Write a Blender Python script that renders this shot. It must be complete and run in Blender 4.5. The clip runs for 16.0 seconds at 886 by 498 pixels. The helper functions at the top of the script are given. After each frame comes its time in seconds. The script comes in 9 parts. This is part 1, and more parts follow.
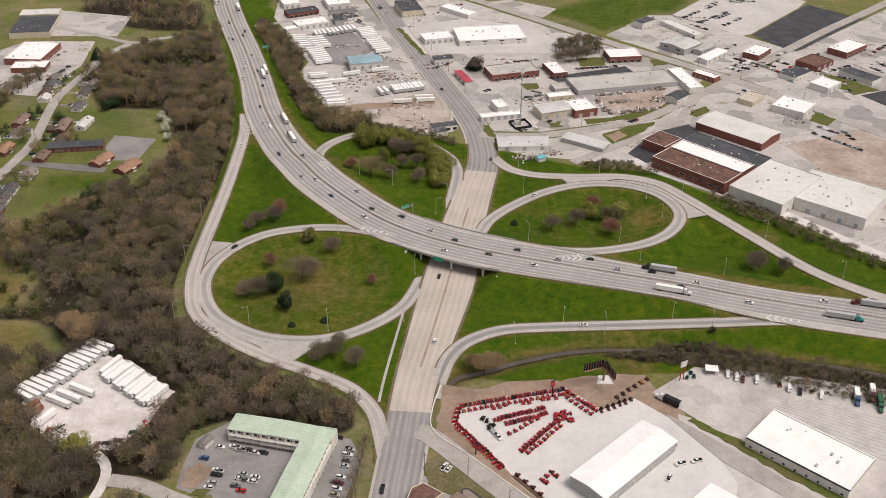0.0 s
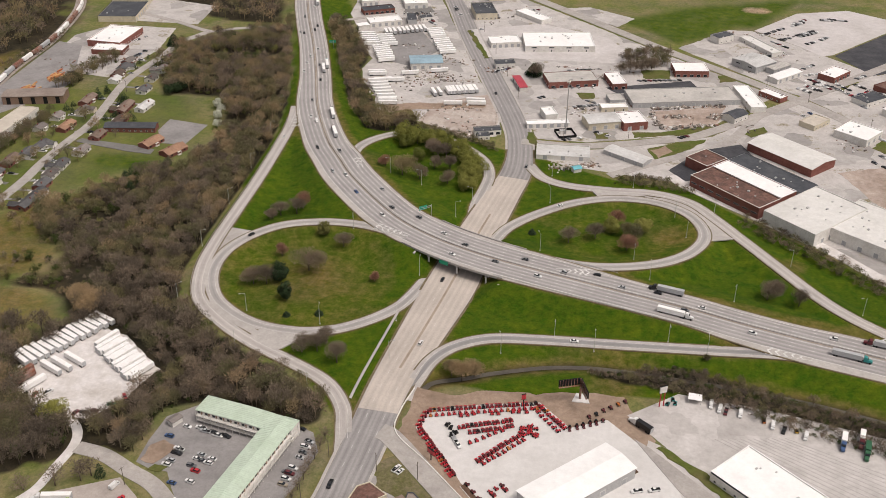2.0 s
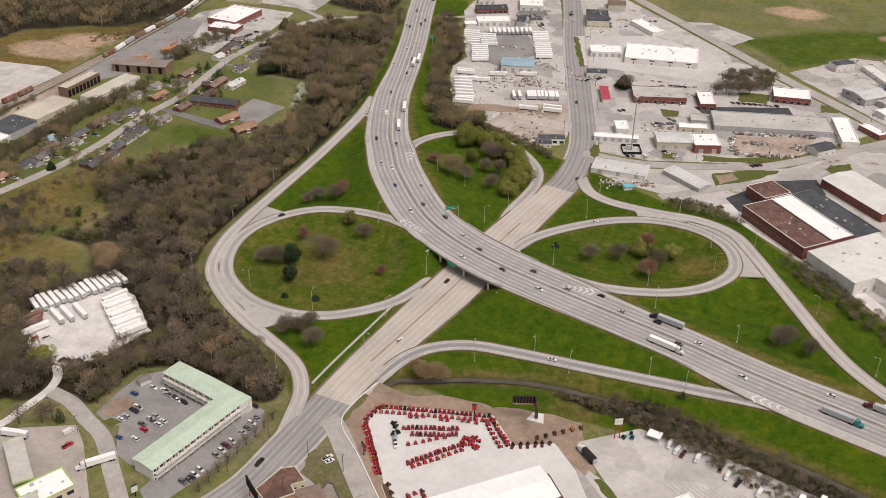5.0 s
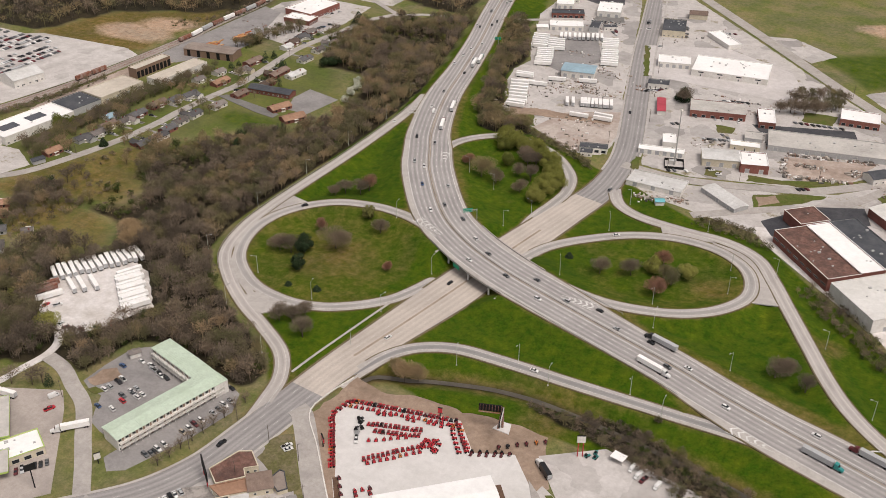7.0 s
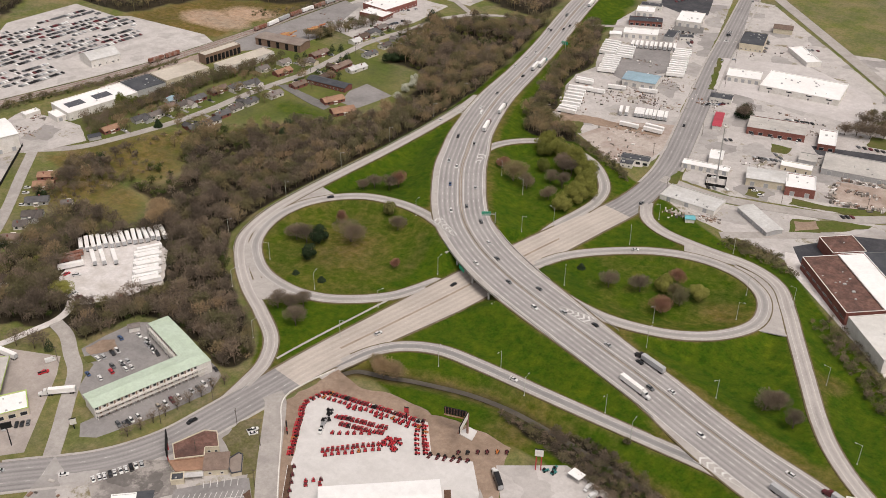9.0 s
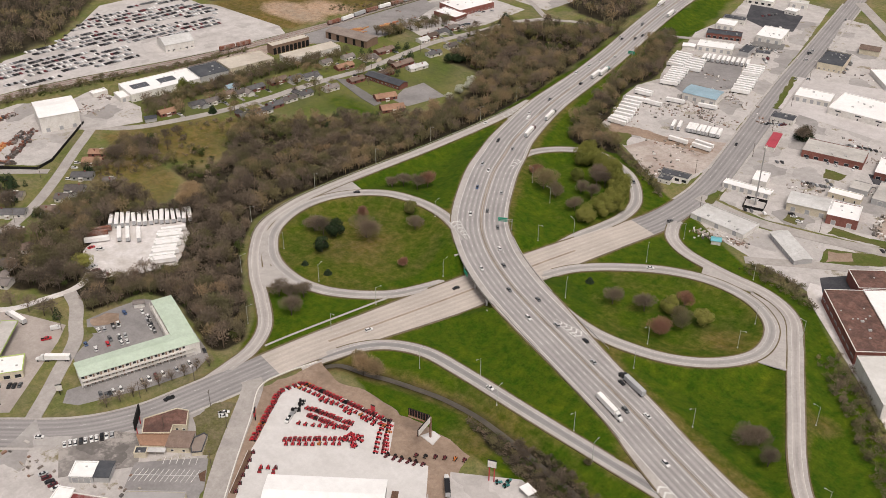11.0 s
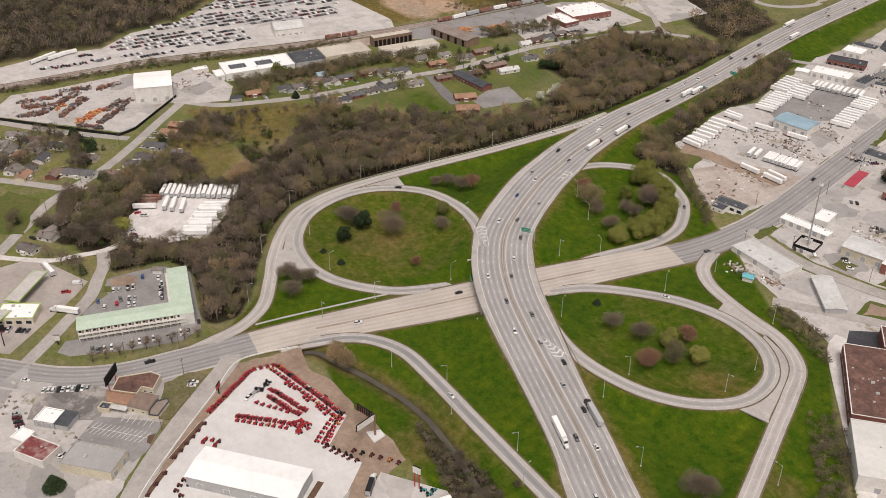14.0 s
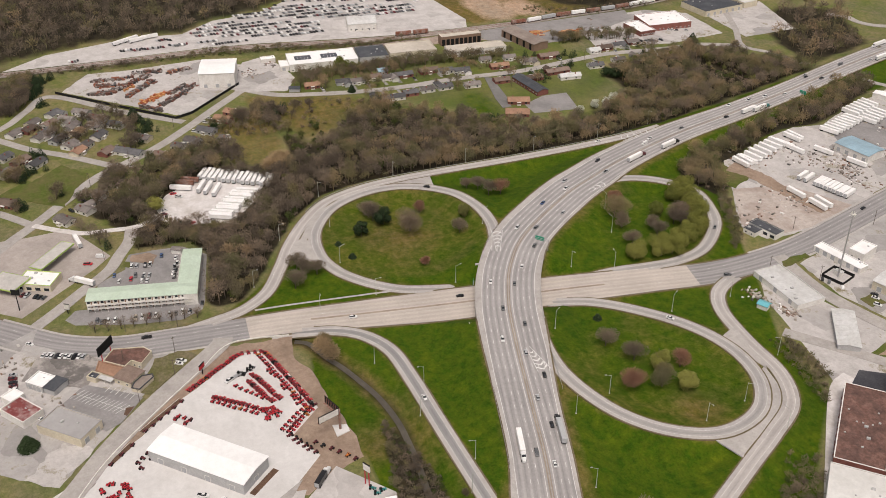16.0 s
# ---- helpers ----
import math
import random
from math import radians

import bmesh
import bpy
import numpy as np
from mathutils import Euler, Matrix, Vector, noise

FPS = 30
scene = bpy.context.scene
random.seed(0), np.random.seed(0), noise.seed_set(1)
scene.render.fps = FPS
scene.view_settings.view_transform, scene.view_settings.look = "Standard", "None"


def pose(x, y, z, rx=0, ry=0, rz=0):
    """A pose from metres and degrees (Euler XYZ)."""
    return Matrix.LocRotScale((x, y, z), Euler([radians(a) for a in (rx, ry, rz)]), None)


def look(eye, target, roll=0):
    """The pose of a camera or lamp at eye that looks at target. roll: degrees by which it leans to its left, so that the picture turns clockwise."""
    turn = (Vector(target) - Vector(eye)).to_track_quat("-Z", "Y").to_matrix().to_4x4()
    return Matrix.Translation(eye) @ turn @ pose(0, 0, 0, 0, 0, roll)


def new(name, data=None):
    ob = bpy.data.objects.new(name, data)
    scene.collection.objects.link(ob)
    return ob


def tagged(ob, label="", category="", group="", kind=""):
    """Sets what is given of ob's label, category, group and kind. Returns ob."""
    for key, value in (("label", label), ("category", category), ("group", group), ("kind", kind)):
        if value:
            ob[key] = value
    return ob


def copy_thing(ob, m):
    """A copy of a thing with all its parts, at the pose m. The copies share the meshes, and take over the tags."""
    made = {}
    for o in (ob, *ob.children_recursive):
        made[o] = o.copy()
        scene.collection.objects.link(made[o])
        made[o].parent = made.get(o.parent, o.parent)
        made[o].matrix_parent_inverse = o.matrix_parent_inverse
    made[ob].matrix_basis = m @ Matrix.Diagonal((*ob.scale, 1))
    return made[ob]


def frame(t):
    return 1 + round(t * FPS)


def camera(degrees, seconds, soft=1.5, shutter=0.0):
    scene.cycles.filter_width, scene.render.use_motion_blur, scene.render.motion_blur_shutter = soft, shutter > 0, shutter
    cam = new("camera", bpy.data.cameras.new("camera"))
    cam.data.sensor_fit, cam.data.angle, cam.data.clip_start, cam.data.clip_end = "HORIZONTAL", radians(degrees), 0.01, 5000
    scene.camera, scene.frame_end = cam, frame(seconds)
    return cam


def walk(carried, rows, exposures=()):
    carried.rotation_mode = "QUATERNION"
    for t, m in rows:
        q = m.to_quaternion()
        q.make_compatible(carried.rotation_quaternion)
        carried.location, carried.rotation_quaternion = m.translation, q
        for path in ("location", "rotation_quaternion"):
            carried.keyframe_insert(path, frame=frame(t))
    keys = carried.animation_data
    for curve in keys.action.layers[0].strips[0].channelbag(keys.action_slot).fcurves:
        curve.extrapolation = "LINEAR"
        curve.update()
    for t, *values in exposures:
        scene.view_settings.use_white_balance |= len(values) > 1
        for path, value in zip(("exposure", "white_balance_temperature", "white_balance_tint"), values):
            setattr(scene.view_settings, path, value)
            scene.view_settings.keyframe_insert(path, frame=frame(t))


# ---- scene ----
cam = camera(47.7, 16.0, soft=0.8)
EXPOSURE, KELVIN, TINT = -0.07, 6900, 15
METRES, EYE, TILT, LEAN, TURN = 590.3, 330.0, 0.0, 0.0, 0.0
ROWS = [
    (0.0, 0.0, 0.0, 0.0, 0.15, -31.24, -0.24),
    (0.5, 0.0314, 0.0013, 0.0009, 2.32, -31.28, -0.25),
    (1.0, 0.0625, 0.0037, 0.0015, 4.46, -31.24, -0.26),
    (1.5, 0.0934, 0.0072, 0.0017, 6.58, -31.23, -0.3),
    (2.0, 0.1244, 0.0116, 0.0017, 8.72, -31.2, -0.32),
    (2.5, 0.1545, 0.0172, 0.002, 10.87, -31.24, -0.38),
    (3.0, 0.1854, 0.0243, 0.0025, 13.11, -31.27, -0.43),
    (3.5, 0.2153, 0.0324, 0.0034, 15.24, -31.35, -0.49),
    (4.0, 0.2453, 0.0414, 0.0034, 17.35, -31.35, -0.48),
    (6.5, 0.3875, 0.1037, 0.0045, 27.95, -31.39, -0.55),
    (7.0, 0.4145, 0.1193, 0.0054, 30.11, -31.44, -0.53),
    (7.5, 0.441, 0.1357, 0.0056, 32.26, -31.47, -0.51),
    (8.0, 0.4667, 0.1533, 0.0061, 34.41, -31.5, -0.47),
    (8.5, 0.4921, 0.1717, 0.0063, 36.53, -31.51, -0.43),
    (9.0, 0.5165, 0.1913, 0.0068, 38.67, -31.53, -0.42),
    (11.5, 0.626, 0.3016, 0.0088, 49.36, -31.56, -0.38),
    (12.0, 0.6456, 0.3263, 0.0092, 51.53, -31.56, -0.35),
    (12.5, 0.6641, 0.3517, 0.0096, 53.68, -31.6, -0.33),
    (13.0, 0.6815, 0.3776, 0.0101, 55.78, -31.64, -0.34),
    (13.5, 0.698, 0.4039, 0.01, 57.92, -31.64, -0.32),
    (14.0, 0.7137, 0.4314, 0.0101, 60.1, -31.63, -0.27),
    (14.5, 0.7281, 0.4594, 0.0105, 62.22, -31.65, -0.23),
    (15.0, 0.7414, 0.4879, 0.0109, 64.39, -31.67, -0.17),
    (15.5, 0.754, 0.5171, 0.0108, 66.57, -31.67, -0.14),
    (16.0, 0.7655, 0.5466, 0.0107, 68.75, -31.66, -0.12),
]
walk(cam, [(t, pose(0, 0, EYE, TILT, LEAN, TURN) @ pose(METRES * x, METRES * y, METRES * z, 90 + pitch, roll, yaw)) for t, x, y, z, yaw, pitch, roll in ROWS],
     [(0.0, EXPOSURE, KELVIN, TINT), (16.0, EXPOSURE, KELVIN, TINT)])

# ---- sky and light: bright overcast day ----
world = bpy.data.worlds.new("overcast_sky")
scene.world = world
world.use_nodes = True
wn, wl = world.node_tree.nodes, world.node_tree.links
wn.clear()
sky = wn.new("ShaderNodeTexSky")
sky.sky_type, sky.sun_disc = "NISHITA", False
sky.sun_elevation, sky.sun_rotation = radians(63), radians(113)
sky.dust_density, sky.air_density = 4.0, 1.0
hsv = wn.new("ShaderNodeHueSaturation")
hsv.inputs["Saturation"].default_value = 0.25
bg = wn.new("ShaderNodeBackground")
bg.inputs["Strength"].default_value = 0.12
wo = wn.new("ShaderNodeOutputWorld")
wl.new(sky.outputs[0], hsv.inputs["Color"])
wl.new(hsv.outputs[0], bg.inputs["Color"])
wl.new(bg.outputs[0], wo.inputs["Surface"])
sun = new("sun", bpy.data.lights.new("sun", "SUN"))
sun.data.energy, sun.data.angle, sun.data.color = 1.9, radians(25), (1.0, 0.95, 0.88)
sun.matrix_world = look((0, 0, 900), (-420, 180, 0))

# ---- materials ----
def tree_of(name, rough=0.9, metal=0.0):
    m = bpy.data.materials.new(name)
    m.use_nodes = True
    n, l = m.node_tree.nodes, m.node_tree.links
    b = n["Principled BSDF"]
    b.inputs["Roughness"].default_value, b.inputs["Metallic"].default_value = rough, metal
    b.inputs["Specular IOR Level"].default_value = 0.12 if rough > 0.85 else 0.4
    return m, n, l, b


def noise_node(n, l, scale, detail=4.0, rough=0.6, vec=None):
    t = n.new("ShaderNodeTexNoise")
    t.inputs["Scale"].default_value, t.inputs["Detail"].default_value, t.inputs["Roughness"].default_value = scale, detail, rough
    if vec is not None:
        l.new(vec, t.inputs["Vector"])
    return t


def ramp_node(n, l, fac, lo, hi):
    r = n.new("ShaderNodeMapRange")
    r.inputs["From Min"].default_value, r.inputs["From Max"].default_value = lo, hi
    l.new(fac, r.inputs["Value"])
    return r.outputs[0]


def mix_node(n, l, fac, a, b, blend="MIX"):
    x = n.new("ShaderNodeMix")
    x.data_type, x.blend_type = "RGBA", blend
    if isinstance(fac, float):
        x.inputs[0].default_value = fac
    else:
        l.new(fac, x.inputs[0])
    for i, c in ((6, a), (7, b)):
        if isinstance(c, tuple):
            x.inputs[i].default_value = (*c, 1)
        else:
            l.new(c, x.inputs[i])
    return x.outputs[2]


def surface(name, base, second, rough=0.85, fine=1.5, broad=0.06, third=None, bump=0.0, metal=0.0, per_object=0.0, stretch=None, worn=0.84):
    """A worn outdoor surface: fine grain, broad stains, a third colour in patches."""
    m, n, l, b = tree_of(name, rough, metal)
    geo = n.new("ShaderNodeNewGeometry")
    vec = geo.outputs["Position"]
    if stretch:
        mp = n.new("ShaderNodeMapping")
        mp.inputs["Scale"].default_value = stretch
        l.new(vec, mp.inputs["Vector"])
        vec = mp.outputs[0]
    f = noise_node(n, l, fine, 5, 0.7, vec)
    c = mix_node(n, l, ramp_node(n, l, f.outputs["Fac"], 0.35, 0.68), base, second)
    g = noise_node(n, l, broad, 6, 0.65, vec)
    dark = tuple(v * 0.72 for v in base)
    c = mix_node(n, l, ramp_node(n, l, g.outputs["Fac"], 0.42, 0.72), c, third or dark)
    mid = noise_node(n, l, broad * 5.5, 7, 0.8, vec)
    c = mix_node(n, l, 1.0, c, mix_node(n, l, ramp_node(n, l, mid.outputs["Fac"], 0.32, 0.66), (worn, worn, worn), (1.07, 1.07, 1.07)), "MULTIPLY")
    if per_object:
        oi = n.new("ShaderNodeObjectInfo")
        hv = n.new("ShaderNodeHueSaturation")
        l.new(ramp_node(n, l, oi.outputs["Random"], 0.0, 1.0), hv.inputs["Value"])
        mr = hv.inputs["Value"].links[0].from_node
        mr.inputs["To Min"].default_value, mr.inputs["To Max"].default_value = 1 - per_object, 1 + per_object
        l.new(c, hv.inputs["Color"])
        c = hv.outputs[0]
    l.new(c, b.inputs["Base Color"])
    if bump:
        bn = n.new("ShaderNodeBump")
        bn.inputs["Strength"].default_value, bn.inputs["Distance"].default_value = bump, 0.1
        l.new(f.outputs["Fac"], bn.inputs["Height"])
        l.new(bn.outputs[0], b.inputs["Normal"])
    return m


def plain(name, base, rough=0.6, metal=0.0, vary=0.12, scale=0.6):
    return surface(name, base, tuple(max(0, v * (1 - vary)) for v in base), rough, fine=scale * 3, broad=scale * 0.4, third=tuple(v * (1 - 1.6 * vary) for v in base), metal=metal)


M = {}
M["asphalt"] = surface("asphalt", (0.19, 0.185, 0.18), (0.23, 0.225, 0.215), 0.92, 1.2, 0.05, (0.145, 0.14, 0.135), bump=0.2)
M["asphalt_dark"] = surface("dark_asphalt", (0.05, 0.052, 0.06), (0.07, 0.07, 0.078), 0.9, 0.9, 0.07, (0.1, 0.1, 0.105))
M["asphalt_old"] = surface("weathered_asphalt", (0.27, 0.257, 0.253), (0.324, 0.31, 0.304), 0.92, 0.8, 0.045, (0.207, 0.198, 0.197))
M["shoulder"] = surface("shoulder_concrete", (0.437, 0.409, 0.388), (0.484, 0.456, 0.431), 0.92, 1.1, 0.05, (0.363, 0.339, 0.321))
M["concrete_road"] = surface("concrete_road", (0.465, 0.423, 0.388), (0.512, 0.465, 0.431), 0.9, 0.9, 0.04, (0.381, 0.344, 0.316))
M["street_pale"] = surface("sun_bleached_street", (0.40, 0.373, 0.35), (0.45, 0.42, 0.395), 0.92, 0.9, 0.05, (0.33, 0.308, 0.29), worn=0.8)
M["concrete"] = surface("yard_concrete", (0.543, 0.514, 0.504), (0.592, 0.563, 0.555), 0.9, 0.9, 0.03, (0.456, 0.427, 0.411))
M["concrete_new"] = surface("new_concrete", (0.60, 0.585, 0.572), (0.64, 0.625, 0.612), 0.9, 0.5, 0.05, (0.53, 0.515, 0.50), worn=0.93)


def yard_material(name, base, second, dark, weed, cell, weeds=0.6, turn=0.4):
    """Old yard paving: slabs laid at different times, stains, weeds coming up through it."""
    m, n, l, b = tree_of(name, 0.95)
    geo = n.new("ShaderNodeNewGeometry")
    pos = geo.outputs["Position"]
    warp = noise_node(n, l, 0.15, 4, 0.6, pos)
    bent = n.new("ShaderNodeVectorMath")
    bent.operation = "MULTIPLY_ADD"
    l.new(warp.outputs["Color"], bent.inputs[0])
    bent.inputs[1].default_value = (3.5, 3.5, 0)
    l.new(pos, bent.inputs[2])
    mp = n.new("ShaderNodeMapping")
    mp.inputs["Rotation"].default_value = (0, 0, turn)
    l.new(bent.outputs[0], mp.inputs["Vector"])
    vo = n.new("ShaderNodeTexVoronoi")
    vo.voronoi_dimensions, vo.distance = "2D", "CHEBYCHEV"
    vo.inputs["Scale"].default_value = cell
    l.new(mp.outputs[0], vo.inputs["Vector"])
    sp = n.new("ShaderNodeSeparateColor")
    l.new(vo.outputs["Color"], sp.inputs[0])
    f = noise_node(n, l, 0.5, 6, 0.75, pos).outputs["Fac"]
    c = mix_node(n, l, ramp_node(n, l, f, 0.3, 0.7), base, second)
    c = mix_node(n, l, ramp_node(n, l, sp.outputs[0], 0.55, 0.95), c, dark)
    g = noise_node(n, l, 0.09, 7, 0.75, pos).outputs["Fac"]
    c = mix_node(n, l, 1.0, c, mix_node(n, l, ramp_node(n, l, g, 0.3, 0.65), (0.74, 0.73, 0.72), (1.08, 1.08, 1.08)), "MULTIPLY")
    h = noise_node(n, l, 0.045, 8, 0.75, pos).outputs["Fac"]
    c = mix_node(n, l, ramp_node(n, l, h, weeds, weeds + 0.09), c, weed)
    l.new(c, b.inputs["Base Color"])
    return m


M["yard"] = yard_material("patched_yard_paving", (0.455, 0.43, 0.415), (0.56, 0.535, 0.52), (0.33, 0.315, 0.305), (0.215, 0.187, 0.115), 0.045, 0.56)
M["grungy_lot"] = yard_material("grungy_asphalt", (0.21, 0.195, 0.185), (0.30, 0.28, 0.265), (0.13, 0.12, 0.115), (0.38, 0.35, 0.325), 0.08, 0.52)
M["old_concrete"] = yard_material("old_slab_concrete", (0.50, 0.475, 0.46), (0.57, 0.545, 0.53), (0.455, 0.43, 0.415), (0.36, 0.32, 0.27), 0.07, 0.66, 0.75)
M["gravel"] = surface("white_gravel", (0.64, 0.611, 0.596), (0.718, 0.689, 0.679), 0.95, 0.4, 0.06, (0.485, 0.446, 0.411), bump=0.3)
M["dirt"] = surface("bare_earth", (0.31, 0.225, 0.17), (0.38, 0.29, 0.225), 0.96, 0.3, 0.05, (0.22, 0.16, 0.12), worn=0.78)
M["rubble"] = surface("crushed_rubble", (0.46, 0.40, 0.36), (0.54, 0.48, 0.44), 0.96, 0.25, 0.04, (0.33, 0.26, 0.22), worn=0.75)
M["tan_yard"] = surface("tan_gravel_yard", (0.42, 0.34, 0.29), (0.52, 0.44, 0.39), 0.96, 0.25, 0.04, (0.29, 0.22, 0.18), worn=0.75)
M["median_strip"] = surface("median_strip", (0.34, 0.28, 0.225), (0.40, 0.34, 0.28), 0.95, 0.8, 0.1, (0.26, 0.21, 0.165))
M["lawn"] = surface("lawn_grass", (0.080, 0.112, 0.022), (0.118, 0.134, 0.036), 0.97, 0.7, 0.06, (0.16, 0.130, 0.064), bump=0.4, worn=0.75)
M["worn_lawn"] = surface("worn_lawn_grass", (0.105, 0.115, 0.036), (0.17, 0.15, 0.075), 0.97, 0.8, 0.12, (0.24, 0.195, 0.13), bump=0.4, worn=0.62)
M["joint"] = surface("dark_tar_joint", (0.34, 0.32, 0.305), (0.42, 0.40, 0.385), 0.95, 0.6, 0.3)
M["mulch"] = surface("brown_mulch", (0.13, 0.075, 0.05), (0.19, 0.12, 0.085), 0.97, 1.2, 0.2, (0.09, 0.055, 0.04), worn=0.7)
M["verge"] = surface("worn_verge_soil", (0.17, 0.13, 0.085), (0.23, 0.185, 0.125), 0.97, 0.6, 0.12, (0.12, 0.105, 0.05), worn=0.7)
M["fuel_concrete"] = surface("oil_stained_concrete", (0.40, 0.355, 0.325), (0.45, 0.40, 0.37), 0.9, 0.9, 0.05, (0.31, 0.275, 0.25))
M["white_line"] = surface("worn_white_paint", (0.75, 0.75, 0.73), (0.62, 0.61, 0.59), 0.8, 0.8, 0.2, (0.5, 0.49, 0.47))
M["water"] = surface("creek_water", (0.085, 0.075, 0.06), (0.115, 0.10, 0.08), 0.45, 0.5, 0.1)
M["rail_ballast"] = surface("railway_ballast", (0.33, 0.29, 0.26), (0.40, 0.36, 0.33), 0.95, 0.7, 0.05, (0.24, 0.2, 0.17))
M["white_roof"] = surface("white_membrane_roof", (0.84, 0.84, 0.83), (0.87, 0.87, 0.86), 0.7, 0.3, 0.05, (0.78, 0.77, 0.76), worn=0.95)
M["pale_roof"] = surface("pale_metal_roof_sheets", (0.66, 0.65, 0.62), (0.71, 0.70, 0.68), 0.6, 0.4, 0.04, (0.57, 0.56, 0.53), worn=0.88)
M["tan_roof"] = surface("reddish_brown_roof", (0.34, 0.20, 0.135), (0.40, 0.25, 0.17), 0.9, 0.5, 0.1, (0.26, 0.155, 0.11))
M["rust_roof"] = surface("weathered_brown_metal_roof", (0.27, 0.225, 0.195), (0.32, 0.27, 0.235), 0.8, 0.4, 0.08, (0.21, 0.165, 0.14))
M["grey_roof"] = surface("grey_gravel_roof", (0.50, 0.48, 0.45), (0.55, 0.53, 0.50), 0.9, 0.5, 0.06, (0.40, 0.38, 0.36))
M["slate_roof"] = surface("smooth_grey_roof", (0.36, 0.35, 0.345), (0.39, 0.38, 0.375), 0.9, 0.4, 0.05, (0.33, 0.32, 0.315), worn=0.92)
M["beige_roof"] = surface("beige_roof", (0.55, 0.50, 0.43), (0.60, 0.55, 0.48), 0.9, 0.4, 0.05, (0.46, 0.41, 0.35))
M["brown_roof"] = surface("rusty_brown_roof", (0.15, 0.072, 0.055), (0.26, 0.15, 0.12), 0.85, 0.35, 0.12, (0.07, 0.042, 0.037), worn=0.6)
M["patchy_roof"] = surface("patchy_red_roof", (0.20, 0.045, 0.045), (0.26, 0.07, 0.065), 0.85, 0.35, 0.11, (0.60, 0.56, 0.53), worn=0.7)
M["dark_roof"] = surface("dark_roof", (0.045, 0.05, 0.06), (0.065, 0.07, 0.08), 0.8, 0.4, 0.08, (0.10, 0.105, 0.115))
M["green_roof"] = surface("pale_green_metal_roof", (0.50, 0.60, 0.49), (0.54, 0.64, 0.53), 0.55, 0.4, 0.08, (0.46, 0.56, 0.44))
M["blue_roof"] = surface("pale_blue_metal_roof", (0.28, 0.42, 0.50), (0.34, 0.48, 0.56), 0.55, 0.4, 0.1, (0.24, 0.34, 0.40))
M["red_roof"] = surface("red_metal_roof", (0.44, 0.05, 0.075), (0.48, 0.07, 0.095), 0.5, 0.4, 0.1, (0.36, 0.045, 0.065))
M["teal_roof"] = surface("teal_metal_roof", (0.12, 0.42, 0.48), (0.16, 0.47, 0.53), 0.5, 0.4, 0.1)
M["metal_roof"] = surface("pale_metal_roof", (0.58, 0.58, 0.57), (0.66, 0.66, 0.65), 0.5, 0.3, 0.08, (0.48, 0.47, 0.45))
M["shingle"] = surface("roof_shingles", (0.17, 0.15, 0.138), (0.23, 0.205, 0.19), 0.92, 2.5, 0.3, (0.12, 0.108, 0.104), per_object=0.45)
M["shingle_brown"] = surface("brown_shingles", (0.16, 0.118, 0.098), (0.21, 0.158, 0.13), 0.92, 2.5, 0.3, (0.12, 0.088, 0.073), per_object=0.4)
M["shingle_dark"] = surface("dark_shingles", (0.10, 0.098, 0.10), (0.14, 0.137, 0.14), 0.92, 2.5, 0.3, (0.075, 0.074, 0.078), per_object=0.3)
M["brick"] = surface("red_brick", (0.225, 0.088, 0.072), (0.29, 0.13, 0.105), 0.9, 2.0, 0.2, (0.17, 0.068, 0.056), per_object=0.15)
M["white_wall"] = surface("white_painted_wall", (0.74, 0.72, 0.68), (0.78, 0.76, 0.73), 0.8, 1.0, 0.2, (0.62, 0.59, 0.54))
M["cream_wall"] = surface("cream_wall", (0.62, 0.56, 0.43), (0.67, 0.61, 0.49), 0.85, 1.0, 0.2, (0.52, 0.46, 0.35))
M["grey_wall"] = surface("grey_metal_wall", (0.44, 0.44, 0.44), (0.49, 0.49, 0.49), 0.7, 1.0, 0.2, (0.37, 0.37, 0.37))
M["brown_wall"] = plain("brown_wall", (0.27, 0.18, 0.13), 0.85)
M["glass"] = plain("dark_window_glass", (0.025, 0.03, 0.035), 0.08)
M["dark_opening"] = plain("dark_opening", (0.02, 0.02, 0.02), 0.9)
M["dock"] = plain("dock_door", (0.42, 0.43, 0.44), 0.6)
M["steel"] = plain("galvanised_steel", (0.55, 0.55, 0.55), 0.45, 0.7)
M["pole_green"] = plain("pale_painted_pole", (0.50, 0.53, 0.47), 0.55)
M["rooftop"] = plain("rooftop_unit_metal", (0.50, 0.50, 0.49), 0.6)


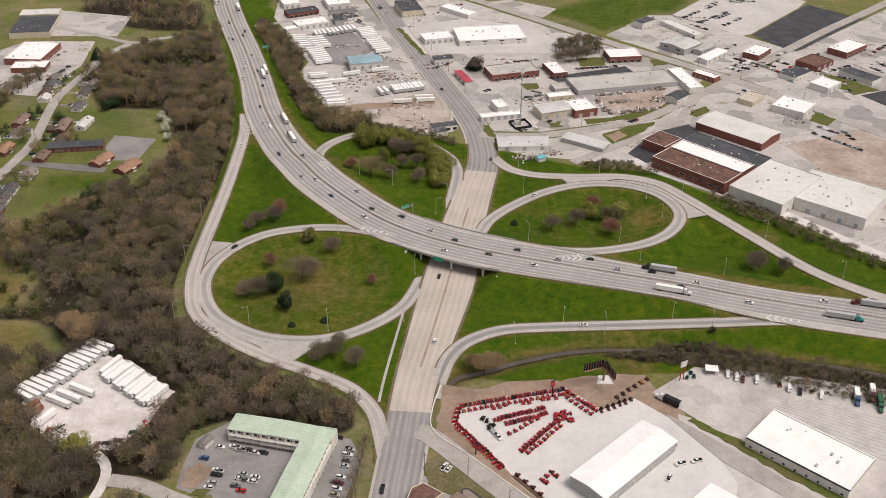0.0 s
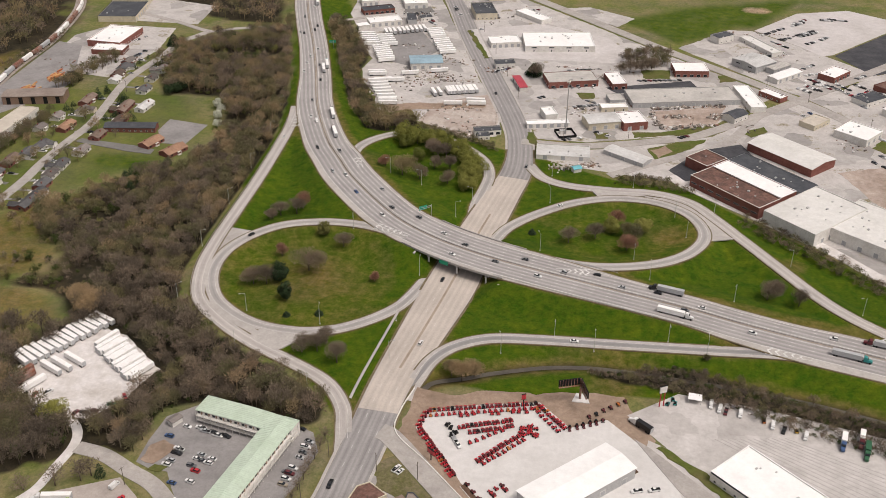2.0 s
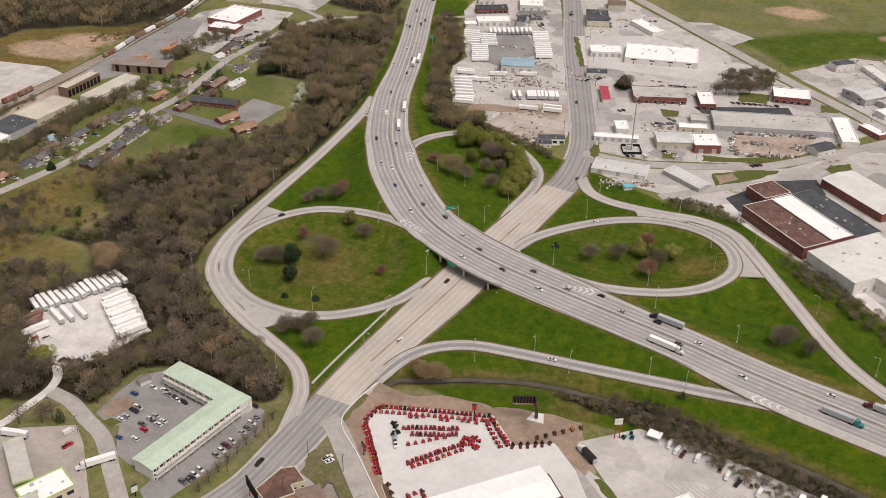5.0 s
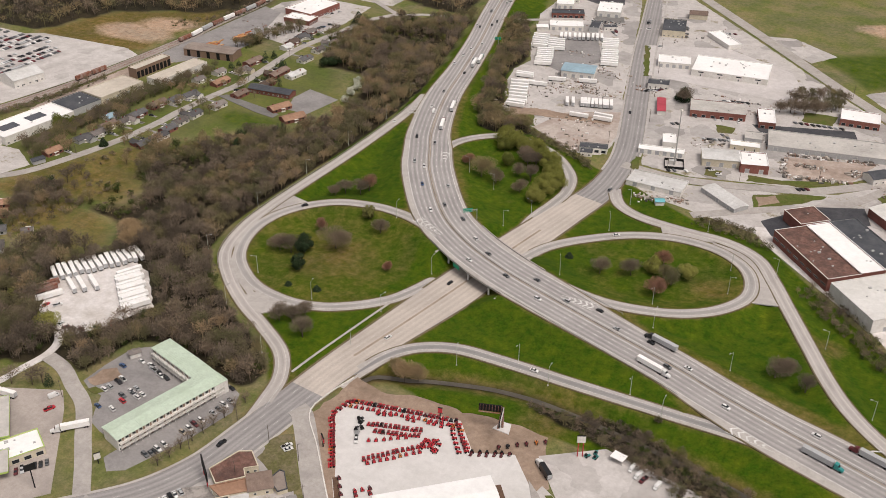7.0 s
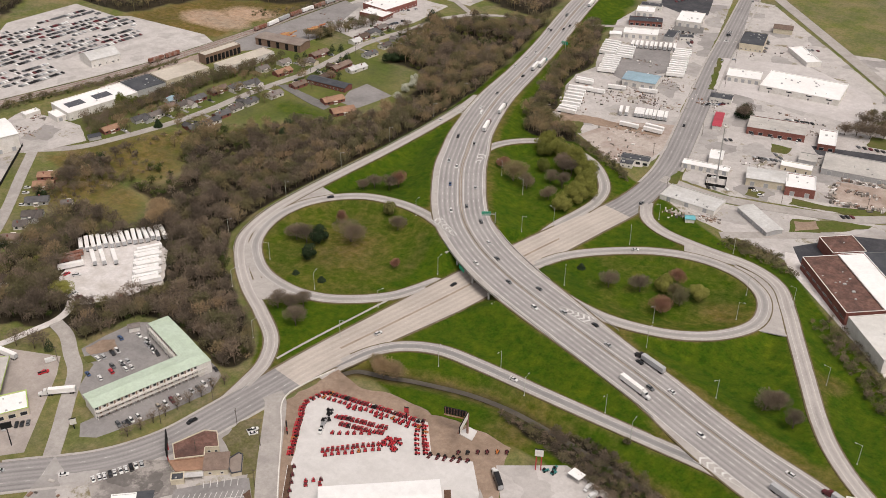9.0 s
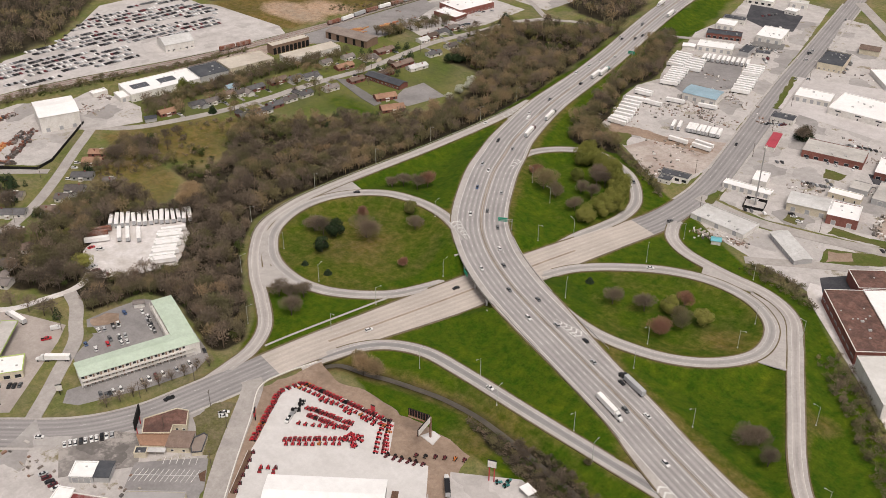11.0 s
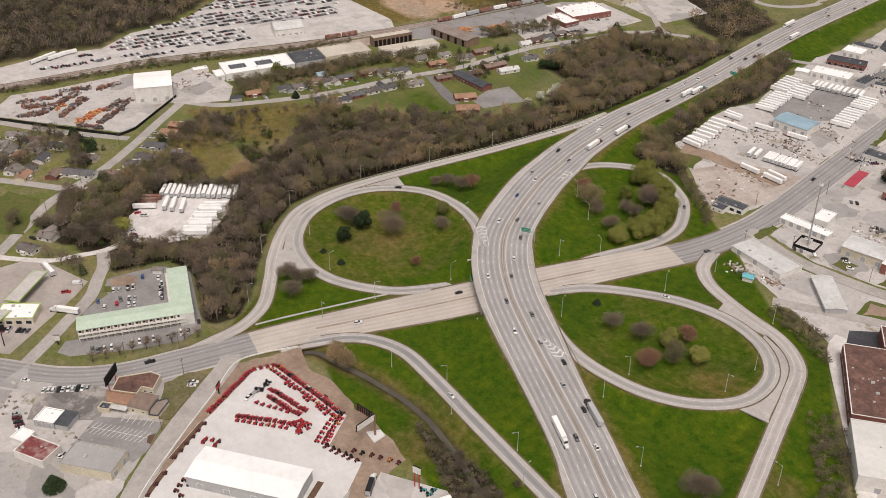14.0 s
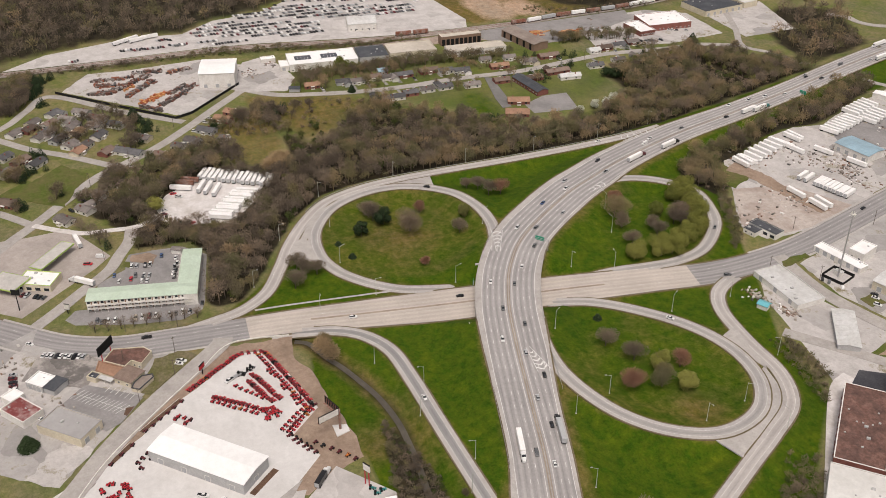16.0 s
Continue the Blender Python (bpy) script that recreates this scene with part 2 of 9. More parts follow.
def lane_surface(name, base, worn_c, seam, lane=3.4, first=2.1):
    """Trafficked pavement: darker wheel lanes along the road, streaks and patches. Reads the attribute 'lane' (across, along)."""
    m, n, l, b = tree_of(name, 0.9)
    at = n.new("ShaderNodeAttribute")
    at.attribute_name = "lane"
    sp = n.new("ShaderNodeSeparateColor")
    l.new(at.outputs["Color"], sp.inputs[0])

    def math_(op, a, c=None, d=None):
        x = n.new("ShaderNodeMath")
        x.operation = op
        for i, v in enumerate((a, c, d)):
            if v is None:
                continue
            if isinstance(v, (int, float)):
                x.inputs[i].default_value = v
            else:
                l.new(v, x.inputs[i])
        return x.outputs[0]
    u = math_("DIVIDE", math_("SUBTRACT", math_("ABSOLUTE", sp.outputs[0]), first), lane)
    mid = math_("ABSOLUTE", math_("SUBTRACT", math_("FRACT", u), 0.5))
    cb = n.new("ShaderNodeCombineXYZ")
    l.new(math_("MULTIPLY", sp.outputs[0], 1.3), cb.inputs[0])
    l.new(math_("MULTIPLY", sp.outputs[1], 0.035), cb.inputs[1])
    streak = noise_node(n, l, 1.0, 6, 0.7, cb.outputs[0]).outputs["Fac"]
    geo = n.new("ShaderNodeNewGeometry")
    grain = noise_node(n, l, 0.8, 6, 0.75, geo.outputs["Position"]).outputs["Fac"]
    patch = noise_node(n, l, 0.04, 5, 0.6, geo.outputs["Position"]).outputs["Fac"]
    dark = math_("MULTIPLY", ramp_node(n, l, mid, 0.42, 0.12), ramp_node(n, l, streak, 0.25, 0.65))
    c = mix_node(n, l, ramp_node(n, l, streak, 0.3, 0.75), base, seam)
    c = mix_node(n, l, dark, c, worn_c)
    c = mix_node(n, l, 1.0, c, mix_node(n, l, ramp_node(n, l, grain, 0.3, 0.7), (0.86, 0.86, 0.86), (1.08, 1.08, 1.08)), "MULTIPLY")
    c = mix_node(n, l, 1.0, c, mix_node(n, l, ramp_node(n, l, patch, 0.3, 0.7), (0.88, 0.88, 0.88), (1.08, 1.08, 1.08)), "MULTIPLY")
    l.new(c, b.inputs["Base Color"])
    return m


M["freeway_lanes"] = lane_surface("freeway_lanes", (0.385, 0.365, 0.355), (0.255, 0.244, 0.244), (0.425, 0.405, 0.393))
M["cross_lanes"] = lane_surface("cross_road_lanes", (0.324, 0.31, 0.304), (0.225, 0.216, 0.215), (0.36, 0.342, 0.337), 3.4, 1.0)
M["cross_concrete"] = lane_surface("cross_road_concrete", (0.50, 0.445, 0.40), (0.44, 0.395, 0.355), (0.54, 0.485, 0.435), 3.8, 1.0)
M["ramp_asphalt"] = lane_surface("ramp_asphalt", (0.297, 0.288, 0.285), (0.221, 0.216, 0.215), (0.333, 0.324, 0.318), 4.0, -2.0)
M["ramp_worn"] = lane_surface("ramp_worn_pavement", (0.385, 0.365, 0.35), (0.30, 0.288, 0.28), (0.42, 0.40, 0.385), 4.0, -2.0)
M["ramp_concrete"] = lane_surface("ramp_concrete", (0.465, 0.428, 0.402), (0.353, 0.33, 0.316), (0.512, 0.474, 0.45), 4.0, -2.0)


def ground_material():
    m, n, l, b = tree_of("ground_cover", 0.97)
    geo = n.new("ShaderNodeNewGeometry")
    pos = geo.outputs["Position"]
    at = n.new("ShaderNodeAttribute")
    at.attribute_name = "cover"
    sep = n.new("ShaderNodeSeparateColor")
    l.new(at.outputs["Color"], sep.inputs[0])
    lush, wood, dry = sep.outputs[0], sep.outputs[1], sep.outputs[2]
    f1 = noise_node(n, l, 0.9, 6, 0.75, pos).outputs["Fac"]
    f2 = noise_node(n, l, 0.035, 6, 0.7, pos).outputs["Fac"]
    f3 = noise_node(n, l, 0.16, 5, 0.7, pos).outputs["Fac"]
    f4 = noise_node(n, l, 0.07, 8, 0.78, pos).outputs["Fac"]
    yards = mix_node(n, l, ramp_node(n, l, f2, 0.38, 0.65), (0.138, 0.165, 0.045), (0.235, 0.198, 0.116))
    lushc = mix_node(n, l, ramp_node(n, l, f3, 0.36, 0.68), (0.034, 0.082, 0.003), (0.088, 0.122, 0.007))
    olive = mix_node(n, l, ramp_node(n, l, f3, 0.38, 0.62), (0.118, 0.102, 0.020), (0.195, 0.140, 0.062))
    fine = mix_node(n, l, ramp_node(n, l, f1, 0.3, 0.7), (0.72, 0.72, 0.72), (1.12, 1.12, 1.12))
    # brown litter and soil, darkened to paint in the shade between crowns
    soil_shadec = mix_node(n, l, ramp_node(n, l, f3, 0.35, 0.65), (0.026, 0.022, 0.017), (0.058, 0.048, 0.028))

    def soft(v):
        a = n.new("ShaderNodeMath")
        a.operation = "MULTIPLY_ADD"
        l.new(f4, a.inputs[0])
        a.inputs[1].default_value = 0.7
        l.new(v, a.inputs[2])
        return ramp_node(n, l, a.outputs[0], 0.68, 1.02)
    c = mix_node(n, l, soft(lush), yards, lushc)
    c = mix_node(n, l, soft(dry), c, olive)
    c = mix_node(n, l, soft(wood), c, soil_shadec)
    clayc = mix_node(n, l, ramp_node(n, l, f3, 0.35, 0.65), (0.40, 0.27, 0.19), (0.52, 0.39, 0.30))
    c = mix_node(n, l, soft(at.outputs["Alpha"]), c, clayc)
    c = mix_node(n, l, 1.0, c, fine, "MULTIPLY")
    f5 = noise_node(n, l, 0.28, 6, 0.7, pos).outputs["Fac"]
    c = mix_node(n, l, 1.0, c, mix_node(n, l, ramp_node(n, l, f5, 0.32, 0.68), (0.76, 0.78, 0.80), (1.16, 1.14, 1.10)), "MULTIPLY")
    f6 = noise_node(n, l, 0.022, 4, 0.6, pos).outputs["Fac"]
    c = mix_node(n, l, 1.0, c, mix_node(n, l, ramp_node(n, l, f6, 0.35, 0.65), (0.80, 0.86, 0.86), (1.14, 1.07, 1.0)), "MULTIPLY")
    l.new(c, b.inputs["Base Color"])
    bn = n.new("ShaderNodeBump")
    bn.inputs["Strength"].default_value, bn.inputs["Distance"].default_value = 0.5, 0.25
    l.new(f1, bn.inputs["Height"])
    l.new(bn.outputs[0], b.inputs["Normal"])
    return m


def twig_material(name, cols, leaf=False):
    m, n, l, b = tree_of(name, 0.95)
    at = n.new("ShaderNodeAttribute")
    at.attribute_name = "tint"
    r = n.new("ShaderNodeValToRGB")
    els = r.color_ramp.elements
    els[0].color, els[1].color = (*cols[0], 1), (*cols[-1], 1)
    for i, c in enumerate(cols[1:-1], 1):
        e = els.new(i / (len(cols) - 1))
        e.color = (*c, 1)
    l.new(at.outputs["Fac"], r.inputs[0])
    g = n.new("ShaderNodeNewGeometry")
    hv = n.new("ShaderNodeHueSaturation")
    mr = ramp_node(n, l, g.outputs["Random Per Island"], 0, 1)
    node = mr.node
    node.inputs["To Min"].default_value, node.inputs["To Max"].default_value = 0.78, 1.22
    l.new(mr, hv.inputs["Value"])
    l.new(r.outputs[0], hv.inputs["Color"])
    l.new(hv.outputs[0], b.inputs["Base Color"])
    return m


M["ground"] = ground_material()
M["twigs"] = twig_material("bare_twigs", [(0.108, 0.087, 0.067), (0.195, 0.155, 0.116), (0.215, 0.163, 0.120), (0.130, 0.124, 0.064), (0.225, 0.184, 0.096), (0.31, 0.222, 0.138), (0.43, 0.305, 0.168)])
M["leaves"] = twig_material("spring_leaves", [(0.105, 0.122, 0.028), (0.185, 0.19, 0.045), (0.28, 0.272, 0.075)], True)
M["spring_scrub"] = twig_material("spring_scrub", [(0.055, 0.075, 0.022), (0.095, 0.105, 0.034), (0.17, 0.165, 0.055)], True)
M["evergreen"] = twig_material("evergreen_needles", [(0.025, 0.042, 0.020), (0.04, 0.06, 0.025)], True)
M["blossom"] = twig_material("white_blossom", [(0.45, 0.47, 0.36), (0.65, 0.66, 0.56)], True)
M["reddish"] = twig_material("reddish_buds", [(0.24, 0.135, 0.10), (0.32, 0.16, 0.10)], True)
M["bark"] = surface("bark", (0.13, 0.105, 0.085), (0.18, 0.15, 0.125), 0.95, 3, 0.5)

# ---- mesh helpers ----
def mesh_of(name, verts, faces, mat):
    me = bpy.data.meshes.new(name)
    me.from_pydata([tuple(v) for v in verts], [], [tuple(f) for f in faces])
    me.materials.append(mat)
    me.update()
    return me


def big_mesh(name, verts, tris, mat, attrs=None):
    """A mesh from numpy arrays of vertices and triangles (or quads)."""
    me = bpy.data.meshes.new(name)
    k = tris.shape[1]
    me.vertices.add(len(verts))
    me.vertices.foreach_set("co", np.asarray(verts, np.float32).ravel())
    me.loops.add(tris.size)
    me.loops.foreach_set("vertex_index", tris.astype(np.int32).ravel())
    me.polygons.add(len(tris))
    me.polygons.foreach_set("loop_start", np.arange(0, tris.size, k, dtype=np.int32))
    me.update(calc_edges=True)
    for key, val in (attrs or {}).items():
        if val.ndim == 1:
            a = me.attributes.new(key, "FLOAT", "POINT")
            a.data.foreach_set("value", val.astype(np.float32))
        else:
            a = me.attributes.new(key, "FLOAT_COLOR", "POINT")
            a.data.foreach_set("color", val.astype(np.float32).ravel())
    me.materials.append(mat)
    return me


def child(ob, parent, label=""):
    ob.parent = parent
    if label:
        tagged(ob, label)
    return ob


def part(name, me, parent, label="", m=None):
    ob = child(new(name, me), parent, label)
    if m is not None:
        ob.matrix_basis = m
    return ob


BOX_F = [(0, 3, 2, 1), (4, 5, 6, 7), (0, 1, 5, 4), (1, 2, 6, 5), (2, 3, 7, 6), (3, 0, 4, 7)]


def box_vf(x0, x1, y0, y1, z0, z1, taper=0.0):
    t = taper
    return ([(x0, y0, z0), (x1, y0, z0), (x1, y1, z0), (x0, y1, z0), (x0 + t, y0 + t, z1), (x1 - t, y0 + t, z1), (x1 - t, y1 - t, z1), (x0 + t, y1 - t, z1)], BOX_F)


def joined(*pieces):
    v, f = [], []
    for pv, pf in pieces:
        o = len(v)
        v += list(pv)
        f += [tuple(i + o for i in q) for q in pf]
    return v, f


def tube_vf(a, b, r0, r1, n=8):
    a, b = Vector(a), Vector(b)
    q = (b - a).to_track_quat("Z", "Y").to_matrix()
    v, f = [], []
    for p, r in ((a, r0), (b, r1)):
        for i in range(n):
            t = 2 * math.pi * i / n
            v.append(tuple(p + q @ Vector((r * math.cos(t), r * math.sin(t), 0))))
    f = [(i, (i + 1) % n, n + (i + 1) % n, n + i) for i in range(n)]
    f += [tuple(range(n - 1, -1, -1)), tuple(range(n, 2 * n))]
    return v, f


def prism_vf(poly, z0, z1):
    """An upright prism over a polygon given counter-clockwise."""
    n = len(poly)
    v = [(x, y, z0) for x, y in poly] + [(x, y, z1) for x, y in poly]
    f = [(i, (i + 1) % n, n + (i + 1) % n, n + i) for i in range(n)] + [tuple(range(n, 2 * n)), tuple(range(n - 1, -1, -1))]
    return v, f


def empty(name, m, label, category, group="", kind=""):
    ob = new(name)
    ob.empty_display_size = 0.5
    ob.matrix_basis = m
    return tagged(ob, label, category, group, kind)


def inside(poly, x, y):
    """Which of the points lie in a polygon (numpy)."""
    p = np.array(poly, float)
    res = np.zeros(np.shape(x), bool)
    j = len(p) - 1
    for i in range(len(p)):
        xi, yi, xj, yj = p[i, 0], p[i, 1], p[j, 0], p[j, 1]
        if yi != yj:
            res ^= ((yi > y) != (yj > y)) & (x < (xj - xi) * (y - yi) / (yj - yi) + xi)
        j = i
    return res


def spline(pts, step=3.0):
    """A smooth line through control points, evenly sampled; carries any further columns along."""
    p = np.array(pts, float)
    p = np.vstack([2 * p[0] - p[1], p, 2 * p[-1] - p[-2]])
    out = []
    for i in range(1, len(p) - 2):
        for u in np.linspace(0, 1, 24, endpoint=False):
            a, b, c, d = p[i - 1:i + 3]
            out.append(0.5 * (2 * b + (c - a) * u + (2 * a - 5 * b + 4 * c - d) * u * u + (3 * b - a - 3 * c + d) * u ** 3))
    out.append(p[-2])
    out = np.array(out)
    s = np.concatenate([[0], np.cumsum(np.hypot(*np.diff(out[:, :2], axis=0).T))])
    q = np.linspace(0, s[-1], max(2, int(s[-1] / step) + 1))
    return np.stack([np.interp(q, s, out[:, k]) for k in range(out.shape[1])], 1)


def normals(path):
    d = np.gradient(path[:, :2], axis=0)
    d /= np.hypot(d[:, 0], d[:, 1])[:, None] + 1e-9
    return np.stack([-d[:, 1], d[:, 0]], 1)


def strip_vf(path, a, b, dz, depth=0.25):
    """A slab along a path between the offsets a and b to its left (numbers or one a sample)."""
    nrm, n = normals(path), len(path)
    a, b = np.broadcast_to(a, n), np.broadcast_to(b, n)
    z = path[:, 2] + dz
    l0, r0 = path[:, :2] + nrm * a[:, None], path[:, :2] + nrm * b[:, None]
    v = [(*p, h) for p, h in zip(l0, z)] + [(*p, h) for p, h in zip(r0, z)]
    v += [(*p, h - depth) for p, h in zip(l0, z)] + [(*p, h - depth) for p, h in zip(r0, z)]
    f = []
    for i in range(n - 1):
        f += [(i, n + i, n + i + 1, i + 1), (2 * n + i, i, i + 1, 2 * n + i + 1), (n + i, 3 * n + i, 3 * n + i + 1, n + i + 1)]
    return v, f


def lane_mesh(name, path, a, b, dz, mat, cols=6):
    """Pavement with its place across and along the road kept as an attribute."""
    nrm, n = normals(path), len(path)
    a, b = np.broadcast_to(a, n), np.broadcast_to(b, n)
    s = np.concatenate([[0], np.cumsum(np.hypot(*np.diff(path[:, :2], axis=0).T))])
    V, A = [], []
    for k in range(cols + 1):
        o = a + (b - a) * k / cols
        V.append(np.column_stack([path[:, :2] + nrm * o[:, None], path[:, 2] + dz]))
        A.append(np.column_stack([o, s, s * 0, s * 0 + 1]))
    i = np.arange(n - 1)
    F = np.concatenate([np.stack([k * n + i, (k + 1) * n + i, (k + 1) * n + i + 1, k * n + i + 1], 1) for k in range(cols)])
    me = big_mesh(name, np.concatenate(V), F, M[mat], {"lane": np.concatenate(A)})
    return tagged(new(name, me), "", "road", "", "structure")


def structure(name, vf, mat, label="", category=""):
    return tagged(new(name, mesh_of(name, *vf, M[mat])), label, category, "", "structure")

# ---- roads: x, y, z, width to the left, width to the right of the line walked ----
FREEWAY = [(-380, 1560, 5, 13, 13), (-298, 1300, 5, 13, 13), (-262, 1165, 6, 13, 13), (-231, 1040, 6, 13, 13), (-210, 968, 5.6, 13, 13), (-183, 886, 5, 13, 13), (-162, 816, 4.8, 14, 13), (-143, 749, 4.8, 17, 13),
           (-119, 687, 5.2, 18.5, 14.5), (-101, 653, 6, 19.4, 16.5), (-82, 621, 6.6, 19.8, 17.5), (-45, 574, 7.4, 19.6, 17.5), (-14, 549, 7.6, 18.8, 19), (20, 532, 7.6, 19.3, 19), (55, 520, 7.4, 18.5, 18),
           (104, 506, 6.6, 17, 14.4), (143, 495, 6, 17, 13.2), (170, 486, 5.4, 19, 13), (200, 477, 5, 21, 13), (230, 469, 4.6, 21, 14.6), (300, 450, 4, 19, 16), (380, 429, 4, 17, 15), (520, 392, 4, 15, 14)]
# freeway walked from the north: left is the east side
FREEWAY = [(x, y, z, b, a) for x, y, z, a, b in FREEWAY]
CROSS = [(-150, 165, 0, 10, 10), (-96, 218, 0, 10, 10), (-62, 256, 0, 10, 10), (-37, 285, 0, 10, 10), (-24, 314, 0, 10, 10), (-20, 344, 0, 10, 10), (-17, 376, 0, 10.5, 10.5), (-14, 408, 0, 11, 11),
         (-7, 448, 0, 13, 13), (2, 500, 0, 15, 16), (8, 540, 0, 14.5, 15), (13, 574, 0, 14, 14), (22, 625, 0, 12.5, 12.5), (29, 665, 0, 11, 11), (28, 705, 0, 9.5, 9.5), (20, 750, 0, 9.5, 9.5), (-8, 842, 0, 9.5, 9.5), (-40, 945, 0, 9.5, 9.5), (-72, 1060, 0, 9.5, 9.5), (-140, 1290, 0, 9, 9), (-230, 1560, 0, 9, 9)]
RAMPS = {
    "ramp_west": ([(-160, 745, 4.3), (-154, 708, 4.3), (-152, 660, 3.6), (-151, 612, 3.6), (-151, 567, 3.9), (-151, 528, 3.7), (-149, 497, 3.0), (-140, 468, 2.1), (-121, 448, 1.5), (-96, 431, 1), (-72, 419, 0.6), (-48, 405, 0.2), (-35, 388, 0.05), (-30, 371, 0), (-27, 356, -0.15), (-25, 344, -0.4)], 3.6),
    "loop_west": ([(6, 528, 7.1), (-14, 537, 7.4), (-47, 553, 7.4), (-70, 559, 6.6), (-92, 559, 5.8), (-115, 552, 4.9), (-132, 536, 4.1), (-141, 516, 3.5), (-141, 493, 2.8), (-131, 470, 2.1), (-114, 455, 1.5), (-96, 447, 1.0), (-74, 445.5, 0.6), (-57, 450, 0.3), (-45, 457, 0.1), (-33, 467.5, 0), (-23, 480, 0), (-17.5, 493, 0), (-14, 505, -0.2), (-11, 517, -0.45)], 3.6),
    "loop_north": ([(-68, 622, 6.4), (-88, 650, 5.7), (-92, 672, 5), (-85, 691, 4.3), (-71, 706, 3.6), (-56, 712, 3), (-29, 706, 2), (-12, 695, 1.4), (4, 676, 0.7), (10, 655, 0.3), (9, 635, 0), (6, 612, -0.1), (6, 590, -0.4)], 3.6),
    "loop_east": ([(17, 540, -0.4), (22, 557, -0.1), (31, 581, 0.2), (50, 603, 0.7), (74, 621, 1.4), (100, 630, 2), (126, 628, 2.7), (146, 616, 3.3), (156, 598, 3.9), (157, 579, 4.5), (147, 559, 5.1), (130, 544, 5.7), (109, 535, 6.2), (87, 531, 6.6), (64, 533, 7.1), (42, 540, 7.1)], 3.6),
    "ramp_east": ([(33, 690, -0.4), (40, 671, 0), (50, 656, 0.1), (68, 647, 0.4), (98, 643, 1.3), (128, 641, 2.4), (151, 630, 3.0), (167, 607, 3.6), (180, 585, 3.9), (198, 555, 4.0), (215, 527, 4.1), (230, 507, 4.2), (251, 488, 4.4), (285, 467, 3.7)], 3.8),
    "ramp_south": ([(-5, 398, -0.4), (-1, 415, -0.05), (4, 432, 0.1), (14, 445.5, 0.4), (32, 455, 0.9), (57, 457.5, 1.5), (101, 458.4, 2.5), (149, 459.6, 3.6), (197, 460.5, 4.6), (235, 455, 4.2)], 3.8),
}
STREETS = {  # name: points, half width, material
    "street_residential": ([(-385, 430), (-362, 455), (-341, 478), (-331, 506), (-321, 551), (-318, 593), (-319, 618), (-318, 654), (-315, 691), (-318, 723), (-323, 760), (-325, 793), (-318, 850), (-316, 885), (-305, 909), (-299, 922)], 4, "street_pale"),
    "street_side": ([(-362, 455), (-349, 443), (-330, 425), (-299, 397), (-272, 370), (-251, 342), (-237, 323), (-205, 297), (-181, 278), (-160, 260), (-120, 230), (-96, 214)], 4, "street_pale"),
    "street_cross_west": ([(-420, 170), (-350, 238), (-327, 259), (-303, 280), (-284, 303), (-266, 322), (-247, 341)], 3.5, "street_pale"),
    "street_junkyard": ([(-300, 200), (-349, 259), (-378, 279), (-404, 300), (-352, 352), (-312, 397)], 3.5, "street_pale"),
    "street_left_corner": ([(-262, 206), (-205, 258), (-181, 278)], 3.2, "street_pale"),
    "street_gravel_lane": ([(-181, 278), (-168, 294), (-159, 308), (-157, 322), (-155, 338), (-158, 349), (-166, 357)], 2.4, "gravel"),
    "street_motel_lane": ([(-153, 338), (-138, 335), (-122, 327), (-106, 319), (-88, 302), (-74, 289), (-60, 275)], 4, "street_pale"),
    "street_commercial": ([(28, 716), (77, 716), (142, 738), (173, 757), (257, 839), (371, 958), (475, 1059), (640, 1230)], 5, "street_pale"),
    "street_diagonal": ([(-110, 1210), (50, 1044), (150, 938), (252, 837), (347, 719), (430, 610)], 6, "street_pale"),
    "street_connector": ([(96, 668), (137, 701), (182, 735), (215, 795)], 4, "street_pale"),
    "street_dealer": ([(-12, 372), (-4, 367), (30, 330), (58, 304), (85, 284), (140, 240)], 5.5, "street_pale"),
    "alley_gravel": ([(142, 676), (151, 660), (198, 619), (234, 587), (268, 547), (310, 500)], 4.5, "gravel"),
    "street_far_west": ([(-405, 972), (-343, 945), (-299, 922), (-275, 934), (-252, 942), (-236, 949)], 3, "street_pale"),
    "street_underpass_east": ([(-190, 972), (-178, 975), (-158, 988), (-132, 1000)], 3, "street_pale"),
    "street_north_loop": ([(-345, 1060), (-331, 1072), (-314, 1072), (-299, 1081), (-289, 1100), (-286, 1123), (-296, 1146)], 4, "street_pale"),
}
fw = spline(FREEWAY, 3)
cr = spline(CROSS, 3)
ramps = {k: spline(p, 2.5) for k, (p, w) in RAMPS.items()}
streets = {k: np.column_stack([spline(p, 4), np.zeros(len(spline(p, 4)))]) for k, (p, w, m) in STREETS.items()}
CREEK = [(3, 409), (8, 416), (24, 422), (34, 427), (50, 433), (66, 438), (86, 441), (104, 441), (121, 440), (139, 438), (160, 436), (202, 429), (245, 417), (300, 402), (360, 385)]
RAIL = spline([(-478, 120), (-470, 240), (-467, 342), (-467, 392), (-466, 444), (-460, 490), (-443, 573), (-436, 630), (-434, 676), (-433, 733), (-433, 760), (-437, 797), (-440, 876), (-456, 960), (-480, 1020), (-520, 1120)], 4)
RAIL = np.column_stack([RAIL, np.full(len(RAIL), 0.5)])
creek = np.column_stack([spline(CREEK, 3), np.full(len(spline(CREEK, 3)), -2.2)])

# where the freeway stands free over the cross road
MID = np.array([7.0, 537.0])
span = np.hypot(fw[:, 0] - MID[0], fw[:, 1] - MID[1]) < 31
on_span_ramp = lambda p: np.hypot(p[:, 0] - 2, p[:, 1] - 530) < 26

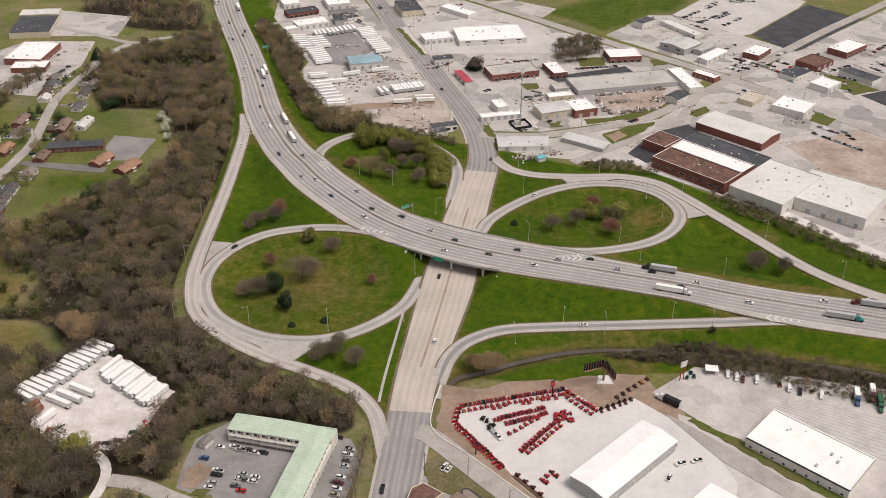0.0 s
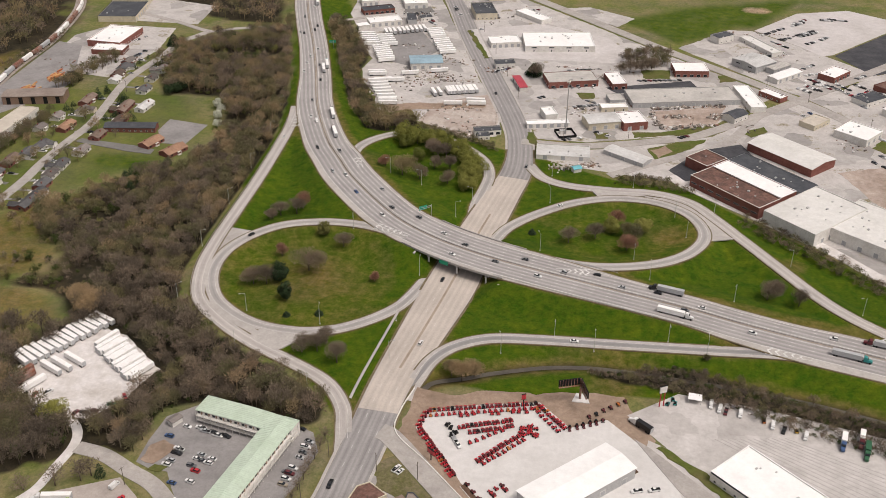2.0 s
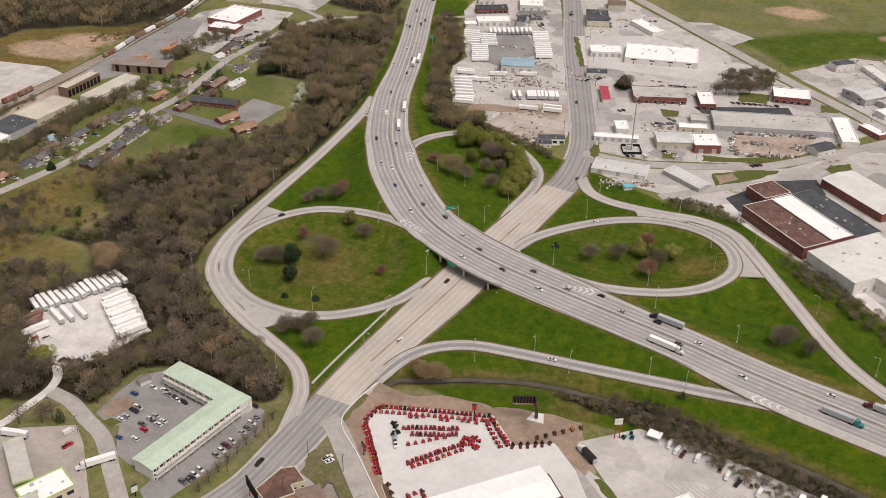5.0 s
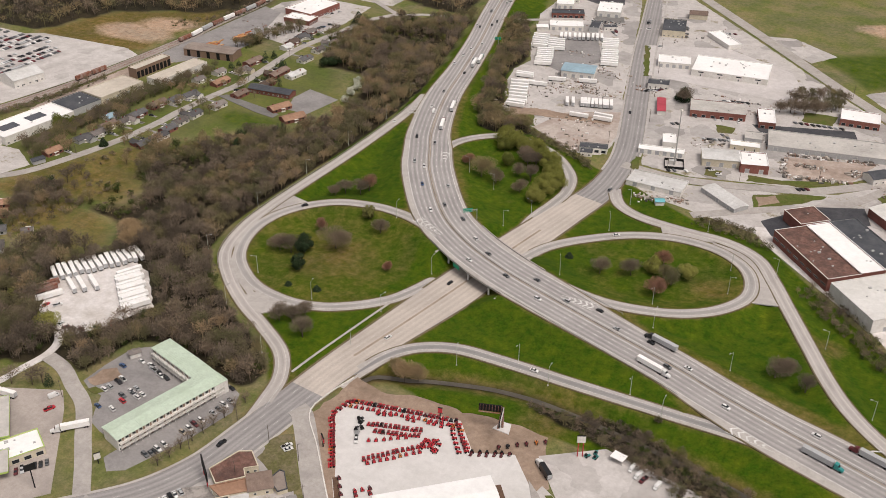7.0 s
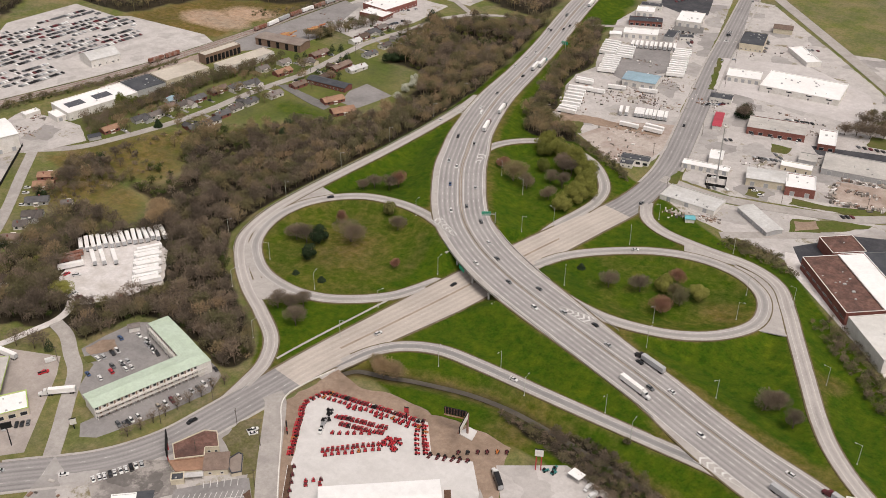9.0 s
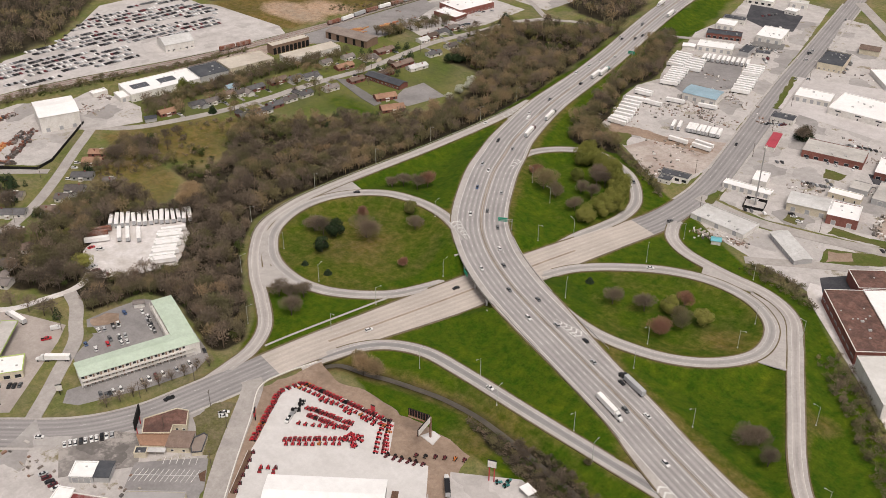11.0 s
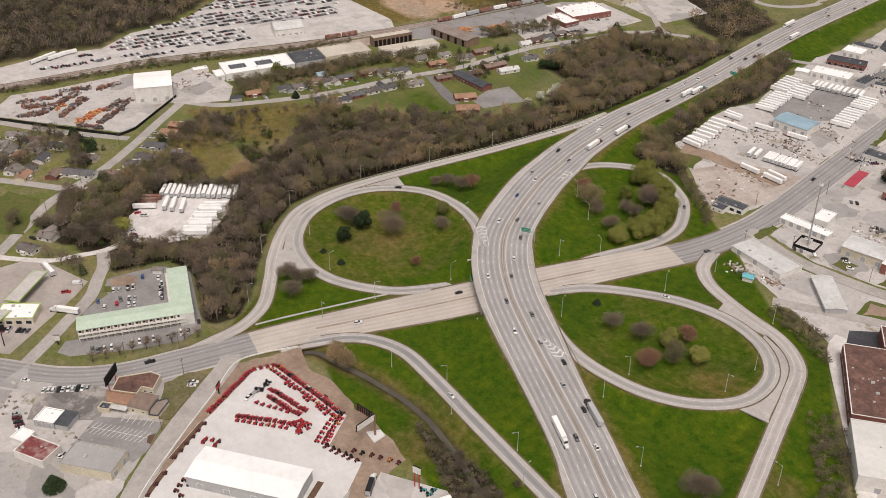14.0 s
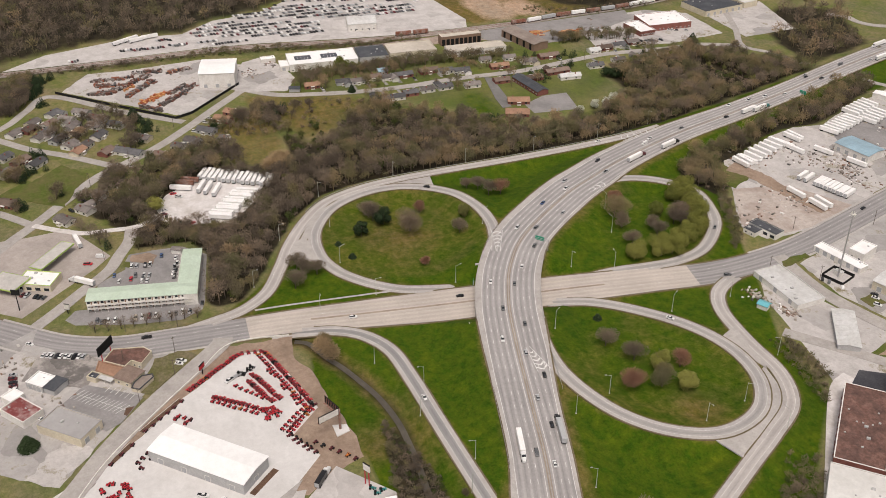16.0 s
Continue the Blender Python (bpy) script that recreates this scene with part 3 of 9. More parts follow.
CHAPEL_LOT = [(-246, 668), (-227, 668), (-222, 706), (-256, 712), (-257, 690)]
DRIVE = [(-313, 660), (-309, 666), (-262, 660), (-246, 656), (-246, 648), (-266, 650)]
MEADOW = [(-264, 429), (-281, 449), (-261, 462), (-240, 465), (-217, 453), (-206, 437), (-220, 411), (-240, 413)]
OPEN_LAND = [(-351, 454), (-345, 499), (-319, 540), (-290, 563), (-284, 534), (-249, 510), (-249, 479), (-266, 469), (-295, 477), (-315, 473), (-287, 448), (-288, 440)]

# ---- plots of paved or bare land: name, material, height, polygon ----
LOTS = [
    ("pavement_trailer_lot", "gravel", 0.05, [(-212, 392), (-206, 408), (-185, 434), (-167, 427), (-138, 402), (-141, 389), (-147, 374), (-158, 358), (-177, 358), (-192, 366)]),
    ("ground_dealer_earth", "dirt", 0.04, [(-3, 374), (0, 408), (20, 405), (35, 411), (62, 413), (78, 416), (92, 418), (106, 417), (112, 402), (122, 386), (118, 358), (60, 300), (2, 366)]),
    ("pavement_dealer", "concrete_new", 0.08, [(5, 377), (8, 391), (36, 400), (64, 406), (80, 389), (98, 398), (113, 383), (127, 366), (136, 338), (112, 270), (84, 272), (74, 290), (65, 304), (54, 320), (32, 343), (27, 351)]),
    ("pavement_truck_yard", "old_concrete", 0.05, [(108, 403), (134, 424), (180, 418), (262, 398), (330, 360), (260, 300), (181, 320), (148, 359), (122, 387)]),
    ("pavement_south_yards", "old_concrete", 0.04, [(118, 386), (130, 380), (152, 352), (188, 314), (230, 285), (190, 250), (120, 262), (100, 285), (128, 336), (114, 362)]),
    ("pavement_motel", "asphalt_old", 0.05, [(-114, 330), (-121, 333), (-121, 348), (-119, 366), (-104, 379), (-52, 369), (-44, 366), (-38, 353), (-43, 328), (-54, 296), (-61, 291), (-69, 297), (-67, 307), (-84, 309), (-93, 312), (-98, 319), (-104, 329)]),
    ("pavement_fuel_station", "fuel_concrete", 0.05, [(-168, 236), (-166, 274), (-168, 300), (-124, 322), (-112, 312), (-72, 268), (-98, 236), (-130, 200)]),
    ("pavement_auction_yard", "old_concrete", 0.05, [(-478, 262), (-508, 300), (-520, 350), (-528, 382), (-521, 427), (-550, 462), (-560, 515), (-600, 560), (-640, 600), (-640, 680), (-576, 682), (-562, 692), (-463, 704), (-441, 696), (-444, 626), (-452, 573), (-469, 490), (-475, 444), (-475, 342)]),
    ("pavement_scrap_yard", "yard", 0.05, [(-411, 309), (-446, 333), (-442, 369), (-446, 431), (-419, 467), (-375, 452), (-330, 408), (-326, 396)]),
    ("pavement_commercial_north", "yard", 0.04, [(-98, 762), (-102, 785), (-121, 820), (-128, 848), (-124, 874), (-146, 920), (-158, 960), (-174, 1000), (-178, 1062), (-200, 1130), (-205, 1165), (-122, 1168), (-80, 1040), (-20, 840), (8, 760), (8, 722), (-14, 716), (-55, 740)]),
    ("ground_demolition_site", "rubble", 0.08, [(-58, 742), (-48, 782), (-8, 806), (6, 760), (6, 724), (-14, 718)]),
    ("pavement_commercial_east", "yard", 0.04, [(-95, 1150), (-70, 1150), (40, 1040), (140, 936), (236, 842), (172, 765), (142, 744), (77, 723), (40, 723), (26, 768), (2, 846), (-60, 1050)]),
    ("pavement_warehouse_row", "yard", 0.04, [(62, 680), (104, 672), (150, 664), (196, 622), (268, 548), (330, 500), (430, 600), (345, 716), (252, 834), (176, 750), (142, 732), (77, 708), (44, 706), (44, 690)]),
    ("pavement_town_east", "yard", 0.03, [(262, 838), (352, 722), (440, 620), (640, 780), (640, 1200), (470, 1040)]),
    ("pavement_depot_yard", "yard", 0.03, [(158, 950), (172, 966), (211, 1012), (234, 1012), (276, 971), (296, 948), (334, 905), (300, 880), (262, 845), (250, 850)]),
    ("pavement_car_park_east", "concrete", 0.05, [(236, 1014), (286, 1077), (341, 1096), (390, 1062), (372, 1036), (302, 955), (291, 950), (276, 971)]),
    ("pavement_dark_car_park", "asphalt_dark", 0.09, [(303, 953), (387, 1050), (430, 1004), (341, 913), (328, 906)]),
    ("pavement_store", "concrete", 0.07, [(-48, 968), (24, 1000), (92, 968), (118, 915), (96, 898), (-22, 896)]),
    ("ground_tan_yard", "tan_yard", 0.07, [(262, 700), (330, 728), (420, 610), (330, 556), (300, 600)]),
    ("pavement_corner_shops", "yard", 0.05, [(-58, 276), (-44, 272), (-24, 296), (-14, 318), (-9, 342), (8, 336), (52, 300), (76, 280), (40, 230), (-40, 240)]),
    ("pavement_school", "yard", 0.05, [(-420, 800), (-424, 890), (-400, 925), (-335, 925), (-328, 860), (-345, 790)]),
    ("pavement_lot_far_north", "yard", 0.05, [(-400, 940), (-405, 1020), (-320, 1000), (-318, 940)]),
    ("pavement_chapel", "asphalt_old", 0.05, CHAPEL_LOT),
    ("pavement_rail_yard", "asphalt_old", 0.04, [(-426, 690), (-427, 740), (-431, 870), (-404, 862), (-385, 812), (-371, 772), (-372, 745), (-398, 700)]),
    ("ground_rail_gravel", "tan_yard", 0.05, [(-428, 560), (-425, 690), (-400, 700), (-408, 640), (-412, 560)]),
    ("pavement_pad_field", "yard", 0.05, [(36, 1052), (72, 1062), (118, 1032), (101, 1002)]),
    ("pavement_trailer_yard", "asphalt_old", 0.08, [(-140, 930), (-96, 966), (-66, 905), (-88, 862), (-112, 872)]),
    ("ground_grass_shops", "lawn", 0.08, [(66, 822), (81, 824), (83, 811), (72, 808)]),
    ("ground_grass_brick_store", "lawn", 0.09, [(122, 885), (148, 889), (147, 868), (125, 864)]),
    ("pavement_brick_lane", "asphalt_dark", 0.07, [(91, 838), (165, 866), (170, 852), (101, 826)]),
    ("ground_grass_corner", "lawn", 0.07, [(124, 718), (146, 734), (170, 742), (160, 727), (147, 714), (132, 694)]),
    ("ground_dirt_corner", "dirt", 0.10, [(127, 717), (139, 726), (143, 716), (132, 704)]),
    ("ground_salvage_yard", "tan_yard", 0.075, [(128, 791), (150, 799), (190, 811), (186, 790), (180, 773), (176, 765), (139, 756), (132, 772)]),
    ("ground_grass_hall", "lawn", 0.08, [(198, 761), (217, 775), (220, 765), (206, 752)]),
    ("ground_grass_gable", "lawn", 0.08, [(200, 784), (210, 791), (211, 786), (199, 772)]),
    ("ground_grass_workshop", "lawn", 0.08, [(84, 741), (94, 744), (94, 732), (85, 730)]),
    ("ground_grass_front", "lawn", 0.08, [(114, 747), (136, 751), (193, 780), (171, 761), (150, 748), (114, 737)]),
    ("ground_grass_bend", "lawn", 0.08, [(190, 882), (209, 891), (204, 871), (191, 866)]),
    ("ground_grass_crossing", "lawn", 0.08, [(285, 871), (304, 880), (293, 862)]),
    ("ground_brown_strip", "dirt", 0.09, [(-92, 768), (-72, 776), (-8, 787), (-6, 778), (-70, 762), (-84, 754)]),
    ("ground_scrub_corner", "lawn", 0.085, [(-92, 758), (-68, 764), (-58, 744), (-74, 738), (-88, 746)]),
    ("pavement_north_lot", "asphalt_dark", 0.08, [(-163, 1072), (-186, 1118), (-163, 1124), (-128, 1124), (-110, 1074), (-127, 1060)]),
    ("pavement_north_forecourt", "asphalt", 0.08, [(-119, 1012), (-122, 1026), (-96, 1036), (-89, 1020), (-108, 1005)]),
    ("ground_motel_island", "dirt", 0.08, [(-120, 334), (-119, 346), (-113, 350), (-105, 345), (-112, 333)]),
    ("ground_grass_motel", "lawn", 0.08, [(-114, 329), (-112, 333), (-105, 332), (-107, 328)]),
    ("pavement_scrap_entrance", "yard", 0.05, [(-425, 468), (-433, 490), (-399, 500), (-372, 503), (-345, 490), (-355, 458), (-362, 448), (-383, 450)]),
    ("ground_grass_kerb", "lawn", 0.09, [(34, 714), (31, 734), (36, 734), (41, 711)]),
    ("ground_grass_depot", "lawn", 0.09, [(-48, 968), (-43, 969), (-17, 893), (-21, 892)]),
    ("ground_grass_factory", "lawn", 0.09, [(176, 704), (186, 733), (203, 714)]),
    ("ground_grass_east_lot", "lawn", 0.07, [(340, 850), (356, 838), (376, 812), (350, 800), (338, 826)]),
    ("ground_grass_garage", "lawn", 0.08, [(296, 748), (306, 764), (318, 750), (306, 736)]),
    ("pavement_car_lot_asphalt", "asphalt_dark", 0.08, [(356, 800), (384, 812), (420, 760), (390, 740)]),
    ("pavement_corner_lot", "grungy_lot", 0.09, [(-31, 275), (-24, 300), (-13, 309), (6, 297), (-12, 266)]),
    ("pavement_parking_bays", "asphalt_old", 0.09, [(3, 297), (20, 320), (24, 324), (40, 312), (44, 304), (28, 290), (16, 284)]),
    ("ground_corner_lawn", "worn_lawn", 0.08, [(-6, 334), (-8, 350), (-2, 356), (24, 328), (18, 322)]),
    ("ground_yard_verge", "lawn", 0.09, [(121, 381), (125, 383), (147, 364), (164, 347), (190, 322), (186, 317), (157, 345), (143, 360)]),
    ("pavement_drive_service", "street_pale", 0.1, [(111, 386), (119, 380), (141, 358), (184, 314), (177, 307), (132, 352)]),
    ("pavement_driveway_lane", "asphalt", 0.08, DRIVE),
    ("ground_meadow_west", "lawn", 0.03, [(-246, 318), (-200, 298), (-228, 262), (-268, 300)]),
    ("ground_meadow_lot", "lawn", 0.03, [(-230, 292), (-206, 262), (-222, 244), (-250, 276)]),
    ("pavement_dark_yard", "asphalt_dark", 0.08, [(139, 684), (165, 722), (196, 738), (204, 716), (168, 676), (150, 668)]),
]

# ---- ground: one sheet, raised under freeway and ramps ----
gx = np.concatenate([[-6000, -4000, -2500, -1600, -1200], np.arange(-1000, -180, 10), np.arange(-180, 330, 3), np.arange(330, 700, 10), [800, 1000, 1400, 2200, 4000, 6000]])
gy = np.concatenate([[-4000, -2000, -800, -300, 0, 100], np.arange(150, 300, 8), np.arange(300, 760, 3), np.arange(760, 1400, 8), [1500, 1700, 2200, 3200, 5000, 7000]])
GX, GY = np.meshgrid(gx, gy)
P2 = np.stack([GX.ravel(), GY.ravel()], 1)


def nearest(path, limit=60):
    """For the ground points: distance to a path and the index of its nearest sample."""
    d = np.full(len(P2), 1e9)
    k = np.zeros(len(P2), int)
    lo, hi = path[:, :2].min(0) - limit, path[:, :2].max(0) + limit
    sel = np.where(((P2 > lo) & (P2 < hi)).all(1))[0]
    for part_ in np.array_split(sel, max(1, len(sel) // 4000)):
        dd = np.hypot(P2[part_, None, 0] - path[None, :, 0], P2[part_, None, 1] - path[None, :, 1])
        k[part_] = dd.argmin(1)
        d[part_] = dd.min(1)
    return d, k


H = np.zeros(len(P2))
bank = [(fw[~span], np.maximum(fw[~span, 3], fw[~span, 4]))] + [(r[~on_span_ramp(r)] if k == "loop_west" else r, np.full(len(r), RAMPS[k][1])) for k, r in ramps.items()]
beds = []
for path, hw in bank:
    d, k = nearest(path)
    hwk = hw[np.minimum(k, len(hw) - 1)]
    H = np.maximum(H, path[k, 2] - 0.3 - np.maximum(0, d - hwk - 2.0) * 0.34)
    beds.append((d, path[k, 2], hwk))
for d, z, hwk in beds[1:]:
    H = np.where(d < hwk + 1.2, np.minimum(H, z - 0.3), H)
dc, kc = nearest(cr)
H = np.minimum(H, np.maximum(0, (dc - np.maximum(cr[kc, 3], cr[kc, 4]) - 1.5)) * 0.55 - 0.12 * (dc < 25))
for k_, p_ in streets.items():
    d, k = nearest(p_, 20)
    H = np.where(d < STREETS[k_][1] + 4, np.minimum(H, -0.05), H)
d, k = nearest(creek, 20)
H = np.where(d < 9, np.minimum(H, -2.6 + np.maximum(0, d - 2.0) * 0.40), H)
# land cover: mown green, wooded floor (soil with shade painted in), dry
CLOVER = [(-240, 1030), (-195, 860), (-170, 752), (-160, 690), (-158, 520), (-142, 458), (-60, 408), (-36, 380), (-10, 380), (0, 420), (60, 405), (110, 420), (225, 400), (330, 395), (420, 420), (300, 490), (268, 540), (195, 612), (150, 655), (100, 662), (40, 690), (-5, 708), (-60, 730), (-92, 745), (-150, 900), (-195, 1050)]
lush = inside(CLOVER, P2[:, 0], P2[:, 1]).astype(float)
YARDS = [(-300, 560), (-215, 650), (-220, 720), (-250, 760), (-300, 770), (-400, 760), (-400, 480), (-330, 470)]
lush = np.maximum(lush, 0.45 * inside(YARDS, P2[:, 0], P2[:, 1]))
FIELD = [(-60, 1180), (60, 1050), (180, 960), (270, 1050), (330, 1190), (200, 1500), (-60, 1400)]
lush = np.maximum(lush, 0.30 * inside(FIELD, P2[:, 0], P2[:, 1]))
GREEN = [(93, 1025), (122, 1039), (194, 1090), (300, 1126), (237, 1020), (211, 1015), (172, 966), (158, 956), (132, 988)]
lush = np.maximum(lush, 0.62 * inside(GREEN, P2[:, 0], P2[:, 1]))
VERGE = [(-217, 1040), (-205, 985), (-190, 940), (-165, 950), (-174, 1010), (-190, 1065), (-215, 1140), (-250, 1300), (-285, 1300), (-250, 1165)]
lush = np.maximum(lush, inside(VERGE, P2[:, 0], P2[:, 1]))
dry = np.zeros(len(P2))
for cx, cy, r, k in ((-85, 503, 56, 0.42), (100, 588, 52, 0.36), (-40, 655, 46, 0.33)):
    dry = np.maximum(dry, k * (np.hypot(P2[:, 0] - cx, P2[:, 1] - cy) < r))
dry = np.maximum(dry, 0.56 * inside(MEADOW, P2[:, 0], P2[:, 1]))
dry = np.maximum(dry, 0.62 * inside(OPEN_LAND, P2[:, 0], P2[:, 1]))
LAWNS = [(-284, 643), (-249, 646), (-212, 636), (-216, 622), (-278, 622)]
lush = np.maximum(lush, 0.62 * inside(LAWNS, P2[:, 0], P2[:, 1]))
SCRUB = [(-262, 440), (-276, 395), (-318, 442), (-318, 500), (-300, 552), (-262, 590), (-240, 630), (-226, 650), (-220, 610), (-240, 560), (-262, 500)]
dry = np.maximum(dry, 0.6 * inside(SCRUB, P2[:, 0], P2[:, 1]))
for cx, cy, r in ((135, 585, 26), (-80, 500, 48), (100, 426, 22), (210, 560, 14)):
    dry = np.maximum(dry, 0.62 * np.exp(-((P2[:, 0] - cx) ** 2 + (P2[:, 1] - cy) ** 2) / (r * r)))
dry = np.maximum(dry, 0.66 * np.exp(-(nearest(creek, 30)[0] / 11.0) ** 2))
FALLOW = [(-575, 690), (-440, 700), (-440, 900), (-480, 860), (-500, 812), (-556, 775)]
dry = np.maximum(dry, 0.75 * inside(FALLOW, P2[:, 0], P2[:, 1]))
for d, z, hwk in beds + [(dc, None, np.maximum(cr[kc, 3], cr[kc, 4]))]:
    dry = np.maximum(dry, 0.55 * np.exp(-(np.maximum(0, d - hwk - 1.0) / 3.2) ** 2) * (d < 60))
THICKET = [(84, 433), (100, 438), (132, 447), (156, 443), (189, 432), (233, 418), (300, 397), (360, 381), (356, 348), (300, 362), (240, 386), (186, 404), (157, 416), (129, 425), (99, 430)]
WOODS = {
    "woods_belt": [(-222, 945), (-198, 858), (-171, 757), (-162, 690), (-160, 612), (-161, 551), (-162, 500), (-153, 466), (-129, 441), (-97, 422), (-61, 402), (-42, 386), (-44, 373), (-53, 370), (-78, 376), (-103, 381), (-123, 372), (-127, 350), (-126, 334), (-142, 342), (-166, 322), (-190, 352), (-240, 385), (-262, 440), (-270, 500), (-282, 555), (-268, 582), (-252, 598), (-231, 612), (-209, 637), (-202, 662), (-206, 700), (-220, 744), (-231, 766), (-285, 768), (-314, 823), (-307, 881), (-241, 934)],
    "woods_freeway_edge": [(-182, 985), (-158, 940), (-146, 915), (-126, 872), (-130, 846), (-122, 818), (-104, 784), (-90, 748), (-62, 744), (-52, 728), (-76, 716), (-98, 722), (-120, 765), (-140, 825), (-155, 875), (-182, 945)],
    "woods_far_west": [(-800, 150), (-800, 700), (-720, 690), (-646, 590), (-604, 556), (-564, 512), (-554, 462), (-526, 430), (-532, 382), (-525, 350), (-512, 299), (-488, 240), (-500, 100)],
    "woods_far_north": [(-382, 1023), (-352, 1086), (-321, 1063), (-257, 1036), (-236, 960), (-262, 952), (-300, 962), (-345, 978)],
    "woods_beyond_clay": [(-800, 700), (-640, 690), (-572, 696), (-566, 725), (-552, 775), (-500, 812), (-482, 850), (-466, 930), (-500, 1030), (-560, 1150), (-800, 1050)],
    "woods_rail_edge": [(-566, 880), (-505, 810), (-478, 812), (-462, 832), (-453, 870), (-460, 926), (-486, 950), (-520, 940)],
    "woods_trailer_lot_south": [(-260, 426), (-224, 426), (-214, 380), (-190, 360), (-160, 352), (-158, 340), (-176, 318), (-205, 300), (-215, 330), (-240, 360)],
}
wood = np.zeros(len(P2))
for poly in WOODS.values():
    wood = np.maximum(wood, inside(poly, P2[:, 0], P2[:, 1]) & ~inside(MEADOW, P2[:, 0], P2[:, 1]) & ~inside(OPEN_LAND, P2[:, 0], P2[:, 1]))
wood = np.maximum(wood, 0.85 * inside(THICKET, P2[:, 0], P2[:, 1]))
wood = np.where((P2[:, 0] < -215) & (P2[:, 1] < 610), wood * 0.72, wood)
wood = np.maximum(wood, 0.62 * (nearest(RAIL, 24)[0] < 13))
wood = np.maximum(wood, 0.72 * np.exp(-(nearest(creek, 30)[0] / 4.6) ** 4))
ii = np.arange(len(gy) - 1)[:, None] * len(gx) + np.arange(len(gx) - 1)[None, :]
ii = ii.ravel()
quads = np.stack([ii, ii + 1, ii + len(gx) + 1, ii + len(gx)], 1)
clay = np.zeros(len(P2))
for cx, cy, rx, ry in ((-505, 738, 34, 26), (-470, 742, 30, 26), (-480, 772, 34, 26), (-458, 780, 16, 26), (246, 1081, 20, 13), (150, 1130, 40, 24)):
    clay = np.maximum(clay, 0.75 * np.exp(-(((P2[:, 0] - cx) / rx) ** 2 + ((P2[:, 1] - cy) / ry) ** 2) ** 2))


def blur(a, n=2):
    """Soften the land cover between neighbouring ground points."""
    g = a.astype(float).reshape(len(gy), len(gx))
    for _ in range(n):
        g = (np.roll(g, 1, 0) + np.roll(g, -1, 0) + np.roll(g, 1, 1) + np.roll(g, -1, 1) + 2 * g) / 6
    return g.ravel()


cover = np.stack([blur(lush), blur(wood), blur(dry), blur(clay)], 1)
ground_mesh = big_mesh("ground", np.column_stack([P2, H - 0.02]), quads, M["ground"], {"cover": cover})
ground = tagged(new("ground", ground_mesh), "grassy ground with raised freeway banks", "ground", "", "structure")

def ragged(poly, step, amount):
    """The polygon with its edges broken up unevenly."""
    rnd, out = random.Random(len(poly) * 7 + int(poly[0][0])), []
    for (x0, y0), (x1, y1) in zip(poly, poly[1:] + poly[:1]):
        n = max(1, int(math.hypot(x1 - x0, y1 - y0) / step))
        for i in range(n):
            out.append((x0 + (x1 - x0) * i / n + rnd.gauss(0, amount * 0.6), y0 + (y1 - y0) * i / n + rnd.gauss(0, amount * 0.6)))
    return out


for i, (name, mat, z, poly) in enumerate(LOTS):
    z += 0.004 * i
    if mat in ("lawn", "worn_lawn", "dirt", "gravel", "tan_yard", "yard"):
        poly = ragged(poly, 4.0, 0.9 if mat != "yard" else 0.5)
    s = sum(x0 * y1 - x1 * y0 for (x0, y0), (x1, y1) in zip(poly, poly[1:] + poly[:1]))
    structure(name, prism_vf(poly if s > 0 else poly[::-1], -0.4, z), mat, "", "pavement" if name.startswith("pavement") else "ground")

# ---- freeway, cross road, ramps, streets ----
first, last = np.where(span)[0][[0, -1]]
for nm, q in (("ground_verge_freeway_north", fw[:first]), ("ground_verge_freeway_south", fw[last + 1:])):
    structure(nm, strip_vf(q, q[:, 3] + 0.9, -q[:, 4] - 0.9, -0.07, 0.4), "verge", "", "ground")
structure("road_freeway_shoulder", strip_vf(fw, fw[:, 3], -fw[:, 4], 0.0), "shoulder", "", "road")
lane_mesh("road_freeway", fw, np.minimum(fw[:, 3] - 1.6, 15.6), -np.minimum(fw[:, 4] - 1.6, 15.6), 0.04, "freeway_lanes", 12)
structure("road_freeway_median", strip_vf(fw, 0.9, -0.9, 0.07, 0.05), "median_strip", "", "road")
structure("ground_verge_cross", strip_vf(cr, cr[:, 3] + 1.3, -cr[:, 4] - 1.3, 0.03, 0.4), "verge", "", "ground")
structure("road_cross", strip_vf(cr, cr[:, 3], -cr[:, 4], 0.06, 0.4), "asphalt_old", "", "road")
conc = (cr[:, 1] > 384) & (cr[:, 1] < 655)
lane_mesh("road_cross_asphalt", cr, cr[:, 3] - 0.3, -cr[:, 4] + 0.3, 0.08, "cross_lanes", 8)
lane_mesh("road_cross_concrete", cr[conc], cr[conc, 3] - 0.2, -cr[conc, 4] + 0.2, 0.1, "cross_concrete", 8)
for i, (k, r) in enumerate(ramps.items()):
    w = RAMPS[k][1]
    lift = 0.10 + 0.012 * i
    wob = 0.35 * np.array([noise.noise(Vector((0.11 * j, i * 7.3, 0.0))) for j in range(len(r))])
    structure("ground_verge_" + k, strip_vf(r, w + 1.15 + wob, -w - 1.15 + wob, lift - 0.07, 0.6), "verge", "", "ground")
    structure("road_" + k, strip_vf(r, w + 0.4, -w - 0.4, lift, 0.6), "shoulder", "", "road")
    ends = np.clip(np.minimum(np.arange(len(r)), np.arange(len(r))[::-1]) / 18.0, 0.02, 1)
    lane_mesh("road_" + k + "_lane", r, 2.1 * ends, -2.1 * ends, lift + 0.03, "ramp_concrete" if k in ("ramp_west", "ramp_east") else "ramp_asphalt" if k == "ramp_south" else "ramp_worn", 4)
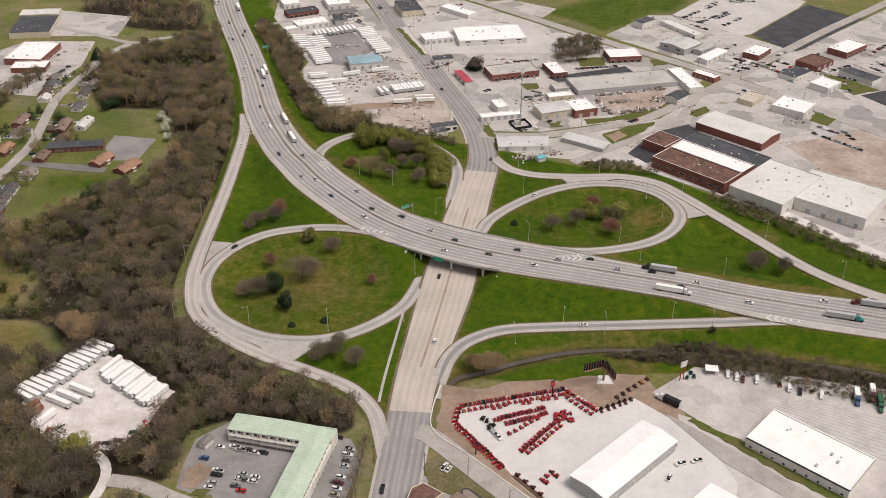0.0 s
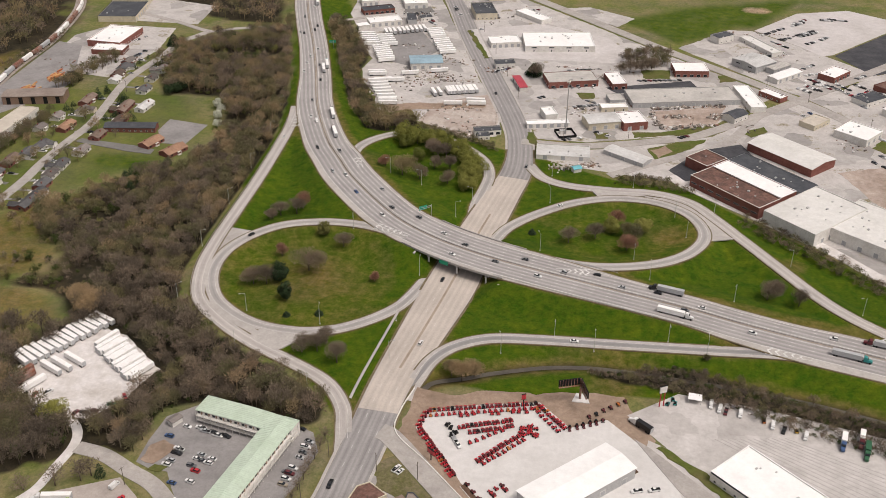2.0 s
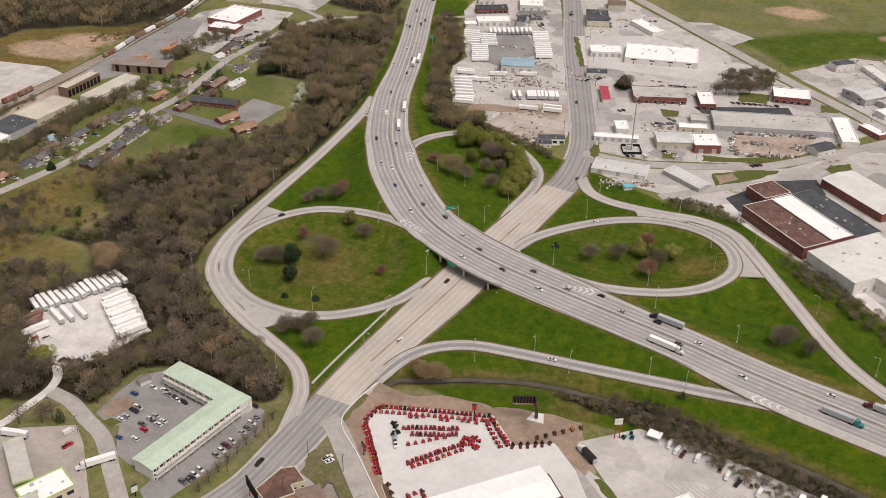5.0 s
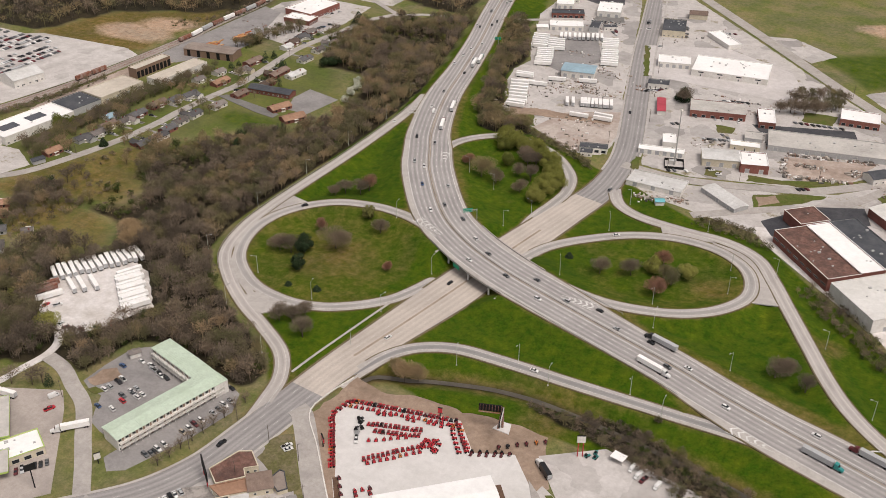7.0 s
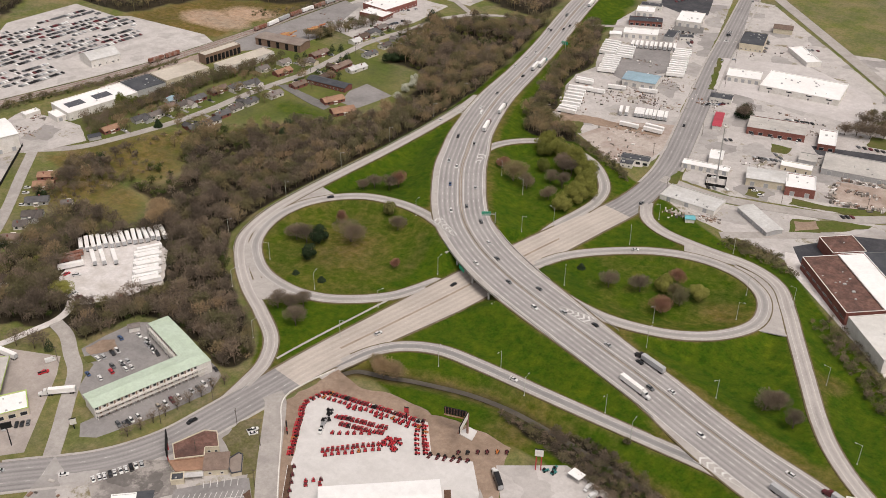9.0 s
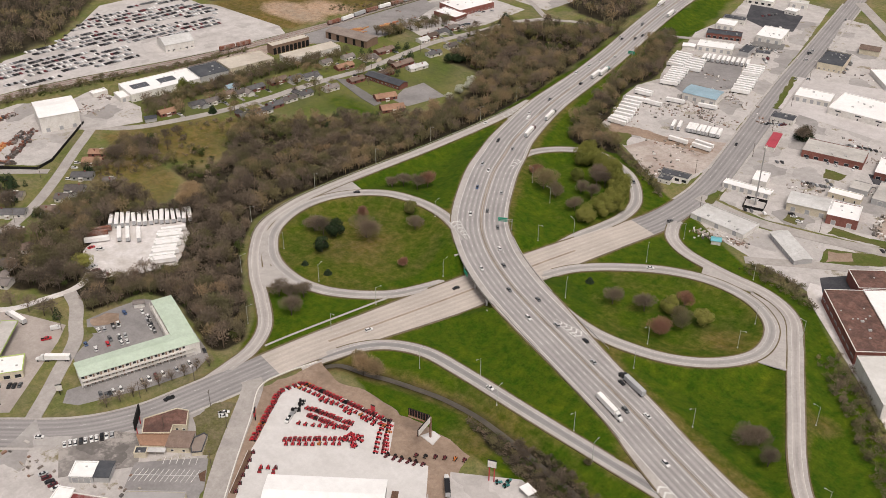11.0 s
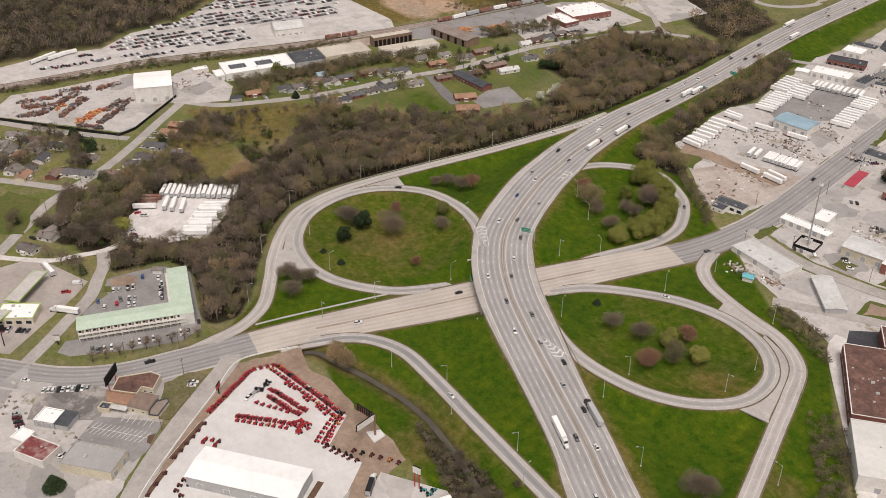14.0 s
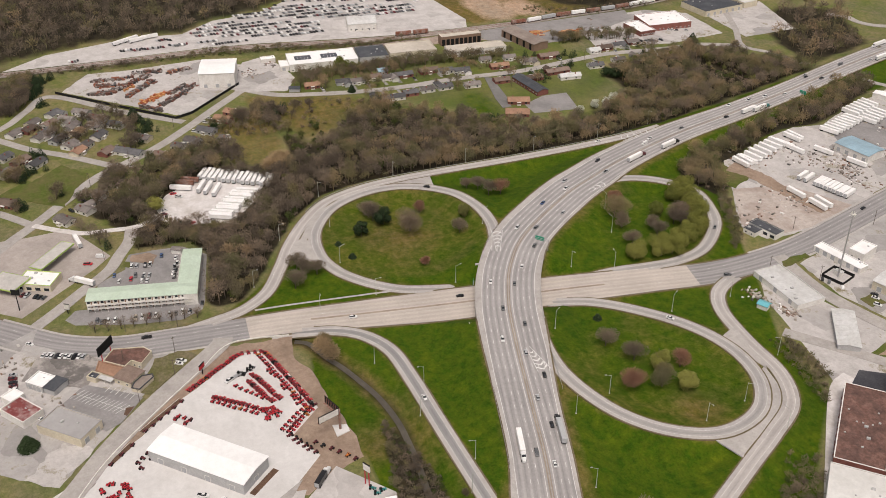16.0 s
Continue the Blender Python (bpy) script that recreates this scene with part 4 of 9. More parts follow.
PATCHES = [[(-147, 546, 3.8), (-130, 543, 4.15), (-120, 549, 4.7), (-136, 522, 3.65), (-147, 520, 3.5)], [(-95, 444, 1.05), (-68, 442, 0.5), (-80, 427, 0.8), (-100, 436, 1.15)],
           [(160, 612, 3.4), (178, 584, 3.85), (160, 577, 4.45), (159, 596, 3.85)], [(82, 645, 0.9), (108, 643, 1.6), (122, 637, 2.3), (90, 629, 1.75)],
           [(120, 637, 2.2), (140, 633, 2.75), (152, 624, 3.1), (161, 611, 3.4), (168, 600, 3.65), (161, 597, 3.85), (153, 609, 3.5), (143, 619, 3.2), (124, 630, 2.6)],
           [(-148, 521, 3.5), (-147, 500, 3.0), (-141, 480, 2.4), (-130, 460, 1.9), (-112, 446, 1.35), (-98, 438, 1.1), (-96, 442, 1.05), (-112, 451, 1.45), (-129, 469, 2.05), (-140, 493, 2.75), (-141, 518, 3.5)]]
for i, p in enumerate(PATCHES):
    a2 = sum(p[j][0] * p[(j + 1) % len(p)][1] - p[(j + 1) % len(p)][0] * p[j][1] for j in range(len(p)))
    p = p if a2 > 0 else p[::-1]
    v = [(x, y, z + 0.06) for x, y, z in p] + [(x, y, z - 0.6) for x, y, z in p]
    n = len(p)
    structure("pavement_ramp_gore_%d" % (i + 1), (v, [tuple(range(n))] + [(j, j + n, (j + 1) % n + n, (j + 1) % n) for j in range(n)]), "shoulder", "", "pavement")
for i, (k, p) in enumerate(streets.items()):
    w, mat = STREETS[k][1:]
    structure(k, strip_vf(p, w, -w, 0.17 + 0.012 * i, 0.5), mat, "", "road")
structure("water_creek", strip_vf(creek, 1.6, -1.6, 0.1, 0.1), "water", "shallow muddy creek between grass banks", "water")

# ---- buildings ----
CACHE = {}


def cached(key, fn):
    if key not in CACHE:
        CACHE[key] = fn()
    return CACHE[key]


def wall_xf(side, w, d):
    """From a wall's own plane (x along, z up, y outwards) to the building's."""
    return {0: pose(0, -d / 2, 0, 0, 0, 180) @ pose(0, 0, 0), 1: pose(w / 2, 0, 0, 0, 0, -90), 2: pose(0, d / 2, 0), 3: pose(-w / 2, 0, 0, 0, 0, 90)}[side]


OPEN = {  # width, sill, head, frame material, pane material
    "dock": ("loading_door", 3.2, 0.1, 3.6, "white_wall", "dock"),
    "door": ("door", 1.1, 0.05, 2.1, "grey_wall", "dark_opening"),
    "win": ("window", 1.5, 0.9, 2.2, "white_wall", "glass"),
    # bay: a near-black panel paints the shaded inside of an open bay
    "bay": ("bay_opening", 3.6, 0.1, 6.4, "brown_wall", "dark_opening"),
    "shop": ("window", 3.4, 0.4, 2.7, "grey_wall", "glass"),
    "strip": ("window", 5.0, 3.4, 4.6, "grey_wall", "glass"),
}
open_cache = {}


def opening(kind, parent, m):
    name, w, z0, z1, fm, pm = OPEN[kind]
    if kind not in open_cache:
        fr = joined(box_vf(-w / 2, -w / 2 + 0.15, -0.05, 0.1, z0, z1), box_vf(w / 2 - 0.15, w / 2, -0.05, 0.1, z0, z1), box_vf(-w / 2 + 0.15, w / 2 - 0.15, -0.05, 0.1, z1 - 0.15, z1), box_vf(-w / 2 + 0.15, w / 2 - 0.15, -0.05, 0.1, z0, z0 + 0.1))
        pn = box_vf(-w / 2 + 0.15, w / 2 - 0.15, -0.03, 0.04, z0 + 0.1, z1 - 0.15)
        open_cache[kind] = (mesh_of(name + "_frame", *fr, M[fm]), mesh_of("pane", *pn, M[pm]))
    fr, pn = open_cache[kind]
    ob = part(name, fr, parent, "", m)
    # in a bay the leaf is no door, only the panel coloured as shade
    part("pane" if name == "window" else "leaf", pn, ob)


UNIT = {}
BLOCKS = []


def rooftop_unit(parent, x, y, z, s):
    if s not in UNIT:
        v, f = joined(box_vf(-s, s, -s * 0.7, s * 0.7, 0, s * 0.9), tube_vf((0, 0, s * 0.9), (0, 0, s * 1.05), s * 0.4, s * 0.4, 10))
        UNIT[s] = mesh_of("rooftop_unit", v, f, M["rooftop"])
    part("rooftop_unit", UNIT[s], parent, "", pose(x, y, z))


def building(name, label, cx, cy, w, d, h, a, wall="white_wall", roof="white_roof", form="flat", openings=(), units=2, trim=None, seams=0, band=""):
    """A flat or gabled building; w lies along the direction a."""
    rnd = random.Random(int(cx * 31 + cy * 7))
    b = empty(name, pose(cx, cy, 0, 0, 0, a), label, "building")
    BLOCKS.append((cx, cy, w, d, a))
    t = 0.3
    rise = 0.0 if form == "flat" else min(w, d) * (0.16 if form == "gable" else 0.06)
    ring = joined(box_vf(-w / 2, w / 2, -d / 2, -d / 2 + t, -0.3, h), box_vf(-w / 2, w / 2, d / 2 - t, d / 2, -0.3, h), box_vf(-w / 2, -w / 2 + t, -d / 2 + t, d / 2 - t, -0.3, h), box_vf(w / 2 - t, w / 2, -d / 2 + t, d / 2 - t, -0.3, h))
    if form == "flat":
        part("wall", mesh_of("wall", *ring, M[wall]), b)
        part("roof", mesh_of("roof", *box_vf(-w / 2 + t, w / 2 - t, -d / 2 + t, d / 2 - t, h - 0.75, h - 0.45), M[roof]), b)
        c = 0.12
        cop = joined(box_vf(-w / 2 - c, w / 2 + c, -d / 2 - c, -d / 2 + t + c, h, h + 0.15), box_vf(-w / 2 - c, w / 2 + c, d / 2 - t - c, d / 2 + c, h, h + 0.15), box_vf(-w / 2 - c, -w / 2 + t + c, -d / 2 + t + c, d / 2 - t - c, h, h + 0.15), box_vf(w / 2 - t - c, w / 2 + c, -d / 2 + t + c, d / 2 - t - c, h, h + 0.15))
        part("coping", mesh_of("coping", *cop, M[trim or roof]), b)
        top = h - 0.45
    else:
        gab = [(-w / 2, -d / 2, h), (-w / 2, d / 2, h), (-w / 2, 0, h + rise), (-w / 2 + t, -d / 2, h), (-w / 2 + t, d / 2, h), (-w / 2 + t, 0, h + rise)]
        gf = [(0, 2, 1), (3, 4, 5), (0, 3, 5, 2), (2, 5, 4, 1), (0, 1, 4, 3)]
        g2 = [(x + w - t, y, z) for x, y, z in gab]
        part("wall", mesh_of("wall", *joined(ring, (gab, gf), (g2, gf)), M[wall]), b)
        o, th = 0.5, 0.22
        zs = h - rise * o / (d / 2)
        sl = [(-w / 2 - o, -d / 2 - o, zs + 0.02), (w / 2 + o, -d / 2 - o, zs + 0.02), (w / 2 + o, 0, h + rise + 0.02), (-w / 2 - o, 0, h + rise + 0.02), (-w / 2 - o, d / 2 + o, zs + 0.02), (w / 2 + o, d / 2 + o, zs + 0.02)]
        vv = sl + [(x, y, z + th) for x, y, z in sl]
        ff = [(6, 7, 8, 9), (9, 8, 11, 10), (0, 3, 2, 1), (3, 4, 5, 2), (0, 1, 7, 6), (4, 10, 11, 5), (0, 6, 9, 3), (3, 9, 10, 4), (1, 2, 8, 7), (2, 5, 11, 8)]
        rf = part("roof", mesh_of("roof", vv, ff, M[roof]), b)
        if seams:
            ribs = []
            for i in range(int(w / seams) + 1):
                x = -w / 2 + i * seams
                for sy in (-1, 1):
                    ribs.append(([(x - 0.06, sy * (d / 2 + o), zs + th + 0.02), (x + 0.06, sy * (d / 2 + o), zs + th + 0.02), (x + 0.06, 0, h + rise + th + 0.02), (x - 0.06, 0, h + rise + th + 0.02),
                                  (x - 0.06, sy * (d / 2 + o), zs + th + 0.12), (x + 0.06, sy * (d / 2 + o), zs + th + 0.12), (x + 0.06, 0, h + rise + th + 0.12), (x - 0.06, 0, h + rise + th + 0.12)], BOX_F))
            part("seams", mesh_of("seams", *joined(*ribs), M[roof]), rf)
        top = None
    if band:
        e = 0.06
        fz = joined(box_vf(-w / 2 - e, w / 2 + e, -d / 2 - e, -d / 2, h - 1.1, h - 0.02), box_vf(-w / 2 - e, w / 2 + e, d / 2, d / 2 + e, h - 1.1, h - 0.02), box_vf(-w / 2 - e, -w / 2, -d / 2, d / 2, h - 1.1, h - 0.02), box_vf(w / 2, w / 2 + e, -d / 2, d / 2, h - 1.1, h - 0.02))
        part("fascia", mesh_of("fascia", *fz, M[band]), b, "dark fascia band")
    for side, kind, count in openings:
        run = (w if side in (0, 2) else d)
        for i in range(count):
            x = -run / 2 + run * (i + 0.5) / count
            opening(kind, b, wall_xf(side, w, d) @ pose(x, 0, 0))
    if top is not None:
        for i in range(units):
            rooftop_unit(b, rnd.uniform(-w * 0.38, w * 0.38), rnd.uniform(-d * 0.36, d * 0.36), top, rnd.choice((0.45, 0.6, 0.9)))
    return b


B = building
B("retail_shed", "white flat-roofed shed with five loading bays", -7, 933, 29, 19, 5.2, 17, "white_wall", "white_roof", openings=[(0, "dock", 5)], units=3)
B("supermarket_building", "large white flat-roofed store beside a concrete lot", 44, 941, 66, 40, 5.5, 9, "white_wall", "white_roof", openings=[(0, "door", 4), (0, "strip", 4), (1, "dock", 3)], units=14)
B("office_building", "dark flat-roofed office building beside the street", -37, 1020, 22, 36, 7, 16, "cream_wall", "dark_roof", openings=[(0, "win", 5), (1, "win", 7)], units=8)
B("long_white_store", "long low white-roofed store", 15, 1016, 14, 40, 4.5, 46, "white_wall", "white_roof", openings=[(1, "shop", 6)], units=2)
B("red_roofed_stand", "small open-fronted stand with a red metal roof", 16.8, 831, 6.5, 28, 3.6, 19, "white_wall", "red_roof", "low", openings=[(3, "shop", 3)], units=0)
B("small_office", "small office with a black flat roof", -1, 874, 18, 11, 5, 16, "white_wall", "dark_roof", openings=[(0, "win", 4)], units=1)
B("brick_shops", "row of red brick shops with a worn grey roof", 60, 845, 44, 24, 6, 17, "brick", "grey_roof", openings=[(0, "shop", 6), (3, "win", 4)], units=6)
B("brick_shop", "red brick shop with a white roof", 99, 849, 13, 28, 5.5, 17, "brick", "white_roof", openings=[(0, "shop", 2), (3, "win", 4)], units=2)
B("brick_store", "red brick store with a bright white roof", 165, 886, 30, 22, 6, 8, "brick", "white_roof", openings=[(0, "shop", 5), (3, "win", 3)], units=1)
B("car_wash", "long low white car wash building", 46, 749, 34, 8, 3.8, 14, "white_wall", "white_roof", openings=[(0, "dock", 6)], units=1)
B("car_wash_office", "small white office behind the car wash", 46, 766, 10, 16, 6, 20, "white_wall", "white_roof", openings=[(0, "win", 2)], units=1)
B("body_shop", "cream workshop with a pale metal roof", 89, 758, 28, 18, 6, 20, "cream_wall", "metal_roof", "low", openings=[(0, "dock", 3)], seams=3)
B("brick_workshop", "brick workshop with a white flat roof", 112, 762, 20, 22, 7, 20, "brick", "white_roof", openings=[(0, "dock", 2)], units=3)
B("long_depot", "long low depot with a grey concrete roof", 155, 822, 92, 30, 4.5, 14, "grey_wall", "grey_roof", openings=[(0, "dock", 8)], units=9)
B("depot_front_shed", "long low cream shed with a white roof before the depot", 98, 791, 22, 9, 3.8, 14, "cream_wall", "white_roof", openings=[(0, "door", 3)], units=0)
B("depot_side_store", "low grey store with a worn flat roof beside the depot", 99.5, 809, 13, 14, 4.2, 14, "grey_wall", "grey_roof", openings=[(3, "win", 2)], units=1)
B("long_shed", "long narrow shed with a white roof", 211, 827, 13, 47, 5, 13, "white_wall", "white_roof", openings=[(1, "dock", 4)], units=2)
B("brick_office", "small brick office with a white roof", 232, 838, 22, 10, 4.5, -44, "brick", "white_roof", openings=[(0, "win", 4)], units=1)
B("gabled_shop", "white shop with a dark gabled roof", 196, 787, 17, 12, 5, 46, "white_wall", "dark_roof", "gable", openings=[(0, "win", 3)])
B("blue_roofed_shop", "workshop with a pale blue metal roof", -72, 865, 29, 20, 6, 14, "white_wall", "blue_roof", "low", openings=[(0, "dock", 4)], seams=3)
B("white_diner", "white building with a black flat roof", 0, 727, 21, 8.5, 4.2, 17, "white_wall", "dark_roof", openings=[(0, "shop", 4)], units=2)
B("white_diner_wing", "low white wing with a dark and pale blue-grey roof", -2, 718, 9, 8, 3.5, 17, "white_wall", "dark_roof", openings=[(0, "win", 2)], units=1)
B("salvage_store", "rusting flat-roofed store with a white parapet", 61, 698, 20, 40, 3.6, 92, "white_wall", "metal_roof", openings=[(3, "dock", 3), (1, "win", 5)], units=5)
B("grey_metal_shed", "grey metal shed with a ribbed low roof", 109, 700, 35, 12, 3.4, -34, "grey_wall", "metal_roof", "low", openings=[(0, "dock", 3)], seams=2.4)
B("brick_factory", "old red brick factory with a rusty brown roof", 182, 648, 23, 60, 9, 45, "brick", "brown_roof", openings=[(3, "strip", 8), (2, "door", 2)], units=10, trim="white_wall")
B("brick_factory_middle", "bright white roofed middle bay of the brick factory", 196, 662, 17, 60, 9.5, 45, "brick", "white_roof", openings=[(2, "strip", 2)], units=2)
B("brick_factory_annexe", "brick annexe with a brown roof and pale coping", 166, 694, 22, 20, 8, 45, "brick", "brown_roof", units=1, trim="white_wall")
B("dark_roofed_hall", "industrial hall with a black flat roof", 210, 676, 20, 64, 8.5, 45, "grey_wall", "dark_roof", units=8)
B("white_warehouse", "large pale flat-roofed warehouse", 232, 622, 58, 40, 9.5, 46, "white_wall", "pale_roof", openings=[(0, "dock", 3)], units=10)
B("white_warehouse_wing", "large pale warehouse wing with loading yard", 270, 606, 50, 54, 9, 52, "white_wall", "pale_roof", openings=[(3, "dock", 5)], units=14)
B("grey_factory", "brick factory hall with a pale low-pitched roof", 230, 719, 57, 29, 6.5, 136, "brick", "pale_roof", "low", openings=[(0, "strip", 7), (1, "dock", 2)], seams=4)
B("white_garage", "white flat-roofed garage beside a dirt yard", 288, 767, 27, 26, 6, -38, "white_wall", "white_roof", openings=[(1, "dock", 3)], units=5)
B("low_grey_shop", "low cream shop with a grey roof", 258, 786, 22, 14, 4.5, 48, "cream_wall", "beige_roof", openings=[(0, "win", 4)], units=1)
B("white_roofed_market", "flat white-roofed market building", 380, 907, 36, 20, 6, 41, "brick", "white_roof", openings=[(0, "shop", 5)], units=3)
B("red_brick_garage", "red brick garage with a brown roof", 338, 871, 27, 22, 5, 40, "brick", "brown_roof", openings=[(0, "dock", 3)], units=2)
B("black_roofed_bar", "low bar with a black roof", 312, 843, 26, 16, 4.5, 40, "white_wall", "dark_roof", openings=[(0, "win", 4)], units=3)
B("white_roofed_garage", "white-roofed garage at a street corner", 330, 816, 21, 18, 5.5, 41, "white_wall", "white_roof", openings=[(0, "dock", 3)], units=1)
B("dark_roofed_row", "row of units under a dark roof", 368, 838, 14, 33, 5, 38, "white_wall", "dark_roof", openings=[(1, "win", 6)], units=3)
B("metal_depot", "depot with a pale metal roof beside parked trucks", 224, 913, 27, 28, 6, 43, "grey_wall", "metal_roof", "low", openings=[(0, "dock", 3), (3, "strip", 2)], seams=3)
B("metal_depot_annexe", "grey ribbed metal annexe of the depot", 245, 905, 24, 9, 4.5, 45, "grey_wall", "grey_roof", "low", openings=[(0, "dock", 2)], seams=3)
B("white_depot_shed", "long white-roofed shed beside the depot", 248, 886, 34, 11, 4.5, 45, "white_wall", "white_roof", "low", openings=[(0, "dock", 4)], units=0)
B("low_depot_store", "long low store with a worn pale roof", 236, 964, 12, 50, 4, 31, "white_wall", "pale_roof", openings=[(3, "door", 3)], units=3)
B("depot_office", "white-walled depot office with a dark roof", 201, 978, 20, 12, 6.5, 40, "white_wall", "dark_roof", openings=[(0, "win", 3)], units=1)
B("white_corner_shop", "corner shop with a white roof", 292, 896, 27, 16, 5.5, 50, "brick", "white_roof", openings=[(0, "shop", 4)], units=2)
B("tall_white_hall", "tall white metal hall in the scrap yard", -390, 440, 30, 34, 13, 75, "white_wall", "white_roof", "low", openings=[(0, "dock", 3), (1, "door", 2)], seams=3)
B("solar_roofed_factory", "long white-roofed factory with dark solar panels", -397, 535, 62, 29, 7, 84, "white_wall", "white_roof", openings=[(0, "win", 12), (2, "dock", 4)], units=4)
B("dark_roofed_factory", "factory bay with a black roof", -396, 582, 27, 28, 6, 84, "grey_wall", "dark_roof", units=4)
B("beige_hall", "low hall with a beige flat roof", -393, 619, 44, 26, 6.5, 85, "cream_wall", "beige_roof", openings=[(0, "dock", 4)], units=0)
B("beige_hall_long", "long low hall with a beige roof", -374, 677, 56, 16, 6, 86, "white_wall", "beige_roof", openings=[(0, "dock", 6)], units=0)
B("rail_shed", "tall open-sided rail shed with a brown roof", -403, 673, 40, 10, 9, 87, "brown_wall", "beige_roof", openings=[(0, "bay", 9)], units=0)
B("timber_shed", "grey-brown roofed timber shed beside the railway", -381, 731, 50, 17, 7, 13, "brown_wall", "rust_roof", "low", openings=[(3, "bay", 2), (0, "bay", 5)])
B("scrap_yard_office", "small low white-roofed office", -420, 490, 13, 7, 3.5, 88, "white_wall", "white_roof", units=1)
B("scrap_yard_shop", "white flat-roofed workshop beside the factory", -398, 502, 12, 15, 4.5, 84, "white_wall", "white_roof", openings=[(0, "dock", 2)], units=1)
B("teal_yard_shed", "small dark shed with a bluish roof", -343, 496, 9, 6, 3, 70, "grey_wall", "dark_roof", "gable")
B("auction_office", "pale gabled building in the vehicle yard", -480, 598, 28, 24, 7, 80, "white_wall", "metal_roof", "gable", openings=[(0, "win", 5), (0, "door", 2)])
B("school_building", "brick school with a white flat roof", -379, 883, 46, 34, 6.5, 86, "brick", "white_roof", openings=[(0, "win", 10), (1, "win", 8)], units=8)
B("school_wing", "lower brick wing with a white roof", -370, 851, 17, 30, 5, 94, "brick", "white_roof", openings=[(0, "win", 8)], units=3)
B("dark_roofed_warehouse", "warehouse with a dark roof beside a yard", -404, 958, 50, 38, 6, 98, "cream_wall", "dark_roof", openings=[(0, "dock", 6)], units=3)
B("far_white_warehouse", "white-roofed warehouse beside the railway", -411, 996, 18, 38, 6, 98, "cream_wall", "pale_roof", openings=[(1, "dock", 3)], units=2)
B("dealer_building", "large white-roofed machinery dealer building", 84.7, 347.2, 54, 20, 6.6, 44, "grey_wall", "white_roof", "low", openings=[(0, "dock", 4), (1, "dock", 1)])
B("white_transport_office", "white flat-roofed transport building with dark fascia", 173.5, 355.5, 28, 51, 6, 47, "white_wall", "white_roof", openings=[(3, "win", 9), (3, "door", 1)], units=7, trim="white_roof", band="dark_roof")
B("south_shed", "white-roofed shed beside the dealer", 128, 310, 20, 40, 6, 44, "white_wall", "white_roof", "low")
B("flat_shop", "cream flat-roofed shop with a grey roof", 37, 287.8, 15.5, 27, 5.5, 136, "cream_wall", "slate_roof", openings=[(0, "dock", 2)], units=2)
def poly_building(name, label, poly, h, wall, roof, trim, openings=()):
    """A flat-roofed building over any outline: walls, sunken roof, coping along the edge."""
    s = sum(x0 * y1 - x1 * y0 for (x0, y0), (x1, y1) in zip(poly, poly[1:] + poly[:1]))
    poly = poly if s > 0 else poly[::-1]
    cx, cy = (sum(p[k] for p in poly) / len(poly) for k in (0, 1))
    b = empty(name, pose(cx, cy, 0), label, "building")
    local = [(x - cx, y - cy) for x, y in poly]
    w, d = (max(p[k] for p in local) - min(p[k] for p in local) for k in (0, 1))
    BLOCKS.append((cx, cy, w * 0.8, d * 0.8, 0))
    v, f = prism_vf(local, -0.3, h)
    n = len(local)
    part("wall", mesh_of("wall", v, f[:n], M[wall]), b)
    part("roof", mesh_of("roof", *prism_vf(local, h - 0.5, h - 0.3), M[roof]), b)
    rims = []
    for (x0, y0), (x1, y1) in zip(local, local[1:] + local[:1]):
        ln = math.hypot(x1 - x0, y1 - y0)
        nx, ny = -(y1 - y0) / ln * 0.35, (x1 - x0) / ln * 0.35
        q = [(x0 - nx * 0.3, y0 - ny * 0.3), (x1 - nx * 0.3, y1 - ny * 0.3), (x1 + nx, y1 + ny), (x0 + nx, y0 + ny)]
        rims.append(prism_vf(q, h - 0.25, h + 0.15 + 0.01 * len(rims)))
    part("coping", mesh_of("coping", *joined(*rims), M[trim]), b)
    for k, kind, count in openings:
        (x0, y0), (x1, y1) = local[k], local[(k + 1) % n]
        a = math.degrees(math.atan2(y1 - y0, x1 - x0))
        for i in range(count):
            t = (i + 0.5) / count
            opening(kind, b, pose(x0 + (x1 - x0) * t, y0 + (y1 - y0) * t, 0, 0, 0, a + 180))
    return b


poly_building("brown_restaurant", "rambling restaurant with a rusty brown flat roof and pale coping", [(-17.9, 313.7), (-13.8, 329.7), (-8.5, 333.2), (0.7, 326.6), (-4.1, 322.0), (0.0, 318.2), (-9.0, 307.8)], 4.2, "cream_wall", "brown_roof", "cream_wall", [(2, "win", 2), (4, "win", 3)])
poly_building("brown_restaurant_wing", "restaurant wing with a reddish brown flat roof", [(-10.9, 305.6), (0.0, 317.9), (6.5, 312.7), (-2.8, 303.3)], 3.5, "cream_wall", "tan_roof", "tan_roof", [(1, "shop", 2), (3, "win", 2)])
B("brown_restaurant_hall", "restaurant hall with a grey-brown shingle roof", 7, 319.6, 11, 11, 3.7, 44, "cream_wall", "shingle_brown", "low", openings=[(1, "win", 2), (0, "win", 2)])
poly_building("restaurant_patio", "walled restaurant patio with a dark rim", [(12.9, 321.4), (9.0, 325.6), (9.4, 331.0), (12.0, 331.3), (20.1, 323.1), (17.3, 319.3)], 2.6, "cream_wall", "rust_roof", "dark_roof")
B("restaurant_store", "small flat-roofed store with a dark roof beside the restaurant", 0, 302.2, 6, 5, 3, 48, "cream_wall", "dark_roof", units=1, trim="cream_wall")
can = empty("porch_roof", pose(4.6, 307.6, 0, 0, 0, 46), "pale metal porch roof on posts before the restaurant", "porch roof")
